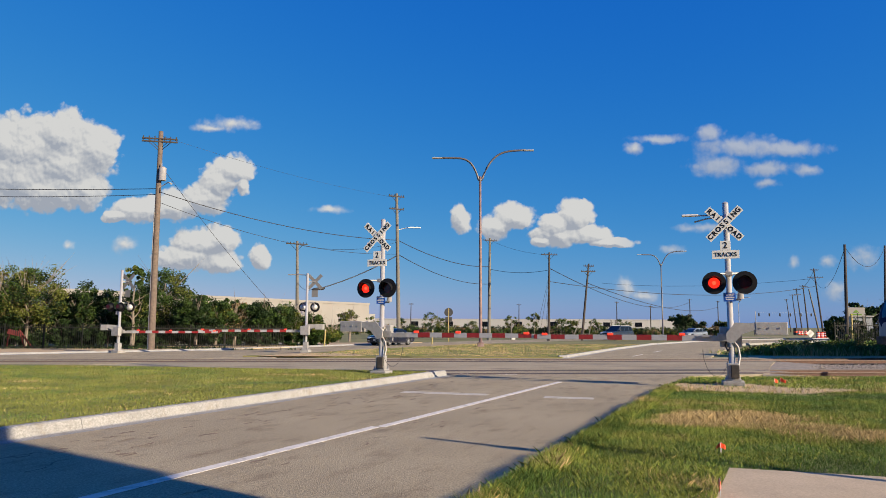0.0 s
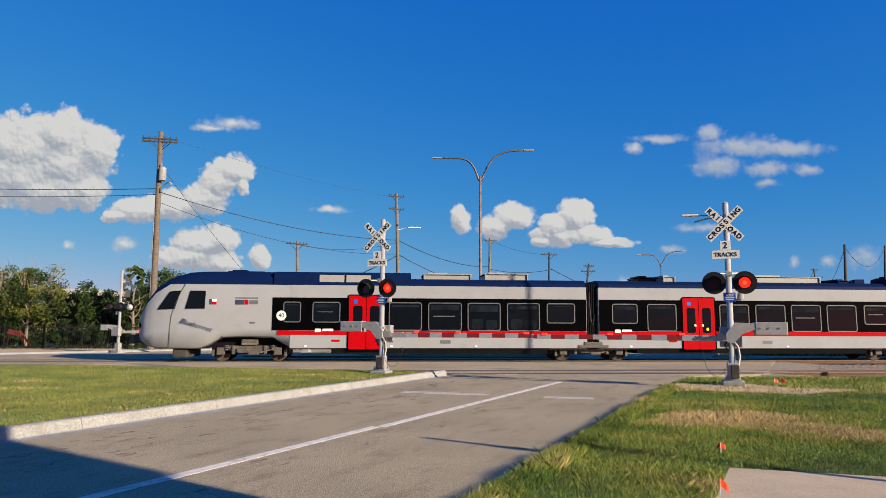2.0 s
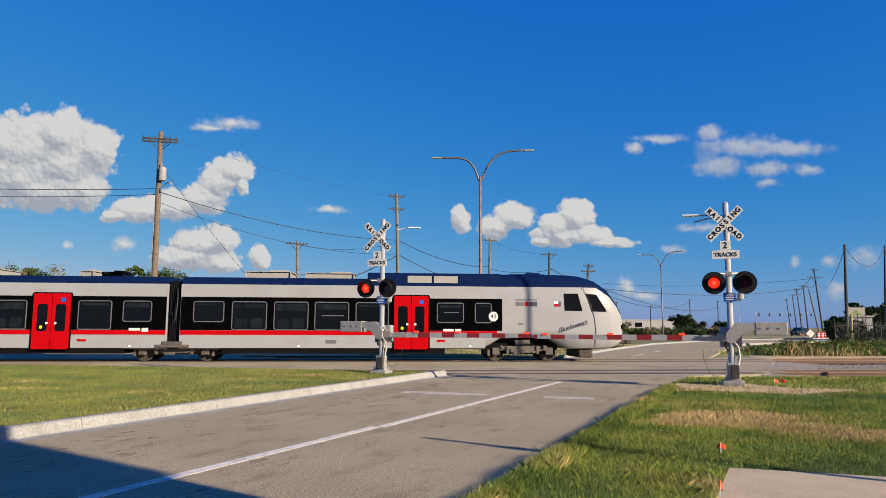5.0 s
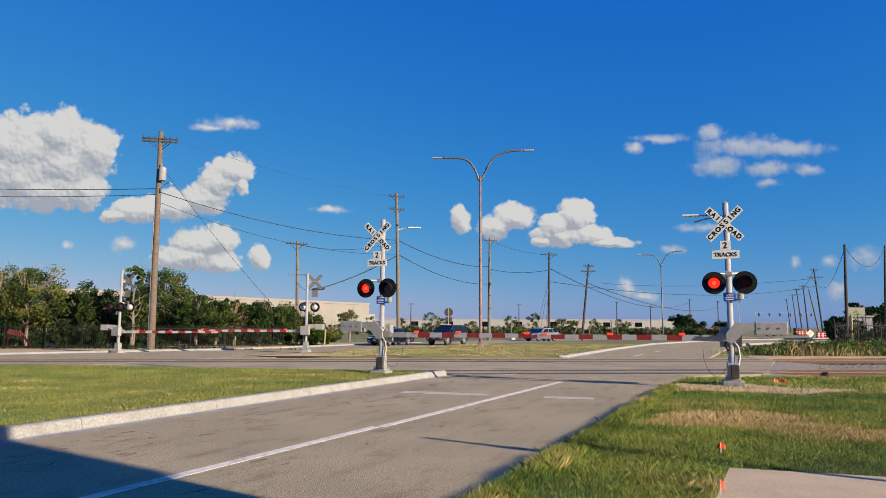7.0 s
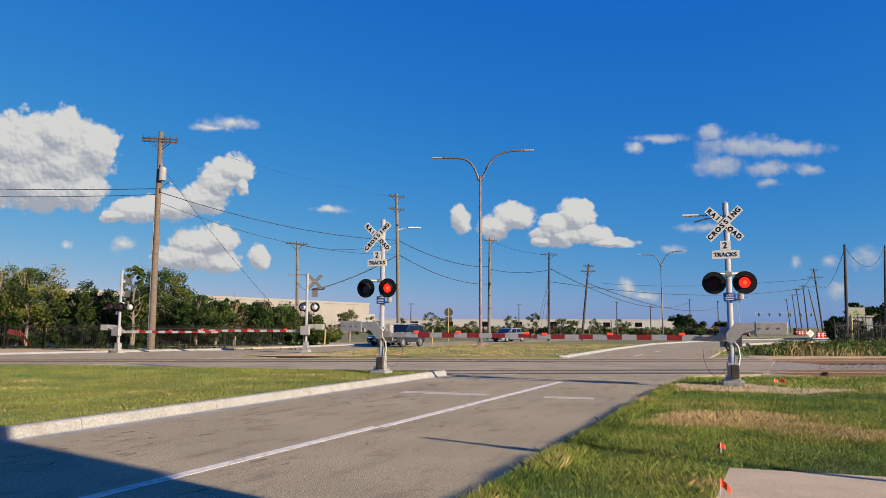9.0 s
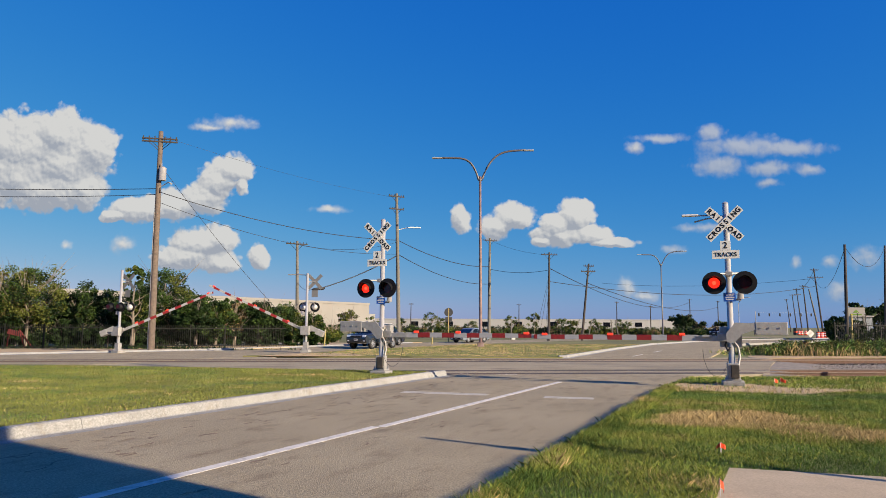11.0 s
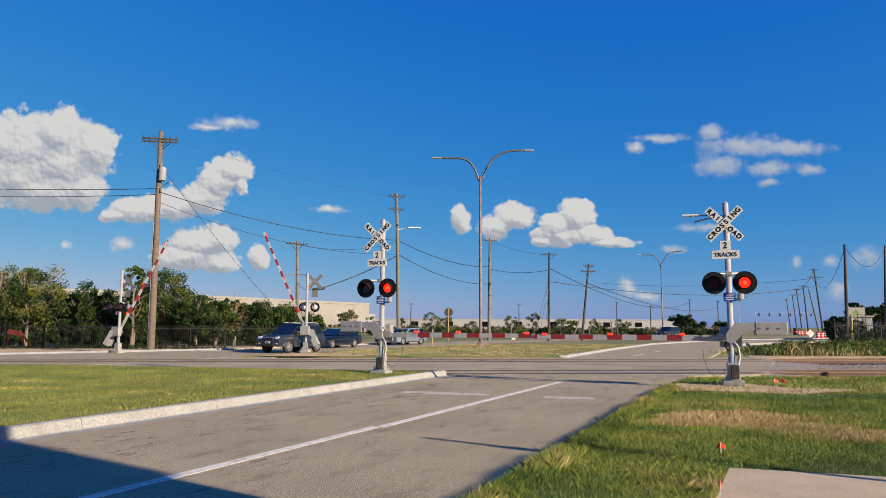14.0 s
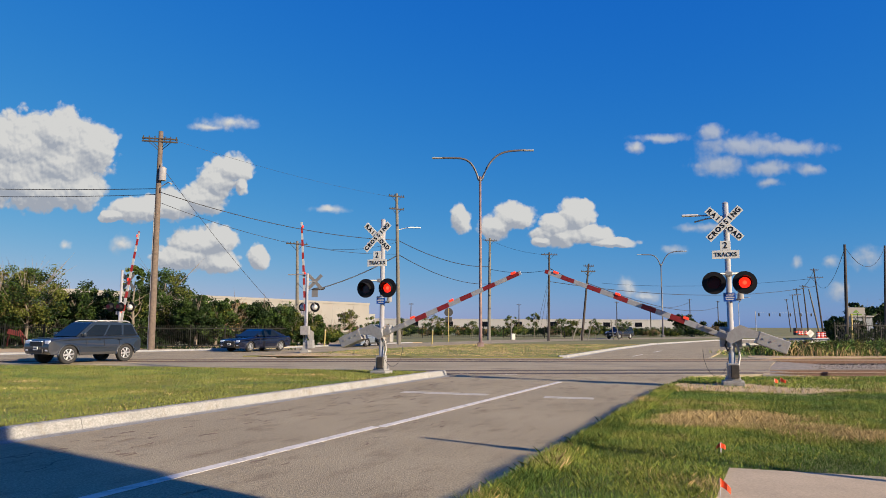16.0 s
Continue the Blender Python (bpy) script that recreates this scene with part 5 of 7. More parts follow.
# ---- plants ----
def leaf_quads(centres, radii, n_each, size, rng, squash=1.0):
    """Small bent leaves round clump centres; returns vertices and faces."""
    c = np.repeat(np.asarray(centres, float), n_each, axis=0)
    r = np.repeat(np.asarray(radii, float), n_each)[:, None]
    n = len(c)
    d = rng.normal(size=(n, 3))
    d /= np.linalg.norm(d, axis=1)[:, None]
    pos = c + d * r * (rng.random((n, 1)) ** 0.45) * np.array([1, 1, squash])
    u = rng.normal(size=(n, 3))
    u /= np.linalg.norm(u, axis=1)[:, None]
    w = np.cross(u, rng.normal(size=(n, 3)))
    w /= np.linalg.norm(w, axis=1)[:, None]
    s = size * (0.6 + 0.8 * rng.random((n, 1)))
    v = np.stack((pos - u * s, pos + w * s * 0.55, pos + u * s, pos - w * s * 0.55), axis=1).reshape(-1, 3)
    f = np.arange(n * 4).reshape(-1, 4)
    return v, f


def leaf_object(name, v, f, mat, parent=None):
    me = bpy.data.meshes.new(name)
    me.vertices.add(len(v))
    me.vertices.foreach_set("co", np.asarray(v, np.float32).ravel())
    nf, k = f.shape
    me.loops.add(nf * k)
    me.loops.foreach_set("vertex_index", np.asarray(f, np.int32).ravel())
    me.polygons.add(nf)
    me.polygons.foreach_set("loop_start", np.arange(0, nf * k, k, dtype=np.int32))
    me.polygons.foreach_set("loop_total", np.full(nf, k, np.int32))
    me.update()
    me.validate()
    me.materials.append(mat)
    ob = new(name, me)
    if parent is not None:
        ob.parent = parent
    return ob


def tree(x, y, h, rad, mats, label, seed, base_z=0.0, crown_low=0.25, clumps=46, leaves=70, leaf=0.16, bare=0, trunk=0.14, category="tree"):
    rg = np.random.default_rng(seed)
    t = holder("tree" if category == "tree" else "bush", pose(x, y, base_z), label, category, "trees" if category == "tree" else "bushes")
    bm = tube([(0, 0, -0.1), (0.05, 0.03, h * 0.25), (-0.06, 0.02, h * 0.5), (0.04, 0, h * 0.75)], [trunk, trunk * 0.8, trunk * 0.55, trunk * 0.25], 8)
    for k in range(9 + bare):
        a = rg.random() * 6.28
        z0 = h * (0.2 + 0.4 * rg.random())
        ln = rad * (0.6 + 0.35 * rg.random())
        z1 = min(h * 0.98, z0 + ln * (0.5 + 0.9 * rg.random()))
        mid = (0.5 * ln * math.cos(a) + 0.1, 0.5 * ln * math.sin(a), z0 * 0.45 + z1 * 0.55)
        end = (ln * math.cos(a), ln * math.sin(a), z1)
        add_tube(bm, [(0, 0, z0), mid, end], [trunk * 0.4, trunk * 0.22, trunk * 0.06], 5)
        for q in range(3 if k >= 9 else 1):
            b = (end[0] + rg.normal() * 0.5, end[1] + rg.normal() * 0.5, end[2] + 0.3 + rg.random() * 0.5)
            add_tube(bm, [mid, b], [trunk * 0.15, trunk * 0.03], 4)
    part("trunk", bm, M_BARK, t, "grey branching trunk")
    zc, zr = h * (1 + crown_low) / 2, h * (1 - crown_low) / 2
    cs, rr = [], []
    while len(cs) < clumps:
        p = rg.uniform(-1, 1, 3)
        q = np.linalg.norm(p)
        if q < 1 and (q > 0.45 or rg.random() < 0.3):
            wob = 0.8 + 0.35 * noise.noise(Vector((p[0] * 1.7 + seed, p[1] * 1.7, p[2] * 1.7)))
            cs.append((p[0] * rad * wob, p[1] * rad * wob, zc + p[2] * zr * wob * 0.98))
            rr.append((0.13 + 0.15 * rg.random()) * rad)
    cs, rr = np.array(cs), np.array(rr)
    pick = rg.integers(0, len(mats), len(cs))
    for i, m in enumerate(mats):
        if (pick == i).any():
            v, f = leaf_quads(cs[pick == i], rr[pick == i], leaves, leaf, rg, 0.75)
            leaf_object("crown", v, f, m, t)
    return t


def pxx(px, y):
    return (px - 784) / 1190 * y


HEDGE = ((-8, 130, 470, 48.5, "a", 1), (52, 132, 455, 49, "y", 2), (135, 95, 500, 52, "d", 3), (185, 90, 512, 53, "d", 4), (240, 70, 505, 51, "d", 5), (292, 112, 464, 53, "g", 6),
         (350, 80, 515, 52, "d", 7), (385, 70, 527, 53, "g", 8), (418, 50, 520, 54, "b", 9), (462, 90, 530, 55, "d", 10), (505, 70, 538, 56, "g", 11), (550, 62, 556, 57, "g", 12), (582, 40, 578, 58, "y", 13))
MATS = {"a": [M_LEAFD, M_LEAF, M_LEAFDRY], "y": [M_LEAFY, M_LEAF, M_LEAFD, M_LEAFY], "d": [M_LEAFD, M_LEAFD, M_LEAF], "g": [M_LEAF, M_LEAFD, M_LEAF, M_LEAFY], "b": [M_LEAFDRY, M_LEAFDRY, M_LEAF]}
LAB = {"a": "mixed green tree with dry branches behind the fence", "y": "yellow-green tree with bare grey branches behind the fence", "d": "dense dark green tree behind the fence",
       "g": "leafy green tree behind the fence", "b": "half-dry brown shrub behind the fence"}
for px_, w_, top_, y_, kind_, seed_ in HEDGE:
    h_ = 1.65 + (578 - top_) / 1190 * y_
    tree(pxx(px_, y_), y_, h_, w_ / 2 / 1190 * y_ * 1.12, MATS[kind_], LAB[kind_], seed_, crown_low=0.1, clumps=110, leaves=120, leaf=0.08, bare=8 if kind_ in "ayb" else 0)
for k in range(15):
    px_ = -10 + 40 * k
    y_ = 50.5 + 0.5 * k
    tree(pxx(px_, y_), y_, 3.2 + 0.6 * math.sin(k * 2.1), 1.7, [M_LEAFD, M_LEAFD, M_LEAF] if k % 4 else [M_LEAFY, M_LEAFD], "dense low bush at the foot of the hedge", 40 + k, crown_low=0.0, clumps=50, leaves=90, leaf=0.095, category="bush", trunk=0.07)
for k in range(22):
    px_ = -20 + 27 * k
    y_ = 48.9 + 0.34 * k + 0.35 * (k % 2)
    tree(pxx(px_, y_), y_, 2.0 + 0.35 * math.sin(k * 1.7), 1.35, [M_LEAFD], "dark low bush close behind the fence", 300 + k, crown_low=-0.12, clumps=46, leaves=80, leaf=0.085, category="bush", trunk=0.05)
tree(pxx(238, 50), 50, 5.6 + 1.0, 0.95, [M_LEAF, M_LEAFY], "slender green tree rising over the hedge", 70, crown_low=0.55, clumps=26, leaves=80, leaf=0.085)
tree(pxx(620, 75), 75, 3.9, 1.4, [M_LEAFY, M_LEAF], "young yellow-green tree beside the road", 71, crown_low=0.15, clumps=34, leaves=70, leaf=0.09)
tree(pxx(600, 72), 72, 2.2, 1.3, [M_LEAF, M_LEAFD], "young green bush beside the road", 72, crown_low=0.05, clumps=24, leaves=50, leaf=0.14, category="bush")
# young staked trees and scrub beyond the road
for i, (px_, h_, r_) in enumerate(((662, 3.4, 1.2), (712, 3.2, 1.0), (765, 4.0, 1.7), (783, 3.0, 1.4), (835, 2.6, 1.3), (905, 3.6, 1.2), (945, 4.2, 1.2), (992, 3.4, 1.3), (1012, 3.2, 1.1), (1052, 3.0, 1.2), (1100, 3.0, 1.4))):
    tree(pxx(px_, 92), 92, h_, r_, [M_LEAFY, M_LEAF], "young planted tree with thin yellow-green leaves", 80 + i, crown_low=0.15, clumps=24, leaves=44, leaf=0.085, trunk=0.05)
for i in range(34):
    px_ = 640 + 19 * i + random.uniform(-6, 6)
    y_ = 118 + random.uniform(0, 30)
    tree(pxx(px_, y_), y_, 1.0 + random.random() * 1.1, 2.0 + random.random(), [M_LEAF, M_LEAFD, M_LEAFY] if i % 3 else [M_LEAFDRY, M_LEAF], "low scrubby bush along the far field", 120 + i, crown_low=0.0, clumps=26, leaves=70, leaf=0.13, category="bush", trunk=0.05)
tree(pxx(1206, 190), 190, 5.6, 4.2, [M_LEAFD, M_LEAFD], "dark rounded distant tree", 170, crown_low=0.05, clumps=60, leaves=60, leaf=0.3)
tree(pxx(1232, 195), 195, 3.6, 3.2, [M_LEAFD, M_LEAFDRY], "brown-green distant rounded tree", 171, crown_low=0.05, clumps=40, leaves=50, leaf=0.3)
tree(pxx(1276, 200), 200, 3.4, 3.4, [M_LEAFD, M_LEAF], "dark green distant tree", 172, crown_low=0.05, clumps=36, leaves=50, leaf=0.3)
for i, (px_, top_, r_) in enumerate(((1520, 527, 2.6), (1556, 535, 3.0), (1590, 525, 3.0), (1480, 558, 1.6), (1466, 562, 1.1))):
    y_ = 92
    tree(pxx(px_, y_), y_, 1.65 + (578 - top_ + 3) / 1190 * y_, r_, [M_LEAFD, M_LEAF], "dark green tree behind the yard", 180 + i, crown_low=0.05, clumps=56, leaves=60, leaf=0.2)


for k in range(7):
    tree(33.2 + 1.5 * k, 56.2 + 0.4 * (k % 3), 1.9 + 0.5 * (k % 2), 1.2, [M_LEAFD, M_LEAFD, M_LEAF], "dark bush behind the yard fence", 400 + k, crown_low=-0.1, clumps=36, leaves=60, leaf=0.09, category="bush", trunk=0.05)


def weeds(name, n, x0, x1, y0, y1, h, mat, label, rg, width=0.03):
    px = (x0 + x1) / 2 + np.clip(rg.normal(size=n), -2.4, 2.4) * (x1 - x0) / 4
    py = rg.uniform(y0, y1, n)
    pts = np.column_stack((px, py, np.full(n, -0.06)))
    hh = h * (0.4 + 0.8 * rg.random(n)) * (0.45 + 0.55 * np.exp(-((px - (x0 + x1) / 2) / (x1 - x0) * 2.4) ** 2)) * np.array([0.8 + 0.5 * noise.noise(Vector((a * 0.9, b * 0.9, 4))) for a, b in zip(px, py)])
    v, f = blades(pts, hh, width, rg, 0.35)
    return tagged(leaf_object(name, v, f, mat), label, "weeds", kind="stuff")


def blades(pts, hh, width, rg, lean):
    n = len(pts)
    a = rg.random(n) * 6.283
    d = np.column_stack((np.cos(a), np.sin(a), np.zeros(n)))
    l = rg.normal(size=(n, 3)) * lean
    l[:, 2] = 0
    w = (width * (0.6 + 0.8 * rg.random(n)))[:, None]
    mid = pts + l * hh[:, None] * 0.4 + np.column_stack((np.zeros(n), np.zeros(n), hh * 0.6))
    tip = pts + l * hh[:, None] + np.column_stack((np.zeros(n), np.zeros(n), hh))
    v = np.stack((pts - d * w, pts + d * w, mid + d * w * 0.7, tip, mid - d * w * 0.7), axis=1).reshape(-1, 3)
    return v, np.arange(n * 5).reshape(-1, 5)


rg = np.random.default_rng(11)
for mat_, n_, lab_ in ((M_LEAFY, 300, "bushy light green weeds beside the tracks"), (M_GRASSD, 240, "bushy deep green weeds beside the tracks"), (M_LEAFDRY, 60, "dry brown weeds beside the tracks")):
    cx_ = rg.uniform(19.6, 29.5, n_)
    top_ = 0.95 * np.clip((cx_ - 19.0) / 2.2, 0.15, 1) * (0.75 + 0.25 * np.sin(cx_ * 2.3))
    cy_ = rg.uniform(41.2, 44.6, n_)
    v_, f_ = leaf_quads(np.column_stack((cx_, cy_, top_ * rg.uniform(0.05, 0.85, n_))), np.full(n_, 0.30), 60, 0.055, rg, 0.8)
    tagged(leaf_object("weeds", v_, f_, mat_), lab_, "weeds", kind="stuff")
weeds("weeds", 900, 18.5, 27.5, 40.0, 45.0, 0.9, M_STRAW, "dry seed heads among the weeds", rg, 0.012)
weeds("weeds", 1600, 18.5, 29.0, 41.0, 44.6, 0.7, M_GRASS, "tall green weeds beside the tracks", rg, 0.014)
weeds("weeds", 2600, 19.0, 27.5, 41.0, 45.0, 0.7, M_GRASSD, "deep green weeds beside the tracks", rg, 0.018)
weeds("weeds", 900, 26.0, 40.0, 44.5, 47.5, 0.4, M_GRASS, "green weeds along the yard fence", rg, 0.018)
weeds("weeds", 2600, -34.0, -12.0, 46.5, 49.5, 0.35, M_LEAFD, "long grass at the foot of the fence", rg, 0.05)
weeds("weeds", 500, -34.0, -12.0, 46.0, 48.5, 0.25, M_STRAW, "dry grass at the foot of the fence", rg, 0.02)


def inside(x, y, poly):
    r = np.zeros(len(x), bool)
    n = len(poly)
    for i in range(n):
        (x1, y1), (x2, y2) = poly[i], poly[(i + 1) % n]
        c = ((y1 > y) != (y2 > y)) & (x < (x2 - x1) * (y - y1) / (y2 - y1 + 1e-12) + x1)
        r ^= c
    return r


def lawn(poly, n, zfun, h, width, dry, label, seed, bias=1.0, bumps=(), far_widen=0.0, drop=(), sparse=(), green=None):
    """Grass blades over a patch of ground, in three colours that change from patch to patch."""
    rg = np.random.default_rng(seed)
    xs = np.array([p[0] for p in poly])
    ys = np.array([p[1] for p in poly])
    y = ys.min() + (ys.max() - ys.min()) * rg.random(n) ** bias
    x = rg.uniform(xs.min(), xs.max(), n)
    ok = inside(x, y, poly) & (np.abs(x) < y * 0.72 + 1.0)
    for q in drop:
        ok &= ~inside(x, y, q)
    for q in sparse:
        ok &= ~inside(x, y, q) | (rg.random(n) < 0.10)
    x, y = x[ok], y[ok]
    patch = np.array([noise.noise(Vector((a * 0.45, b * 0.75, seed))) + 0.5 * noise.noise(Vector((a * 1.7, b * 2.2, seed + 3))) for a, b in zip(x, y)])
    patch += rg.normal(size=len(x)) * 0.27
    for bx, by, rx, ry, amp in bumps:
        patch += amp * np.exp(-((x - bx) / rx) ** 2 - ((y - by) / ry) ** 2)
    z = zfun(x, y)
    pts = np.column_stack((x, y, z))
    hh = h * (0.45 + 0.9 * rg.random(len(x))) * (1 + 0.5 * patch)
    hh = np.maximum(hh, h * 0.3)
    wd = width * (1 + far_widen * np.maximum(0, y - 8))
    t1, t2 = dry
    for sel, m, lab in ((patch < t1, M_GRASSD, "deep green grass"), ((patch >= t1) & (patch < t2), green or M_GRASS, "sunlit green grass"), (patch >= t2, M_STRAW, "dry straw-coloured grass")):
        if sel.sum() > 10:
            v, f = blades(pts[sel], hh[sel], float(wd[sel].mean()), rg, 0.5)
            tagged(leaf_object("grass", v, f, m), lab + " " + label, "grass", kind="stuff")


PATCHES = ((4.8, 11.6, 1.2, 1.1, 1.7), (6.2, 9.8, 0.7, 0.45, 1.2), (2.9, 11.3, 0.7, 1.2, -0.6), (5.0, 8.5, 2.2, 0.75, -0.8), (1.9, 7.0, 0.9, 1.1, 0.25), (6.5, 14.6, 4.5, 0.9, -0.35), (9.0, 16.7, 2.0, 0.5, 0.8))
edge = lambda s: along(EDGE_P, ROAD, s)
WALK_PATCH = [(3.18, 7.68), (4.64, 7.25), (12, 5.08), (11, 2.6), (1.5, 4.4)]
SOIL_PATCH = [(5.8, 17.7), (6.0, 16.9), (6.7, 16.3), (7.6, 16.1), (8.3, 15.8), (9.4, 16.3), (10.6, 16.9), (9.9, 17.4), (9.0, 17.5), (8.4, 18.7), (6.5, 18.8)]
flat_v = lambda x, y: 0.098 - 0.15 * np.clip((y - (18.9 + 0.0615 * (x - 6.2))) / 4.2, 0, 1)
lawn([edge(-2.5), edge(4.5), (10.5, 10.8), (9, 4.0), (3, 4.0)], 400000, flat_v, 0.046, 0.0022, (-0.12, 0.60), "on the verge beside the road", 21, 1.0, PATCHES, drop=(WALK_PATCH,))
lawn([edge(4.3), edge(11), (17, 16.5), (10.5, 10.6)], 230000, flat_v, 0.050, 0.0032, (-0.08, 0.62), "on the verge beside the road", 22, 1.0, PATCHES, sparse=(SOIL_PATCH,))
lawn([edge(10.8), edge(17.0), (8.2, 22.9), (24, 24.3), (17, 16.3)], 80000, flat_v, 0.065, 0.008, (-0.05, 0.60), "near the signal mast", 23, 1.0, PATCHES, sparse=(SOIL_PATCH,))

off_r = Vector((ROAD.y, -ROAD.x)) * 0.42
strip = [edge(-2.5), edge(12.5), (edge(12.5)[0] + off_r.x, edge(12.5)[1] + off_r.y), (edge(-2.5)[0] + off_r.x, edge(-2.5)[1] + off_r.y)]
strip = [(x - 0.02, y + 0.01) for x, y in strip]
lawn(strip, 620000, flat_v, 0.085, 0.0023, (0.05, 0.75), "hanging over the edge of the road", 26, 1.0, sparse=(SOIL_PATCH,))


def median_z(x, y):
    t = np.clip((y - 17.5) / 6.0, 0, 1) * np.clip((-x - 2.5) / 10.0, 0, 1)
    return 0.148 + 0.15 * t


k0 = along(KERB_P, ROAD, -2)
lawn([(k0[0] - 0.16, k0[1]), (along(KERB_P, ROAD, 13)[0] - 0.2, along(KERB_P, ROAD, 13)[1]), (-0.5, 22.9), (-3.0, 23.2), (-16.4, 22.9), (-20, 20.0), (-14, 8)], 330000, median_z, 0.034, 0.0050, (-0.34, 0.78), "on the mown median", 24, 1.0, green=M_MOWN)
lawn([(-8.4, 36.8), (6.2, 36.2), (12, 49.0), (18.5, 62.5), (3, 63), (-6, 46)], 90000, lambda x, y: np.full(len(x), 0.058), 0.03, 0.012, (-0.5, 0.02), "on the median beyond the tracks", 25, 1.0)
# ---- vehicles ----
M_SUV = material("slate_blue_car_paint", (0.014, 0.020, 0.030), 0.3, metal=0.0, vary=0.05, coat=1.0)
M_NAVY = material("navy_car_paint", (0.003, 0.005, 0.018), 0.25, metal=0.0, vary=0.05, coat=0.9)
M_CARGLASS = material("car_glass", (0.008, 0.010, 0.012), 0.03, vary=0.1, spec=0.5)
M_SILVER = material("silver_blue_car_paint", (0.22, 0.26, 0.31), 0.3, metal=0.5, vary=0.05, coat=0.6)
M_DARKCAR = material("black_car_paint", (0.012, 0.013, 0.016), 0.25, vary=0.05, coat=0.6)
M_WHITECAR = material("white_car_paint", (0.65, 0.65, 0.64), 0.3, vary=0.05, coat=0.6)
M_TRIM = material("dark_plastic_trim", (0.02, 0.02, 0.021), 0.6, vary=0.1)
M_HEADLAMP = material("clear_headlamp", (0.75, 0.77, 0.8), 0.15, vary=0.05)
M_TAIL = material("red_tail_lamp", (0.35, 0.01, 0.01), 0.25, vary=0.05)


def car_wheel(car, x, y, r, name="wheel"):
    s = 1 if y > 0 else -1
    bm = bmesh.new()
    prof = [(-0.11, r * 0.62), (-0.11, r * 0.93), (-0.08, r), (0.08, r), (0.11, r * 0.93), (0.11, r * 0.62)]
    seg = 28
    rings = [[bm.verts.new((rr * math.cos(2 * math.pi * k / seg), yy, rr * math.sin(2 * math.pi * k / seg))) for k in range(seg)] for yy, rr in prof]
    for a, b in zip(rings, rings[1:] + rings[:1]):
        for k in range(seg):
            bm.faces.new((a[k], a[(k + 1) % seg], b[(k + 1) % seg], b[k])).smooth = True
    bmesh.ops.recalc_face_normals(bm, faces=bm.faces[:])
    w = part(name, bm, M_TYRE, car, "black tyre on an alloy wheel")
    w.matrix_basis = pose(x, y, r)
    rim = bmesh.new()
    ann = [[rim.verts.new((rr * math.cos(2 * math.pi * k / 28), s * yy, rr * math.sin(2 * math.pi * k / 28))) for k in range(28)] for rr, yy in ((r * 0.64, 0.10), (r * 0.56, 0.105), (r * 0.54, 0.05), (r * 0.64, 0.05))]
    for a, b in zip(ann, ann[1:] + ann[:1]):
        for k in range(28):
            rim.faces.new((a[k], a[(k + 1) % 28], b[(k + 1) % 28], b[k]))
    add_tube(rim, [(0, s * 0.05, 0), (0, s * 0.105, 0)], [r * 0.2, r * 0.14], 12)
    for k in range(6):
        a = k * math.pi / 3
        rim_rot = Matrix.Rotation(a, 4, "Y")
        add_box(rim, *(rim_rot @ Vector((r * 0.34, s * 0.085, 0))), r * 0.46, 0.035, r * 0.15, rot=rim_rot, bevel=0.01)
    part("rim", rim, M_RIM, w, "silver alloy rim")
    back = bmesh.new()
    add_tube(back, [(0, -s * 0.02, 0), (0, s * 0.045, 0)], r * 0.61, 20)
    part("brake", back, M_TRIM, w)
    return w


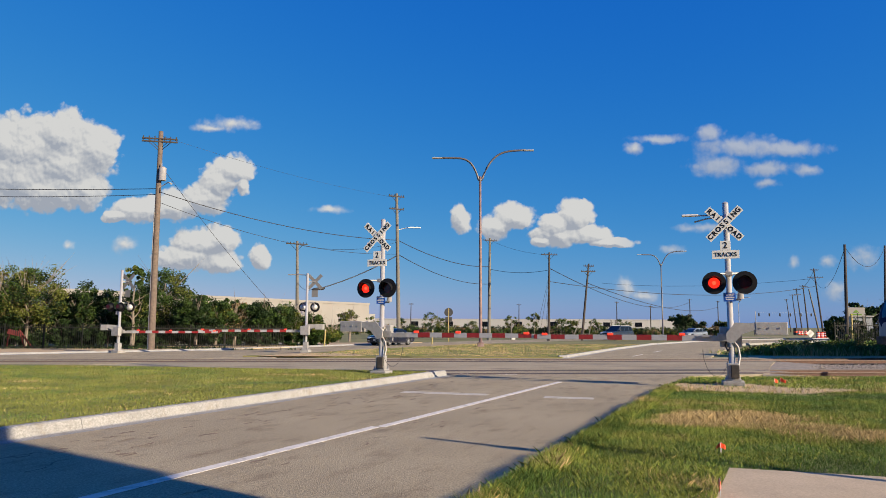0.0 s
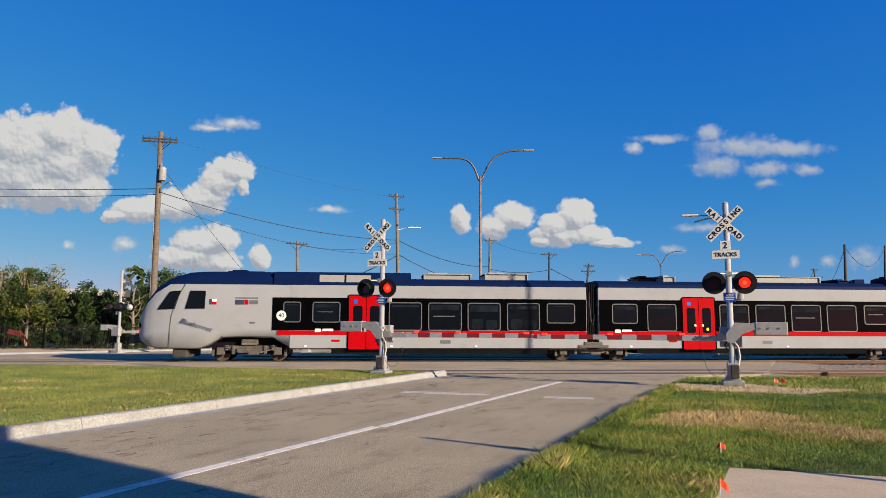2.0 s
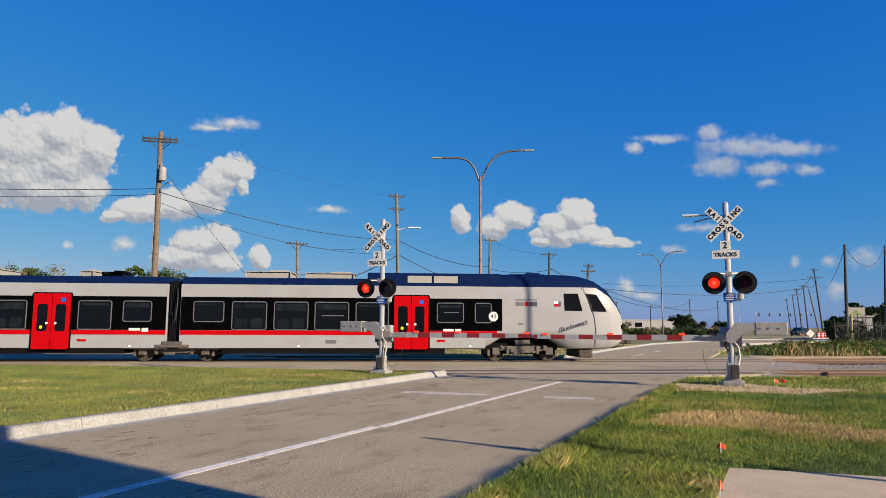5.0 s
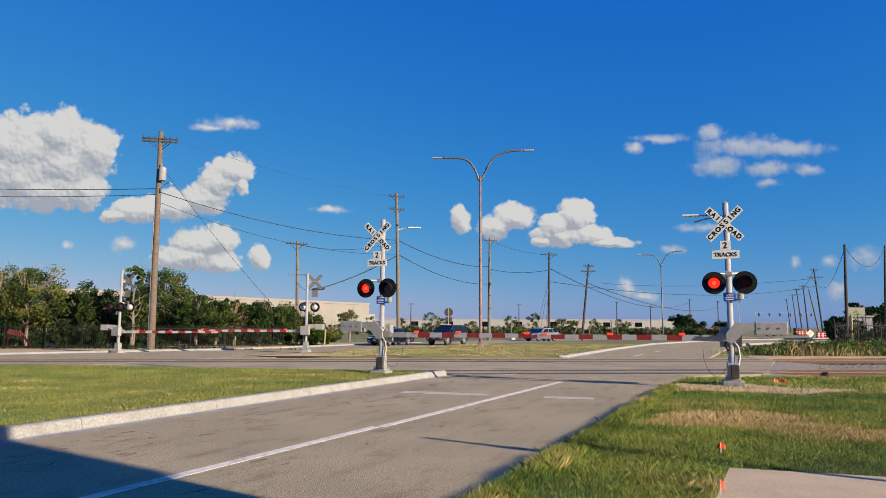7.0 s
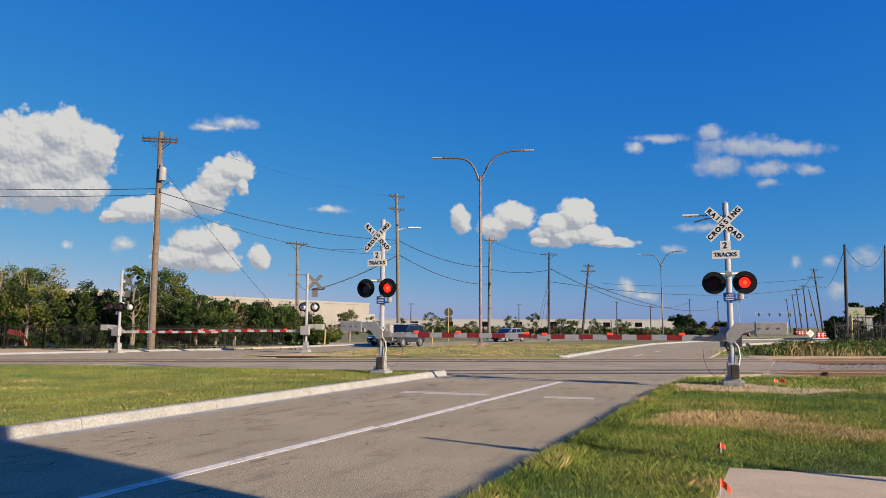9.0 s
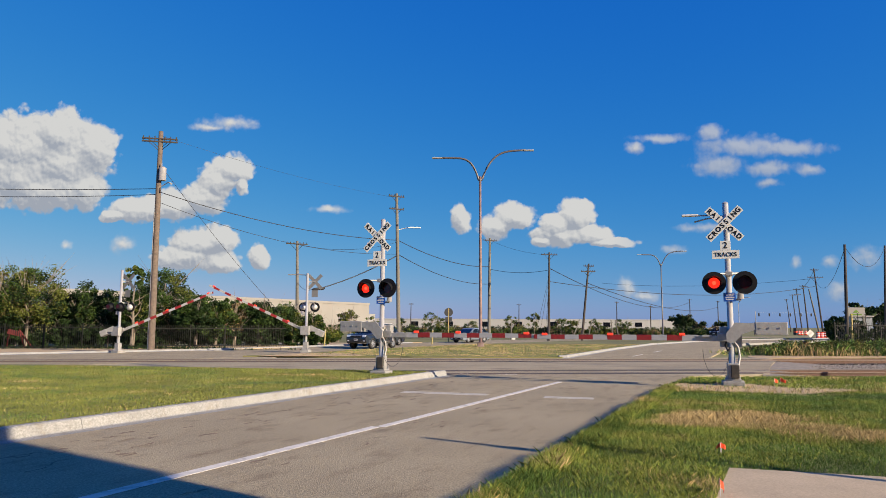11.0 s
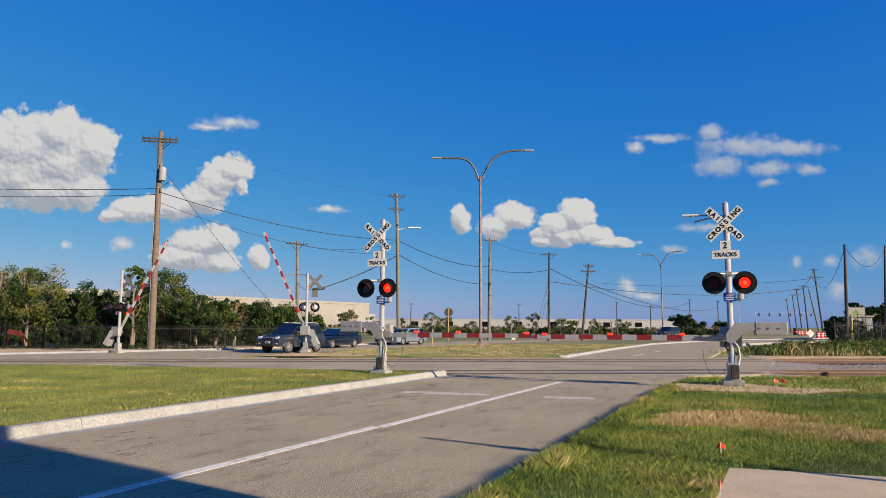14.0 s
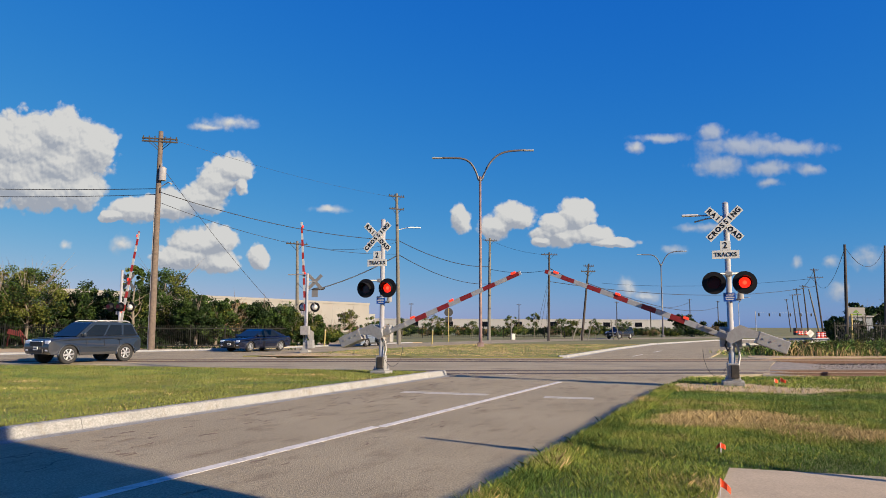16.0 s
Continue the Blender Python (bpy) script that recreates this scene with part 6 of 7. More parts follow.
def vehicle(name, label, paint, L, W, H, belt, clear, hood_z, cowl_x, roof_f, roof_r, rear_x, wheel_r, axle_f, axle_r, rack=False, tail_z=None, panes=((0.07, 0.40), (0.43, 0.70), (0.74, 0.95))):
    """A car along +x with its origin on the ground. The body side has real wheel arches; the cabin tapers to the roof."""
    car = holder(name, label=label, category="car")
    hl = L / 2
    tail_z = tail_z or belt
    ar = wheel_r + 0.06
    out = [(-hl + 0.05, clear + 0.12)]
    for cx in (axle_r, axle_f):
        for k in range(9):
            a = math.pi - math.pi * k / 8
            out.append((cx + ar * math.cos(a), max(clear, wheel_r + ar * math.sin(a) * 1.0 - 0.04) if 0 < k < 8 else clear))
    out += [(hl - 0.12, clear + 0.02), (hl - 0.02, clear + 0.16), (hl, clear + 0.34), (hl - 0.04, hood_z - 0.16), (hl - 0.16, hood_z - 0.05), (hl - 0.5, hood_z), (cowl_x, belt),
            (0, belt + 0.02), (rear_x, belt + 0.04), (-hl + 0.12, tail_z), (-hl, tail_z - 0.15), (-hl, clear + 0.3)]
    bm = bmesh.new()
    cols = []
    for fy, inset in ((-1.0, 0.05), (-0.96, 0.0), (-0.5, 0.0), (0.5, 0.0), (0.96, 0.0), (1.0, 0.05)):
        col = []
        for x, z in out:
            taper = 1.0 - 0.10 * max(0, (abs(x) - hl * 0.72) / (hl * 0.28)) ** 2
            zz = z - inset * (1.6 if z > belt - 0.12 else 0.0)
            bulge = 1.0 - 0.05 * (abs(zz - (belt * 0.62)) / belt) ** 1.5 if abs(fy) > 0.9 else 1.0
            col.append(bm.verts.new((x, fy * W / 2 * taper * bulge, zz)))
        cols.append(col)
    n = len(out)
    for a, b in zip(cols, cols[1:]):
        for i in range(n):
            f = bm.faces.new((a[i], a[(i + 1) % n], b[(i + 1) % n], b[i]))
            f.smooth = True
    bm.faces.new(cols[0])
    bm.faces.new(cols[-1][::-1])
    bmesh.ops.recalc_face_normals(bm, faces=bm.faces[:])
    part("body", bm, paint, car, "glossy painted body")
    part("underbody", box(0, 0, clear + 0.14, L * 0.86, W * 0.72, 0.26), M_TRIM, car)
    # cabin
    wb, wr = W / 2 * 0.955, W / 2 * 0.80
    base = [(cowl_x + 0.12, belt - 0.02), (rear_x, belt + 0.03)]
    top = [(roof_f, H), (roof_r, H - 0.04)]
    bm = bmesh.new()
    v = {}
    for s in (-1, 1):
        v[s] = [bm.verts.new((base[0][0], s * wb, base[0][1])), bm.verts.new((base[1][0], s * wb, base[1][1])), bm.verts.new((top[1][0], s * wr, top[1][1])),
                bm.verts.new(((top[0][0] + top[1][0]) / 2, s * wr, H + 0.02)), bm.verts.new((top[0][0], s * wr, top[0][1]))]
    bm.faces.new(v[-1])
    bm.faces.new(v[1][::-1])
    for i in range(5):
        j = (i + 1) % 5
        bm.faces.new((v[-1][i], v[1][i], v[1][j], v[-1][j]))
    bmesh.ops.recalc_face_normals(bm, faces=bm.faces[:])
    bmesh.ops.bevel(bm, geom=bm.edges[:], offset=0.05, segments=2, affect="EDGES")
    part("cabin", bm, paint, car)

    def plate(q, name, mat, lab=""):
        b = bmesh.new()
        q = [Vector(p) for p in q]
        nn = (q[1] - q[0]).cross(q[-1] - q[0]).normalized()
        a = [b.verts.new(p + nn * 0.014) for p in q]
        c = [b.verts.new(p - nn * 0.02) for p in q]
        b.faces.new(a)
        b.faces.new(c[::-1])
        for i in range(len(q)):
            b.faces.new((a[i], c[i], c[(i + 1) % len(q)], a[(i + 1) % len(q)]))
        bmesh.ops.recalc_face_normals(b, faces=b.faces[:])
        return part(name, b, mat, car, lab)

    def side(u, t, s):
        """A point on the cabin side: u from the cowl to the rear, t from the belt to the roof."""
        xb = base[0][0] + (base[1][0] - base[0][0]) * u
        xt = top[0][0] + (top[1][0] - top[0][0]) * u
        zb = base[0][1] + (base[1][1] - base[0][1]) * u
        return Vector((xb + (xt - xb) * t, s * (wb + (wr - wb) * t), zb + (H - 0.02 - zb) * t))

    for s in (-1, 1):
        for u0, u1 in panes:
            q = [side(u0, 0.08, s), side(u1, 0.08, s), side(u1, 0.84, s), side(u0 + 0.02, 0.84, s)]
            plate(q if s < 0 else q[::-1], "window", M_CARGLASS, "dark side window")
        part("mirror", box(cowl_x - 0.15, s * (W / 2 + 0.06), belt + 0.1, 0.14, 0.2, 0.15, bevel=0.04), paint, car)
        for xs in (0.62 * cowl_x - 0.0, -0.28, axle_r + 0.35):
            part("door_seam", box(xs, s * (W / 2 - 0.002), (belt + clear) / 2 + 0.08, 0.012, 0.012, belt - clear - 0.35), M_TRIM, car)
        for xs in (0.0, -0.95):
            part("door_handle", box(xs - 0.1, s * (W / 2 + 0.01), belt - 0.12, 0.2, 0.04, 0.035, bevel=0.01), paint, car)
        for cx in (axle_f, axle_r):
            part("wheel_arch", tube([(cx + (ar + 0.02) * math.cos(math.pi * k / 12), s * (W / 2 - 0.015), wheel_r - 0.04 + (ar + 0.02) * math.sin(math.pi * k / 12)) for k in range(13)], 0.035, 6), paint, car)
        part("side_moulding", box((axle_f + axle_r) / 2, s * (W / 2 - 0.005), clear + 0.3, abs(axle_f - axle_r) - 2 * ar - 0.12, 0.04, 0.07, bevel=0.012), paint, car)
        part("sill", box(0, s * (W / 2 - 0.05), clear + 0.03, abs(axle_f - axle_r) - 2 * ar - 0.05, 0.1, 0.12, bevel=0.02), M_TRIM, car)
        part("headlight", box(hl - 0.13, s * W * 0.36, hood_z - 0.17, 0.22, W * 0.17, 0.17, bevel=0.04), M_HEADLAMP, car, "clear headlamp")
        part("fog_light", box(hl - 0.06, s * W * 0.36, clear + 0.2, 0.1, 0.2, 0.1, bevel=0.03), M_HEADLAMP, car)
        part("tail_light", box(-hl + 0.05, s * W * 0.36, tail_z - 0.18, 0.14, 0.2, 0.16, bevel=0.03), M_TAIL, car, "red tail lamp")
        if rack:
            part("roof_rail", tube([(roof_f - 0.1, s * wr * 0.92, H + 0.02), (roof_f - 0.3, s * wr * 0.92, H + 0.07), (roof_r + 0.3, s * wr * 0.92, H + 0.06), (roof_r + 0.1, s * wr * 0.92, H)], 0.025, 8), M_ALU, car, "silver roof rail")
    e = 0.1
    fr = [Vector((base[0][0] - 0.02, -wb * (1 - e), base[0][1] + 0.03)), Vector((base[0][0] - 0.02, wb * (1 - e), base[0][1] + 0.03)), Vector((top[0][0] + 0.05, wr * (1 - e), H - 0.05)), Vector((top[0][0] + 0.05, -wr * (1 - e), H - 0.05))]
    plate(fr, "windscreen", M_CARGLASS, "dark windscreen")
    rr = [Vector((base[1][0], wb * 0.88, base[1][1] + 0.06)), Vector((base[1][0], -wb * 0.88, base[1][1] + 0.06)), Vector((top[1][0], -wr * 0.88, H - 0.12)), Vector((top[1][0], wr * 0.88, H - 0.12))]
    plate(rr, "rear_window", M_CARGLASS, "dark rear window")
    part("grille", box(hl - 0.03, 0, hood_z - 0.22, 0.1, W * 0.46, 0.2, bevel=0.03), M_TRIM, car, "dark grille")
    part("grille_bar", box(hl + 0.015, 0, hood_z - 0.13, 0.05, W * 0.48, 0.035, bevel=0.012), M_RIM, car, "chrome grille bar")
    part("hood_bulge", box(hl - 0.75, 0, hood_z - 0.005, 0.9, W * 0.5, 0.05, bevel=0.024), paint, car)
    part("lower_grille", box(hl - 0.02, 0, clear + 0.17, 0.1, W * 0.5, 0.16, bevel=0.03), M_TRIM, car)
    part("number_plate", box(hl + 0.03, 0, clear + 0.27, 0.02, 0.31, 0.15, bevel=0.005), M_SIGN, car, "pale number plate with a plain bar")
    part("plate_bar", box(hl + 0.042, 0, clear + 0.27, 0.004, 0.22, 0.06), M_SCRIPT, car)
    ws = [car_wheel(car, ax, s * (W / 2 - 0.13), wheel_r) for ax in (axle_f, axle_r) for s in (-1, 1)]
    return car, ws


suv, suv_w = vehicle("suv", "slate-blue sport utility car with silver roof rails on the road", M_SUV, 4.42, 1.88, 1.78, 1.15, 0.40, 1.09, 0.90, 0.20, -1.78, -2.06, 0.40, 1.34, -1.38, True)
sedan, sedan_w = vehicle("sedan", "dark navy four-door sedan on the road", M_NAVY, 4.8, 1.84, 1.44, 0.93, 0.22, 0.82, 1.0, 0.1, -0.75, -1.9, 0.335, 1.45, -1.37, False, 0.95, ((0.08, 0.38), (0.41, 0.68), (0.70, 0.80)))
cross, cross_w = vehicle("hatchback", "silver-blue low hatchback car on the road", M_SILVER, 4.5, 1.82, 1.48, 0.98, 0.25, 0.90, 1.05, 0.25, -1.35, -2.05, 0.345, 1.36, -1.28, False)
dark, dark_w = vehicle("suv", "black sport utility car far along the road", M_DARKCAR, 4.7, 1.88, 1.70, 1.10, 0.32, 1.05, 1.15, 0.42, -2.05, -2.25, 0.37, 1.42, -1.35, True)
white_car, _w = vehicle("sedan", "white sedan on the distant cross street", M_WHITECAR, 4.8, 1.84, 1.45, 0.95, 0.22, 0.83, 1.05, 0.25, -1.05, -1.75, 0.335, 1.45, -1.37, False, 0.98)
white_car.matrix_basis = pose(pxx(1253, 176), 176, 0, 0, 0, 12)

SIDE = Vector((OPP.y, -OPP.x))


def lane(offset):
    """The oncoming lane as points from the crossing outwards; offset to the far side."""
    p = SUV_P - SIDE * (0.80 + offset)
    pts = [p - OPP * 60, p + OPP * 34]
    bend = [(5.4, 68.5), (12.6, 75.5), (23.5, 84.5), (38.0, 96.0), (62.0, 111.0), (115.0, 139.0), (180.0, 166.0)]
    for x, y in bend:
        pts.append(Vector((x, y)) + Vector((-0.55, 0.83)) * offset)
    return pts


def lane_at(pts, s):
    """Place and heading at s metres along a lane, measured from 60 m short of its reference point."""
    for a, b in zip(pts, pts[1:]):
        ln = (b - a).length
        if s <= ln:
            return a.lerp(b, s / ln), (b - a).normalized()
        s -= ln
    return pts[-1], (pts[-1] - pts[-2]).normalized()


def drive(car, wheels, r, lane_pts, rows):
    """Drives a car along its lane; rows are seconds and metres of lane, falling as it nears. The wheels roll with it."""
    ts = np.array([q[0] for q in rows])
    ss = np.array([q[1] for q in rows])

    def s_at(t):
        i = int(np.clip(np.searchsorted(ts, t) - 1, 0, len(ts) - 2))
        h = ts[i + 1] - ts[i]
        d = np.diff(ss) / np.diff(ts)

        def slope(k):
            if k == 0 or k == len(ts) - 1:
                return d[0] if k == 0 else d[-1]
            return 0.0 if d[k - 1] * d[k] <= 0 else 2 * d[k - 1] * d[k] / (d[k - 1] + d[k])

        u = (t - ts[i]) / h
        return ((2 * u ** 3 - 3 * u ** 2 + 1) * ss[i] + (u ** 3 - 2 * u ** 2 + u) * h * slope(i) + (-2 * u ** 3 + 3 * u ** 2) * ss[i + 1] + (u ** 3 - u ** 2) * h * slope(i + 1))

    body = []
    for k in range(0, 65):
        t = k * 0.25
        p, d = lane_at(lane_pts, s_at(t))
        p2, d2 = lane_at(lane_pts, s_at(t) + 3.0)
        h = (d + d2)
        body.append((t, pose(p.x, p.y, 0.004, 0, 0, math.degrees(math.atan2(-h.y, -h.x)))))
    walk(car, body)
    s0 = s_at(0.0)
    turns = [(0.0, 0.0)]
    for k in range(1, 481):
        ang = math.degrees((s0 - s_at(k / 30)) / r)
        if ang - turns[-1][1] > 48 or k == 480:
            turns.append((k / 30, ang))
    for w in wheels:
        at = w.matrix_basis.translation.copy()
        walk(w, [(t, pose(at.x, at.y, at.z, 0, a, 0)) for t, a in turns])


# ---- sky backdrop with clouds ----
def cloud_material():
    m = bpy.data.materials.new("cumulus_clouds")
    m.use_nodes = True
    n, l = m.node_tree.nodes, m.node_tree.links
    n.remove(n["Principled BSDF"])
    tc = n.new("ShaderNodeTexCoord")
    p = n.new("ShaderNodeVectorMath")
    p.operation = "SCALE"
    p.inputs["Scale"].default_value = 11.90 / 4200      # one unit: a hundredth of the lens's focal length times 8.4
    l.new(tc.outputs["Object"], p.inputs[0])
    def op(kind, *args):
        """A math node; arguments are sockets or numbers."""
        m_ = n.new("ShaderNodeMath")
        m_.operation = kind
        for i, q in enumerate(args):
            if isinstance(q, (int, float)):
                m_.inputs[i].default_value = q
            else:
                l.new(q, m_.inputs[i])
        return m_.outputs[0]

    def field(vec):
        """Density of the clouds at a place: rounded puffs, broken up by billows at two sizes and by fine noise."""
        groups = []
        groups.append((((105, 238, 62, 44), (45, 262, 75, 60), (165, 262, 46, 46), (120, 290, 74, 60), (30, 310, 90, 56), (150, 335, 38, 34), (90, 335, 95, 36), (5, 250, 40, 44)), 1.5))
        groups.append((((412, 302, 36, 26), (388, 322, 36, 30), (360, 352, 46, 30), (310, 365, 60, 26), (250, 372, 56, 22), (205, 382, 26, 10), (430, 330, 14, 16)), 1.5))
        groups.append((((356, 430, 50, 30), (392, 424, 32, 26), (330, 456, 60, 24), (390, 462, 40, 20), (461, 455, 19, 22)), 1.5))
        groups.append((((218, 432, 20, 13), (410, 219, 40, 11), (375, 227, 34, 6), (120, 433, 10, 6), (585, 371, 28, 6)), 0.26))
        groups.append((((815, 388, 17, 28), (910, 384, 38, 24), (878, 402, 30, 20), (1018, 380, 34, 28), (985, 398, 30, 24), (1000, 418, 56, 20), (1040, 415, 40, 18), (1085, 430, 44, 9), (960, 428, 20, 10)), 1.5))
        groups.append((((1310, 262, 76, 18), (1255, 236, 26, 13), (1170, 247, 46, 9), (1120, 263, 14, 11), (1275, 292, 44, 20), (1395, 264, 60, 14), (1360, 298, 46, 12), (1430, 303, 22, 9), (1355, 325, 20, 9)), 0.40))
        groups.append((((1110, 512, 16, 18), (1140, 525, 26, 8), (1240, 405, 44, 7), (1405, 466, 9, 11), (1465, 463, 16, 10), (1530, 456, 30, 18), (1480, 515, 18, 14), (1190, 441, 20, 6)), 0.28))
        warp = n.new("ShaderNodeTexNoise")
        warp.inputs["Scale"].default_value, warp.inputs["Detail"].default_value = 3.2, 3.0
        l.new(vec, warp.inputs["Vector"])
        wv = n.new("ShaderNodeVectorMath")
        wv.operation = "MULTIPLY_ADD"
        wv.inputs[1].default_value = (0.16, 0.16, 0.0)
        l.new(warp.outputs["Color"], wv.inputs[0])
        sub_ = n.new("ShaderNodeVectorMath")
        sub_.operation = "SUBTRACT"
        sub_.inputs[1].default_value = (0.08, 0.08, 0.0)
        l.new(vec, sub_.inputs[0])
        l.new(sub_.outputs[0], wv.inputs[2])
        total = thick = None
        for rows, amount in groups:
            for cx, cy, rx, ry in rows:
                d = n.new("ShaderNodeVectorMath")
                d.operation = "SUBTRACT"
                l.new(wv.outputs[0], d.inputs[0])
                d.inputs[1].default_value = ((cx - 784) / 100, (441 - cy) / 100, 0)
                q = n.new("ShaderNodeVectorMath")
                q.operation = "MULTIPLY"
                l.new(d.outputs[0], q.inputs[0])
                q.inputs[1].default_value = (100 / (rx * 1.12), 100 / (ry * 1.12), 0)
                ln = n.new("ShaderNodeVectorMath")
                ln.operation = "LENGTH"
                l.new(q.outputs[0], ln.inputs[0])
                h = op("MULTIPLY_ADD", ln.outputs["Value"], -amount, amount)
                total = h if total is None else op("SMOOTH_MAX", total, h, 0.10)
                if amount > 1:
                    thick = h if thick is None else op("MAXIMUM", thick, h)
        rough = op("MINIMUM", op("MAXIMUM", op("ADD", thick, 1.0), 0.35), 1.0)
        out = total
        for scale, amp in ((3.6, 0.62), (8.5, 0.36), (20.0, 0.12)):
            vo = n.new("ShaderNodeTexVoronoi")
            vo.feature = "SMOOTH_F1"
            vo.inputs["Scale"].default_value, vo.inputs["Smoothness"].default_value = scale, 0.35
            l.new(wv.outputs[0], vo.inputs["Vector"])
            out = op("ADD", out, op("MULTIPLY", rough, op("MULTIPLY_ADD", vo.outputs["Distance"], -amp, amp * 0.5)))
        fb = n.new("ShaderNodeTexNoise")
        fb.inputs["Scale"].default_value, fb.inputs["Detail"].default_value, fb.inputs["Roughness"].default_value = 6.0, 8.0, 0.60
        l.new(vec, fb.inputs["Vector"])
        return op("ADD", out, op("MULTIPLY", rough, op("MULTIPLY_ADD", fb.outputs["Fac"], 0.5, -0.25))), total

    here, core = field(p.outputs[0])
    off = n.new("ShaderNodeVectorMath")
    off.operation = "ADD"
    off.inputs[1].default_value = (0.03, 0.045, 0.0)
    l.new(p.outputs[0], off.inputs[0])
    there, core2 = field(off.outputs[0])
    far = n.new("ShaderNodeVectorMath")
    far.operation = "ADD"
    far.inputs[1].default_value = (0.10, 0.26, 0.0)
    l.new(p.outputs[0], far.inputs[0])
    core_up = field(far.outputs[0])[1]
    al = n.new("ShaderNodeMapRange")
    al.interpolation_type = "SMOOTHSTEP"
    al.inputs["From Min"].default_value, al.inputs["From Max"].default_value = -0.10, 0.32
    l.new(here, al.inputs["Value"])
    shade = op("MULTIPLY_ADD", op("SUBTRACT", here, there), 1.7, 0.54)
    shade = op("ADD", shade, op("MULTIPLY", op("SUBTRACT", core, core_up), 0.62))
    sep = n.new("ShaderNodeSeparateXYZ")
    l.new(p.outputs[0], sep.inputs[0])
    thin = op("MULTIPLY", op("MULTIPLY_ADD", op("MINIMUM", op("MAXIMUM", op("SUBTRACT", sep.outputs["X"], 3.0), 0.0), 1.0), -0.3, 1.0), 1.0)
    fac = op("MULTIPLY", op("MINIMUM", op("MAXIMUM", shade, 0.0), 1.0), thin)
    col = n.new("ShaderNodeMix")
    col.data_type = "RGBA"
    l.new(fac, col.inputs["Factor"])
    col.inputs["A"].default_value = (0.52, 0.57, 0.66, 1)
    col.inputs["B"].default_value = (0.97, 0.97, 0.95, 1)
    em = n.new("ShaderNodeEmission")
    em.inputs["Strength"].default_value = 0.37
    l.new(col.outputs["Result"], em.inputs["Color"])
    tr = n.new("ShaderNodeBsdfTransparent")
    mix = n.new("ShaderNodeMixShader")
    l.new(op("MULTIPLY", al.outputs[0], thin), mix.inputs["Fac"])
    l.new(tr.outputs[0], mix.inputs[1])
    l.new(em.outputs[0], mix.inputs[2])
    l.new(mix.outputs[0], n["Material Output"].inputs["Surface"])
    return m


clouds = tagged(raw_mesh("cloud_backdrop", [(-3400, -420, 0), (3400, -420, 0), (3400, 2000, 0), (-3400, 2000, 0)], [(0, 1, 2, 3)], cloud_material()),
                "distant white cumulus clouds low in the blue sky", "clouds", kind="structure")
clouds.visible_shadow = False


def cloud_pose(d):
    return pose(0, 0, 1.65, 90 + 6.57, 0, 0) @ pose(0, 0, -d, 0, 0, 0.2)


# ---- near side, out of view: the block and posts whose shade falls into the view ----
SDIR = Vector((math.sin(radians(SUN_AZ)), math.cos(radians(SUN_AZ))))
corner = Vector((-1.72, 6.73)) + SDIR * 8.0
blk = holder("building", pose(corner.x, corner.y, 0, 0, 0, math.degrees(math.atan2(SDIR.y, SDIR.x))), "plain cream building beside the sidewalk", "building")
part("wall", box(5, -8.0, 3.6, 10, 16, 7.2), M_STUCCO, blk)
part("roof", box(5, -8.0, 7.26, 10.3, 16.3, 0.2), M_GREYROOF, blk)
pp = Vector((1.35, 9.2)) + SDIR * 6.5
post = holder("sign_post", pose(pp.x, pp.y, 0.08), "grey steel sign post beside the sidewalk", "sign")
part("post", tube([(0, 0, 0), (0, 0, 3.0)], 0.05, 8), M_ALU, post)
part("plate", box(0, 0, 2.3, 0.3, 0.03, 0.45, bevel=0.01), M_SIGN, post)
pp = Vector((4.1, 32.0)) + SDIR * 20
utility_pole((pp.x, pp.y, -0.1), (pp.x, pp.y, 13.4), M_WOOD, "timber utility pole beside the tracks", 0.10, ())

# ---- small things at the yard, the works and behind the fence ----
yard = holder("yard_sign", pose(pxx(1512, 60), 60, 0), "cream yard sign board with a plain green emblem", "sign")
part("board", box(0, 0, 3.05, 1.6, 0.1, 0.8, bevel=0.02), M_STUCCO, yard)
for sx in (-0.7, 0.7):
    part("post", box(sx, 0.08, 1.4, 0.12, 0.12, 2.9), M_WOODG, yard)
bm = bmesh.new()
tv = [bm.verts.new((x, -0.056, z)) for x, z in ((-0.3, 2.98), (0.3, 2.98), (0.0, 3.28))]
bm.faces.new(tv)
r = bmesh.ops.extrude_face_region(bm, geom=bm.faces[:])
bmesh.ops.translate(bm, vec=(0, -0.006, 0), verts=[v for v in r["geom"] if isinstance(v, bmesh.types.BMVert)])
part("emblem", bm, M_GRASSD, yard, "plain green triangle")
part("text_bar", box(0, -0.055, 2.82, 1.0, 0.01, 0.12), M_GRASSD, yard)
guard = holder("pole_guard", pose(33.55, 55.6, 0), "yellow plastic guy-wire guard beside the pole", "guard")
part("guard", tube([(0, 0, 0), (0.1, 0, 2.7)], 0.075, 8), M_DULLY, guard)
part("cap", tube([(0.1, 0, 2.7), (0.102, 0, 2.76)], [0.072, 0.04], 8), M_YELLOW, guard)
hut = holder("equipment_hut", pose(pxx(1516, 74), 74, 0, 0, 0, -12), "small blue-grey equipment hut behind the yard fence", "hut")
part("wall", box(0, 0, 1.4, 2.0, 2.0, 2.8), M_GREYROOF, hut)
part("roof", box(0, 0, 2.88, 2.3, 2.3, 0.16, bevel=0.03), M_ALUD, hut)
part("door", box(-0.4, -1.01, 1.05, 0.8, 0.05, 2.05), M_UNDER, hut)
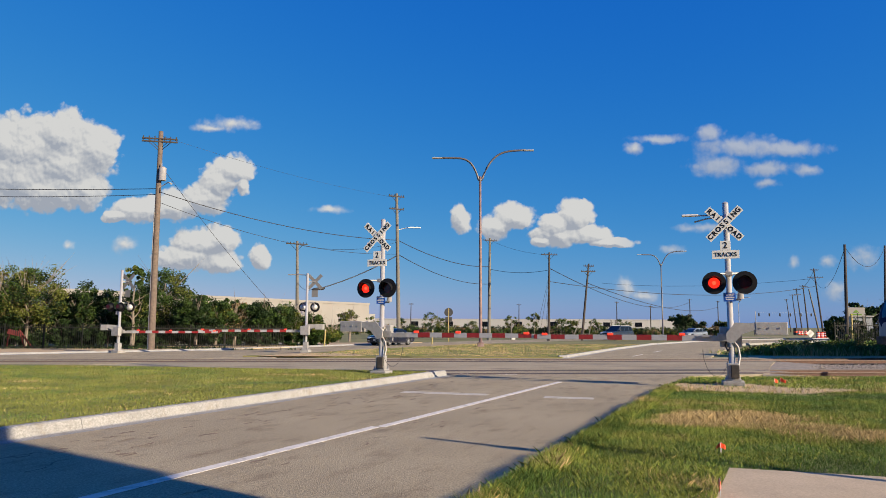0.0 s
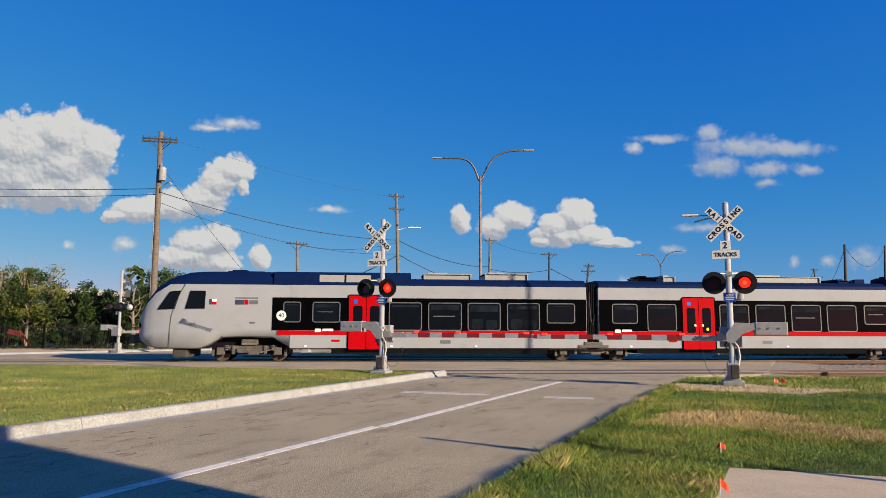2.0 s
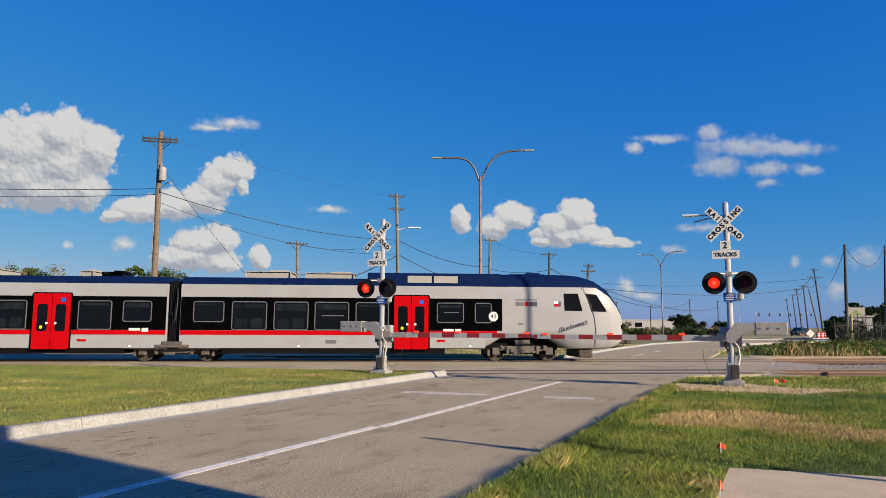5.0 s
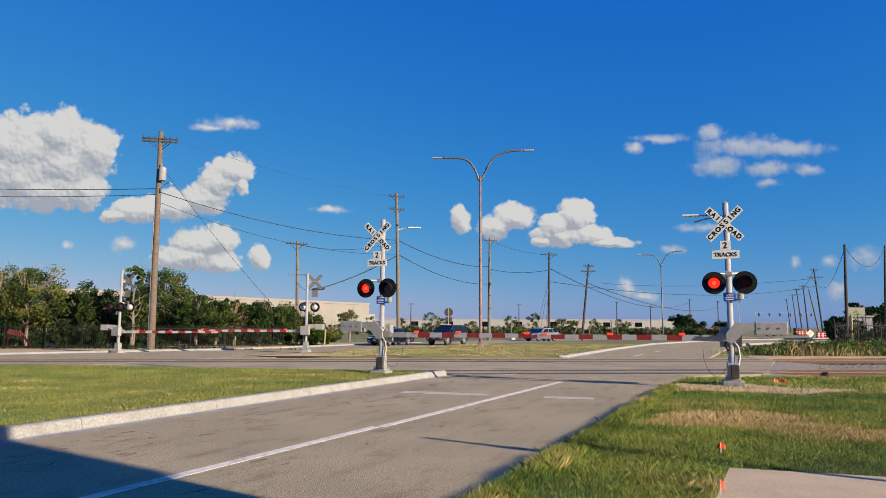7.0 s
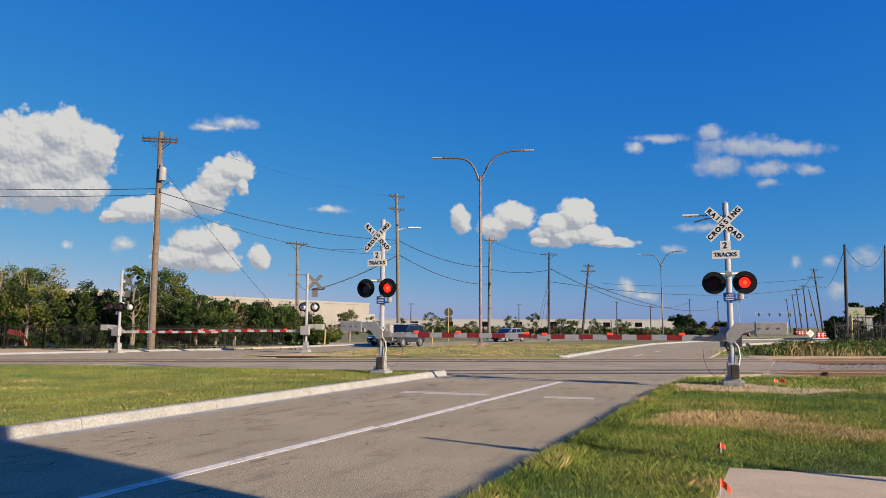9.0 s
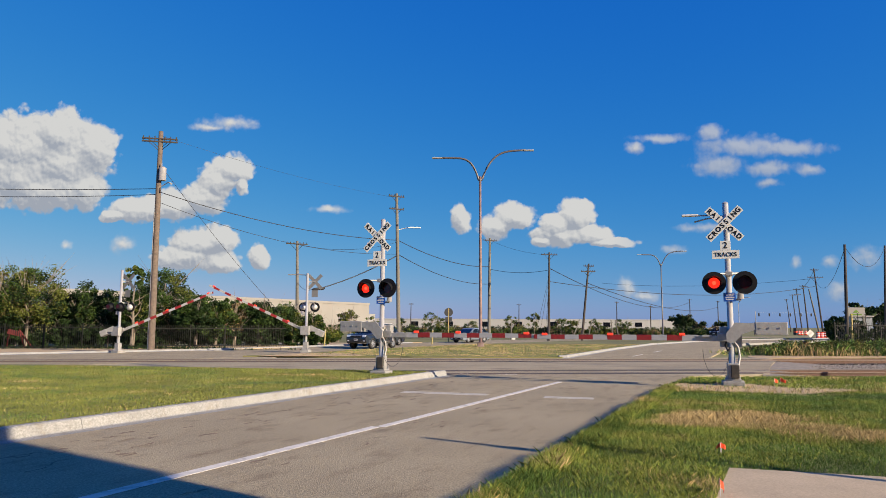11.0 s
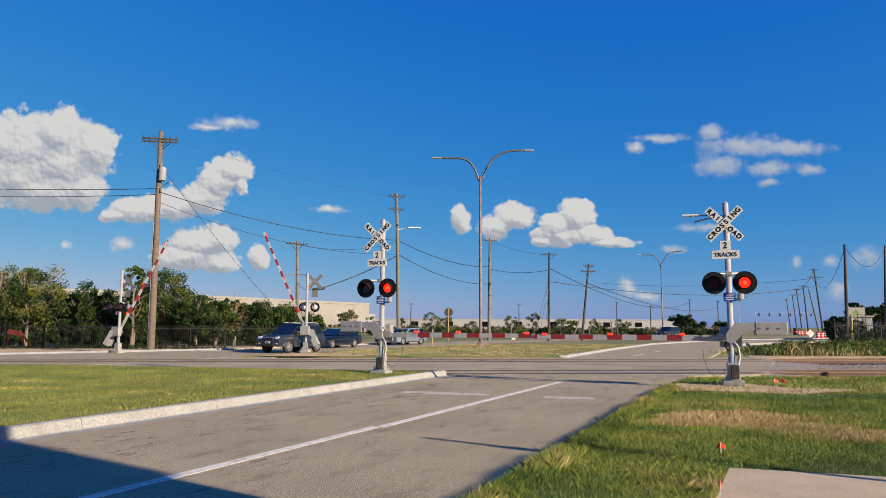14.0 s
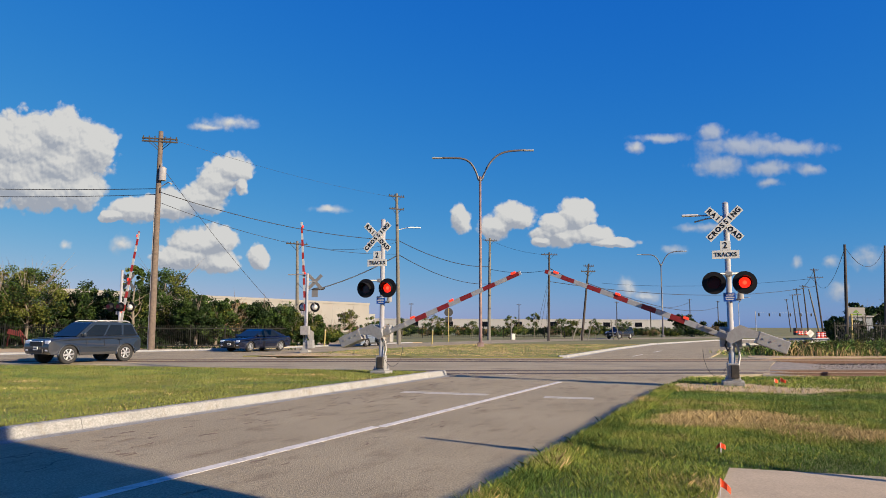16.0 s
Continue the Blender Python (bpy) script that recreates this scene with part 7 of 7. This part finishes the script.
for k in range(6):
    p = holder("yard_post", pose(pxx(1506 + 11 * k, 57), 57 + 0.5 * k, 0), "slim pale steel post in the yard", "post", "yard posts")
    part("post", tube([(0, 0, 0), (0, 0, 2.1 + 0.4 * (k % 3))], 0.035, 8), M_UNDER, p)
    part("cap", tube([(0, 0, 2.1 + 0.4 * (k % 3)), (0, 0, 2.15 + 0.4 * (k % 3))], [0.05, 0.02], 8), M_ALU, p)


def barrel(x, y):
    b = holder("traffic_barrel", pose(x, y, 0), "orange traffic barrel with white bands at the roadworks", "barrel", "traffic barrels")
    part("drum", tube([(0, 0, 0.05), (0, 0, 0.5), (0, 0, 1.0)], [0.29, 0.26, 0.22], 16), M_ORANGE, b)
    part("base", tube([(0, 0, 0), (0, 0, 0.06)], 0.38, 16), M_TYRE, b)
    for z in (0.35, 0.65):
        part("band", tube([(0, 0, z), (0, 0, z + 0.12)], [0.279, 0.268], 16), M_WHITE, b)


for px_, y_ in ((1443, 104), (1450, 104), (1456, 110), (1463, 108), (1410, 150), (1415, 150), (1422, 150)):
    barrel(pxx(px_, y_), y_)
dia = holder("works_sign", pose(pxx(1430, 100), 100, 0), "pale back of a diamond roadworks sign", "sign")
part("plate", box(0, 0, 0.8, 0.85, 0.03, 0.85, rot=Matrix.Rotation(radians(45), 4, "Y"), bevel=0.01), M_SIGN, dia)
part("stand", tube([(0, 0.05, 0), (0, 0.05, 0.9)], 0.03, 6), M_ALU, dia)
dia2 = holder("works_sign", pose(pxx(1461, 112), 112, 0), "orange diamond roadworks sign", "sign")
part("plate", box(0, 0, 1.35, 0.9, 0.03, 0.9, rot=Matrix.Rotation(radians(45), 4, "Y"), bevel=0.01), M_ORANGE, dia2)
part("stand", tube([(0, 0.05, 0), (0, 0.05, 1.4)], 0.03, 6), M_ALU, dia2)
tsg = holder("traffic_signals", pose(pxx(1335, 290), 290, 0), "far row of dark traffic signals on a span", "traffic signal")
part("pole", tube([(0, 0, 0), (0, 0, 8.6)], 0.15, 8), M_ALUD, tsg)
part("span", tube([(0, 0, 7.9), (25, 0, 7.9)], 0.025, 5), M_ALUD, tsg)
for k in range(6):
    part("signal_head", box(1.5 + 4.5 * k, 0, 7.1, 0.5, 0.4, 1.3, bevel=0.05), M_BLACK, tsg)
barr = holder("barricade", pose(pxx(1408, 160), 160, 0), "dark machine with an orange body at the roadworks", "machine")
part("body", box(0, 0, 1.2, 1.5, 1.2, 0.8, bevel=0.1), M_TRIM, barr)
part("track", box(0, 0, 0.2, 1.6, 1.2, 0.5, bevel=0.1), M_TYRE, barr)
part("stripe", box(0, -0.1, 0.65, 1.7, 1.2, 0.4, bevel=0.05), M_ORANGE, barr)
rede = holder("red_frame", pose(pxx(30, 47.6), 47.6, 0), "red steel frame lying behind the fence", "frame")
M_REDSTEEL = material("faded_red_steel", (0.12, 0.02, 0.018), 0.7, vary=0.2, scale=4)
part("panel", box(0.1, 0, 1.1, 1.0, 0.12, 0.35, rot=Matrix.Rotation(radians(12), 4, "Y"), bevel=0.03), M_REDSTEEL, rede)
part("brace", tube([(0.4, 0, 1.3), (1.4, 0, 0.05)], 0.06, 6), M_REDSTEEL, rede)
part("leg", tube([(-0.3, 0, 1.0), (-0.4, 0, 0)], 0.06, 6), M_REDSTEEL, rede)
part("leg", tube([(0.5, 0, 1.0), (0.9, 0, 0)], 0.06, 6), M_REDSTEEL, rede)
# stakes of the planted trees
for px_, dx_ in ((1025, 1.0), (1034, 0.7), (1046, 0.5), (1080, -0.3), (1088, -0.4), (905, 0.1)):
    st = holder("tree_stake", pose(pxx(px_, 88), 88, 0), "pale leaning timber tree stake", "stake", "tree stakes")
    part("stake", tube([(-dx_, 0, 0), (0, 0, 2.6)], 0.07, 6), M_WOODG, st)
    part("tie", tube([(-0.1 * dx_, 0, 2.2), (-0.1 * dx_ + 0.3, 0.1, 2.25)], 0.02, 5), M_CABLE, st)
ub = holder("utility_box", pose(pxx(908, 86), 86, 0), "small white utility box in the field", "utility box")
part("box", box(0, 0, 0.35, 0.45, 0.4, 0.7, bevel=0.04), M_SIGN, ub)
part("lid", box(0, 0, 0.73, 0.5, 0.45, 0.07, bevel=0.02), M_SIGN, ub)
# lamp over the crossing on the signal mast
arm_l_ = tube([(0, 0.1, 4.60), (-0.45, 0.1, 4.65), (-0.75, 0.1, 4.66)], 0.022, 8)
add_tube(arm_l_, [(0, 0.12, 4.60), (-0.5, 0.12, 4.56), (-0.82, 0.12, 4.48)], 0.022, 8)
part("lamp_arm", arm_l_, M_ALUD, sig_r)
part("lamp_head", box(-0.93, 0.1, 4.67, 0.44, 0.2, 0.05, bevel=0.015), M_WHITE, sig_r, "flat white lamp head")

part("lamp_arm", tube([(0, 0.1, 4.7), (0.5, 0.1, 4.74), (0.75, 0.1, 4.72)], 0.03, 8), M_ALUD, sig_f)
part("lamp_head", box(0.95, 0.1, 4.74, 0.5, 0.2, 0.06, bevel=0.015), M_ALUD, sig_f, "flat grey lamp head")


def motions():
    walk(train, [(0.0, train_pose(23.28)), (2.5, train_pose(-23.52)), (4.2, train_pose(-56.68)), (6.3, train_pose(-98.25)), (16.0, train_pose(-289.5))])
    signal_motions()
    inner, outer = lane(0.0), lane(3.4)
    drive(suv, suv_w, 0.385, inner, [(0, 126.26), (6.5, 98.11), (8, 92.16), (9.2, 88.01), (11.3, 83.76), (12, 82.26), (13.2, 78.91), (13.7, 76.81), (14, 75.26), (14.5, 72.31), (15, 69.01), (15.5, 65.31), (16, 61.31)])
    drive(sedan, sedan_w, 0.335, outer, [(0, 92.3), (9.2, 92.3), (11.3, 90.4), (12, 88.85), (13.2, 86.1), (14, 84.2), (15, 80.9), (15.5, 78.6), (16, 75.7)])
    drive(cross, cross_w, 0.345, outer, [(0, 150.0), (6.5, 119.3), (8, 114.95), (9.2, 111.35), (11.3, 104.4), (12, 101.7), (12.5, 99.6), (13, 97.7), (13.5, 96.2), (14, 94.5), (14.5, 93.1), (15, 91.8), (15.5, 90.2), (16, 88.6)])
    far_lane = [Vector(q) for q in ((20.0, 91.0), (24.8, 95.0), (30.1, 100.0), (41.8, 112.0), (75.0, 140.0), (130.0, 175.0))]
    drive(dark, dark_w, 0.37, far_lane, [(0, 100.0), (6.5, 62.0), (11.3, 37.0), (12.5, 30.3), (15, 13.5), (16, 6.25)])
    walk(FLAG_B, [(t, pose(0, 0, 0.17, 0, 0, a)) for t, a in ((0, 68), (1, 48), (2.5, 5), (4, 60), (6.3, 50), (7, 45), (8, 32), (9, -5), (11.3, 55), (12, 62), (14, 66), (15, 50), (16, 0))])
    walk(clouds, [(0.0, cloud_pose(4200.0)), (16.0, cloud_pose(4165.0))])


motions()
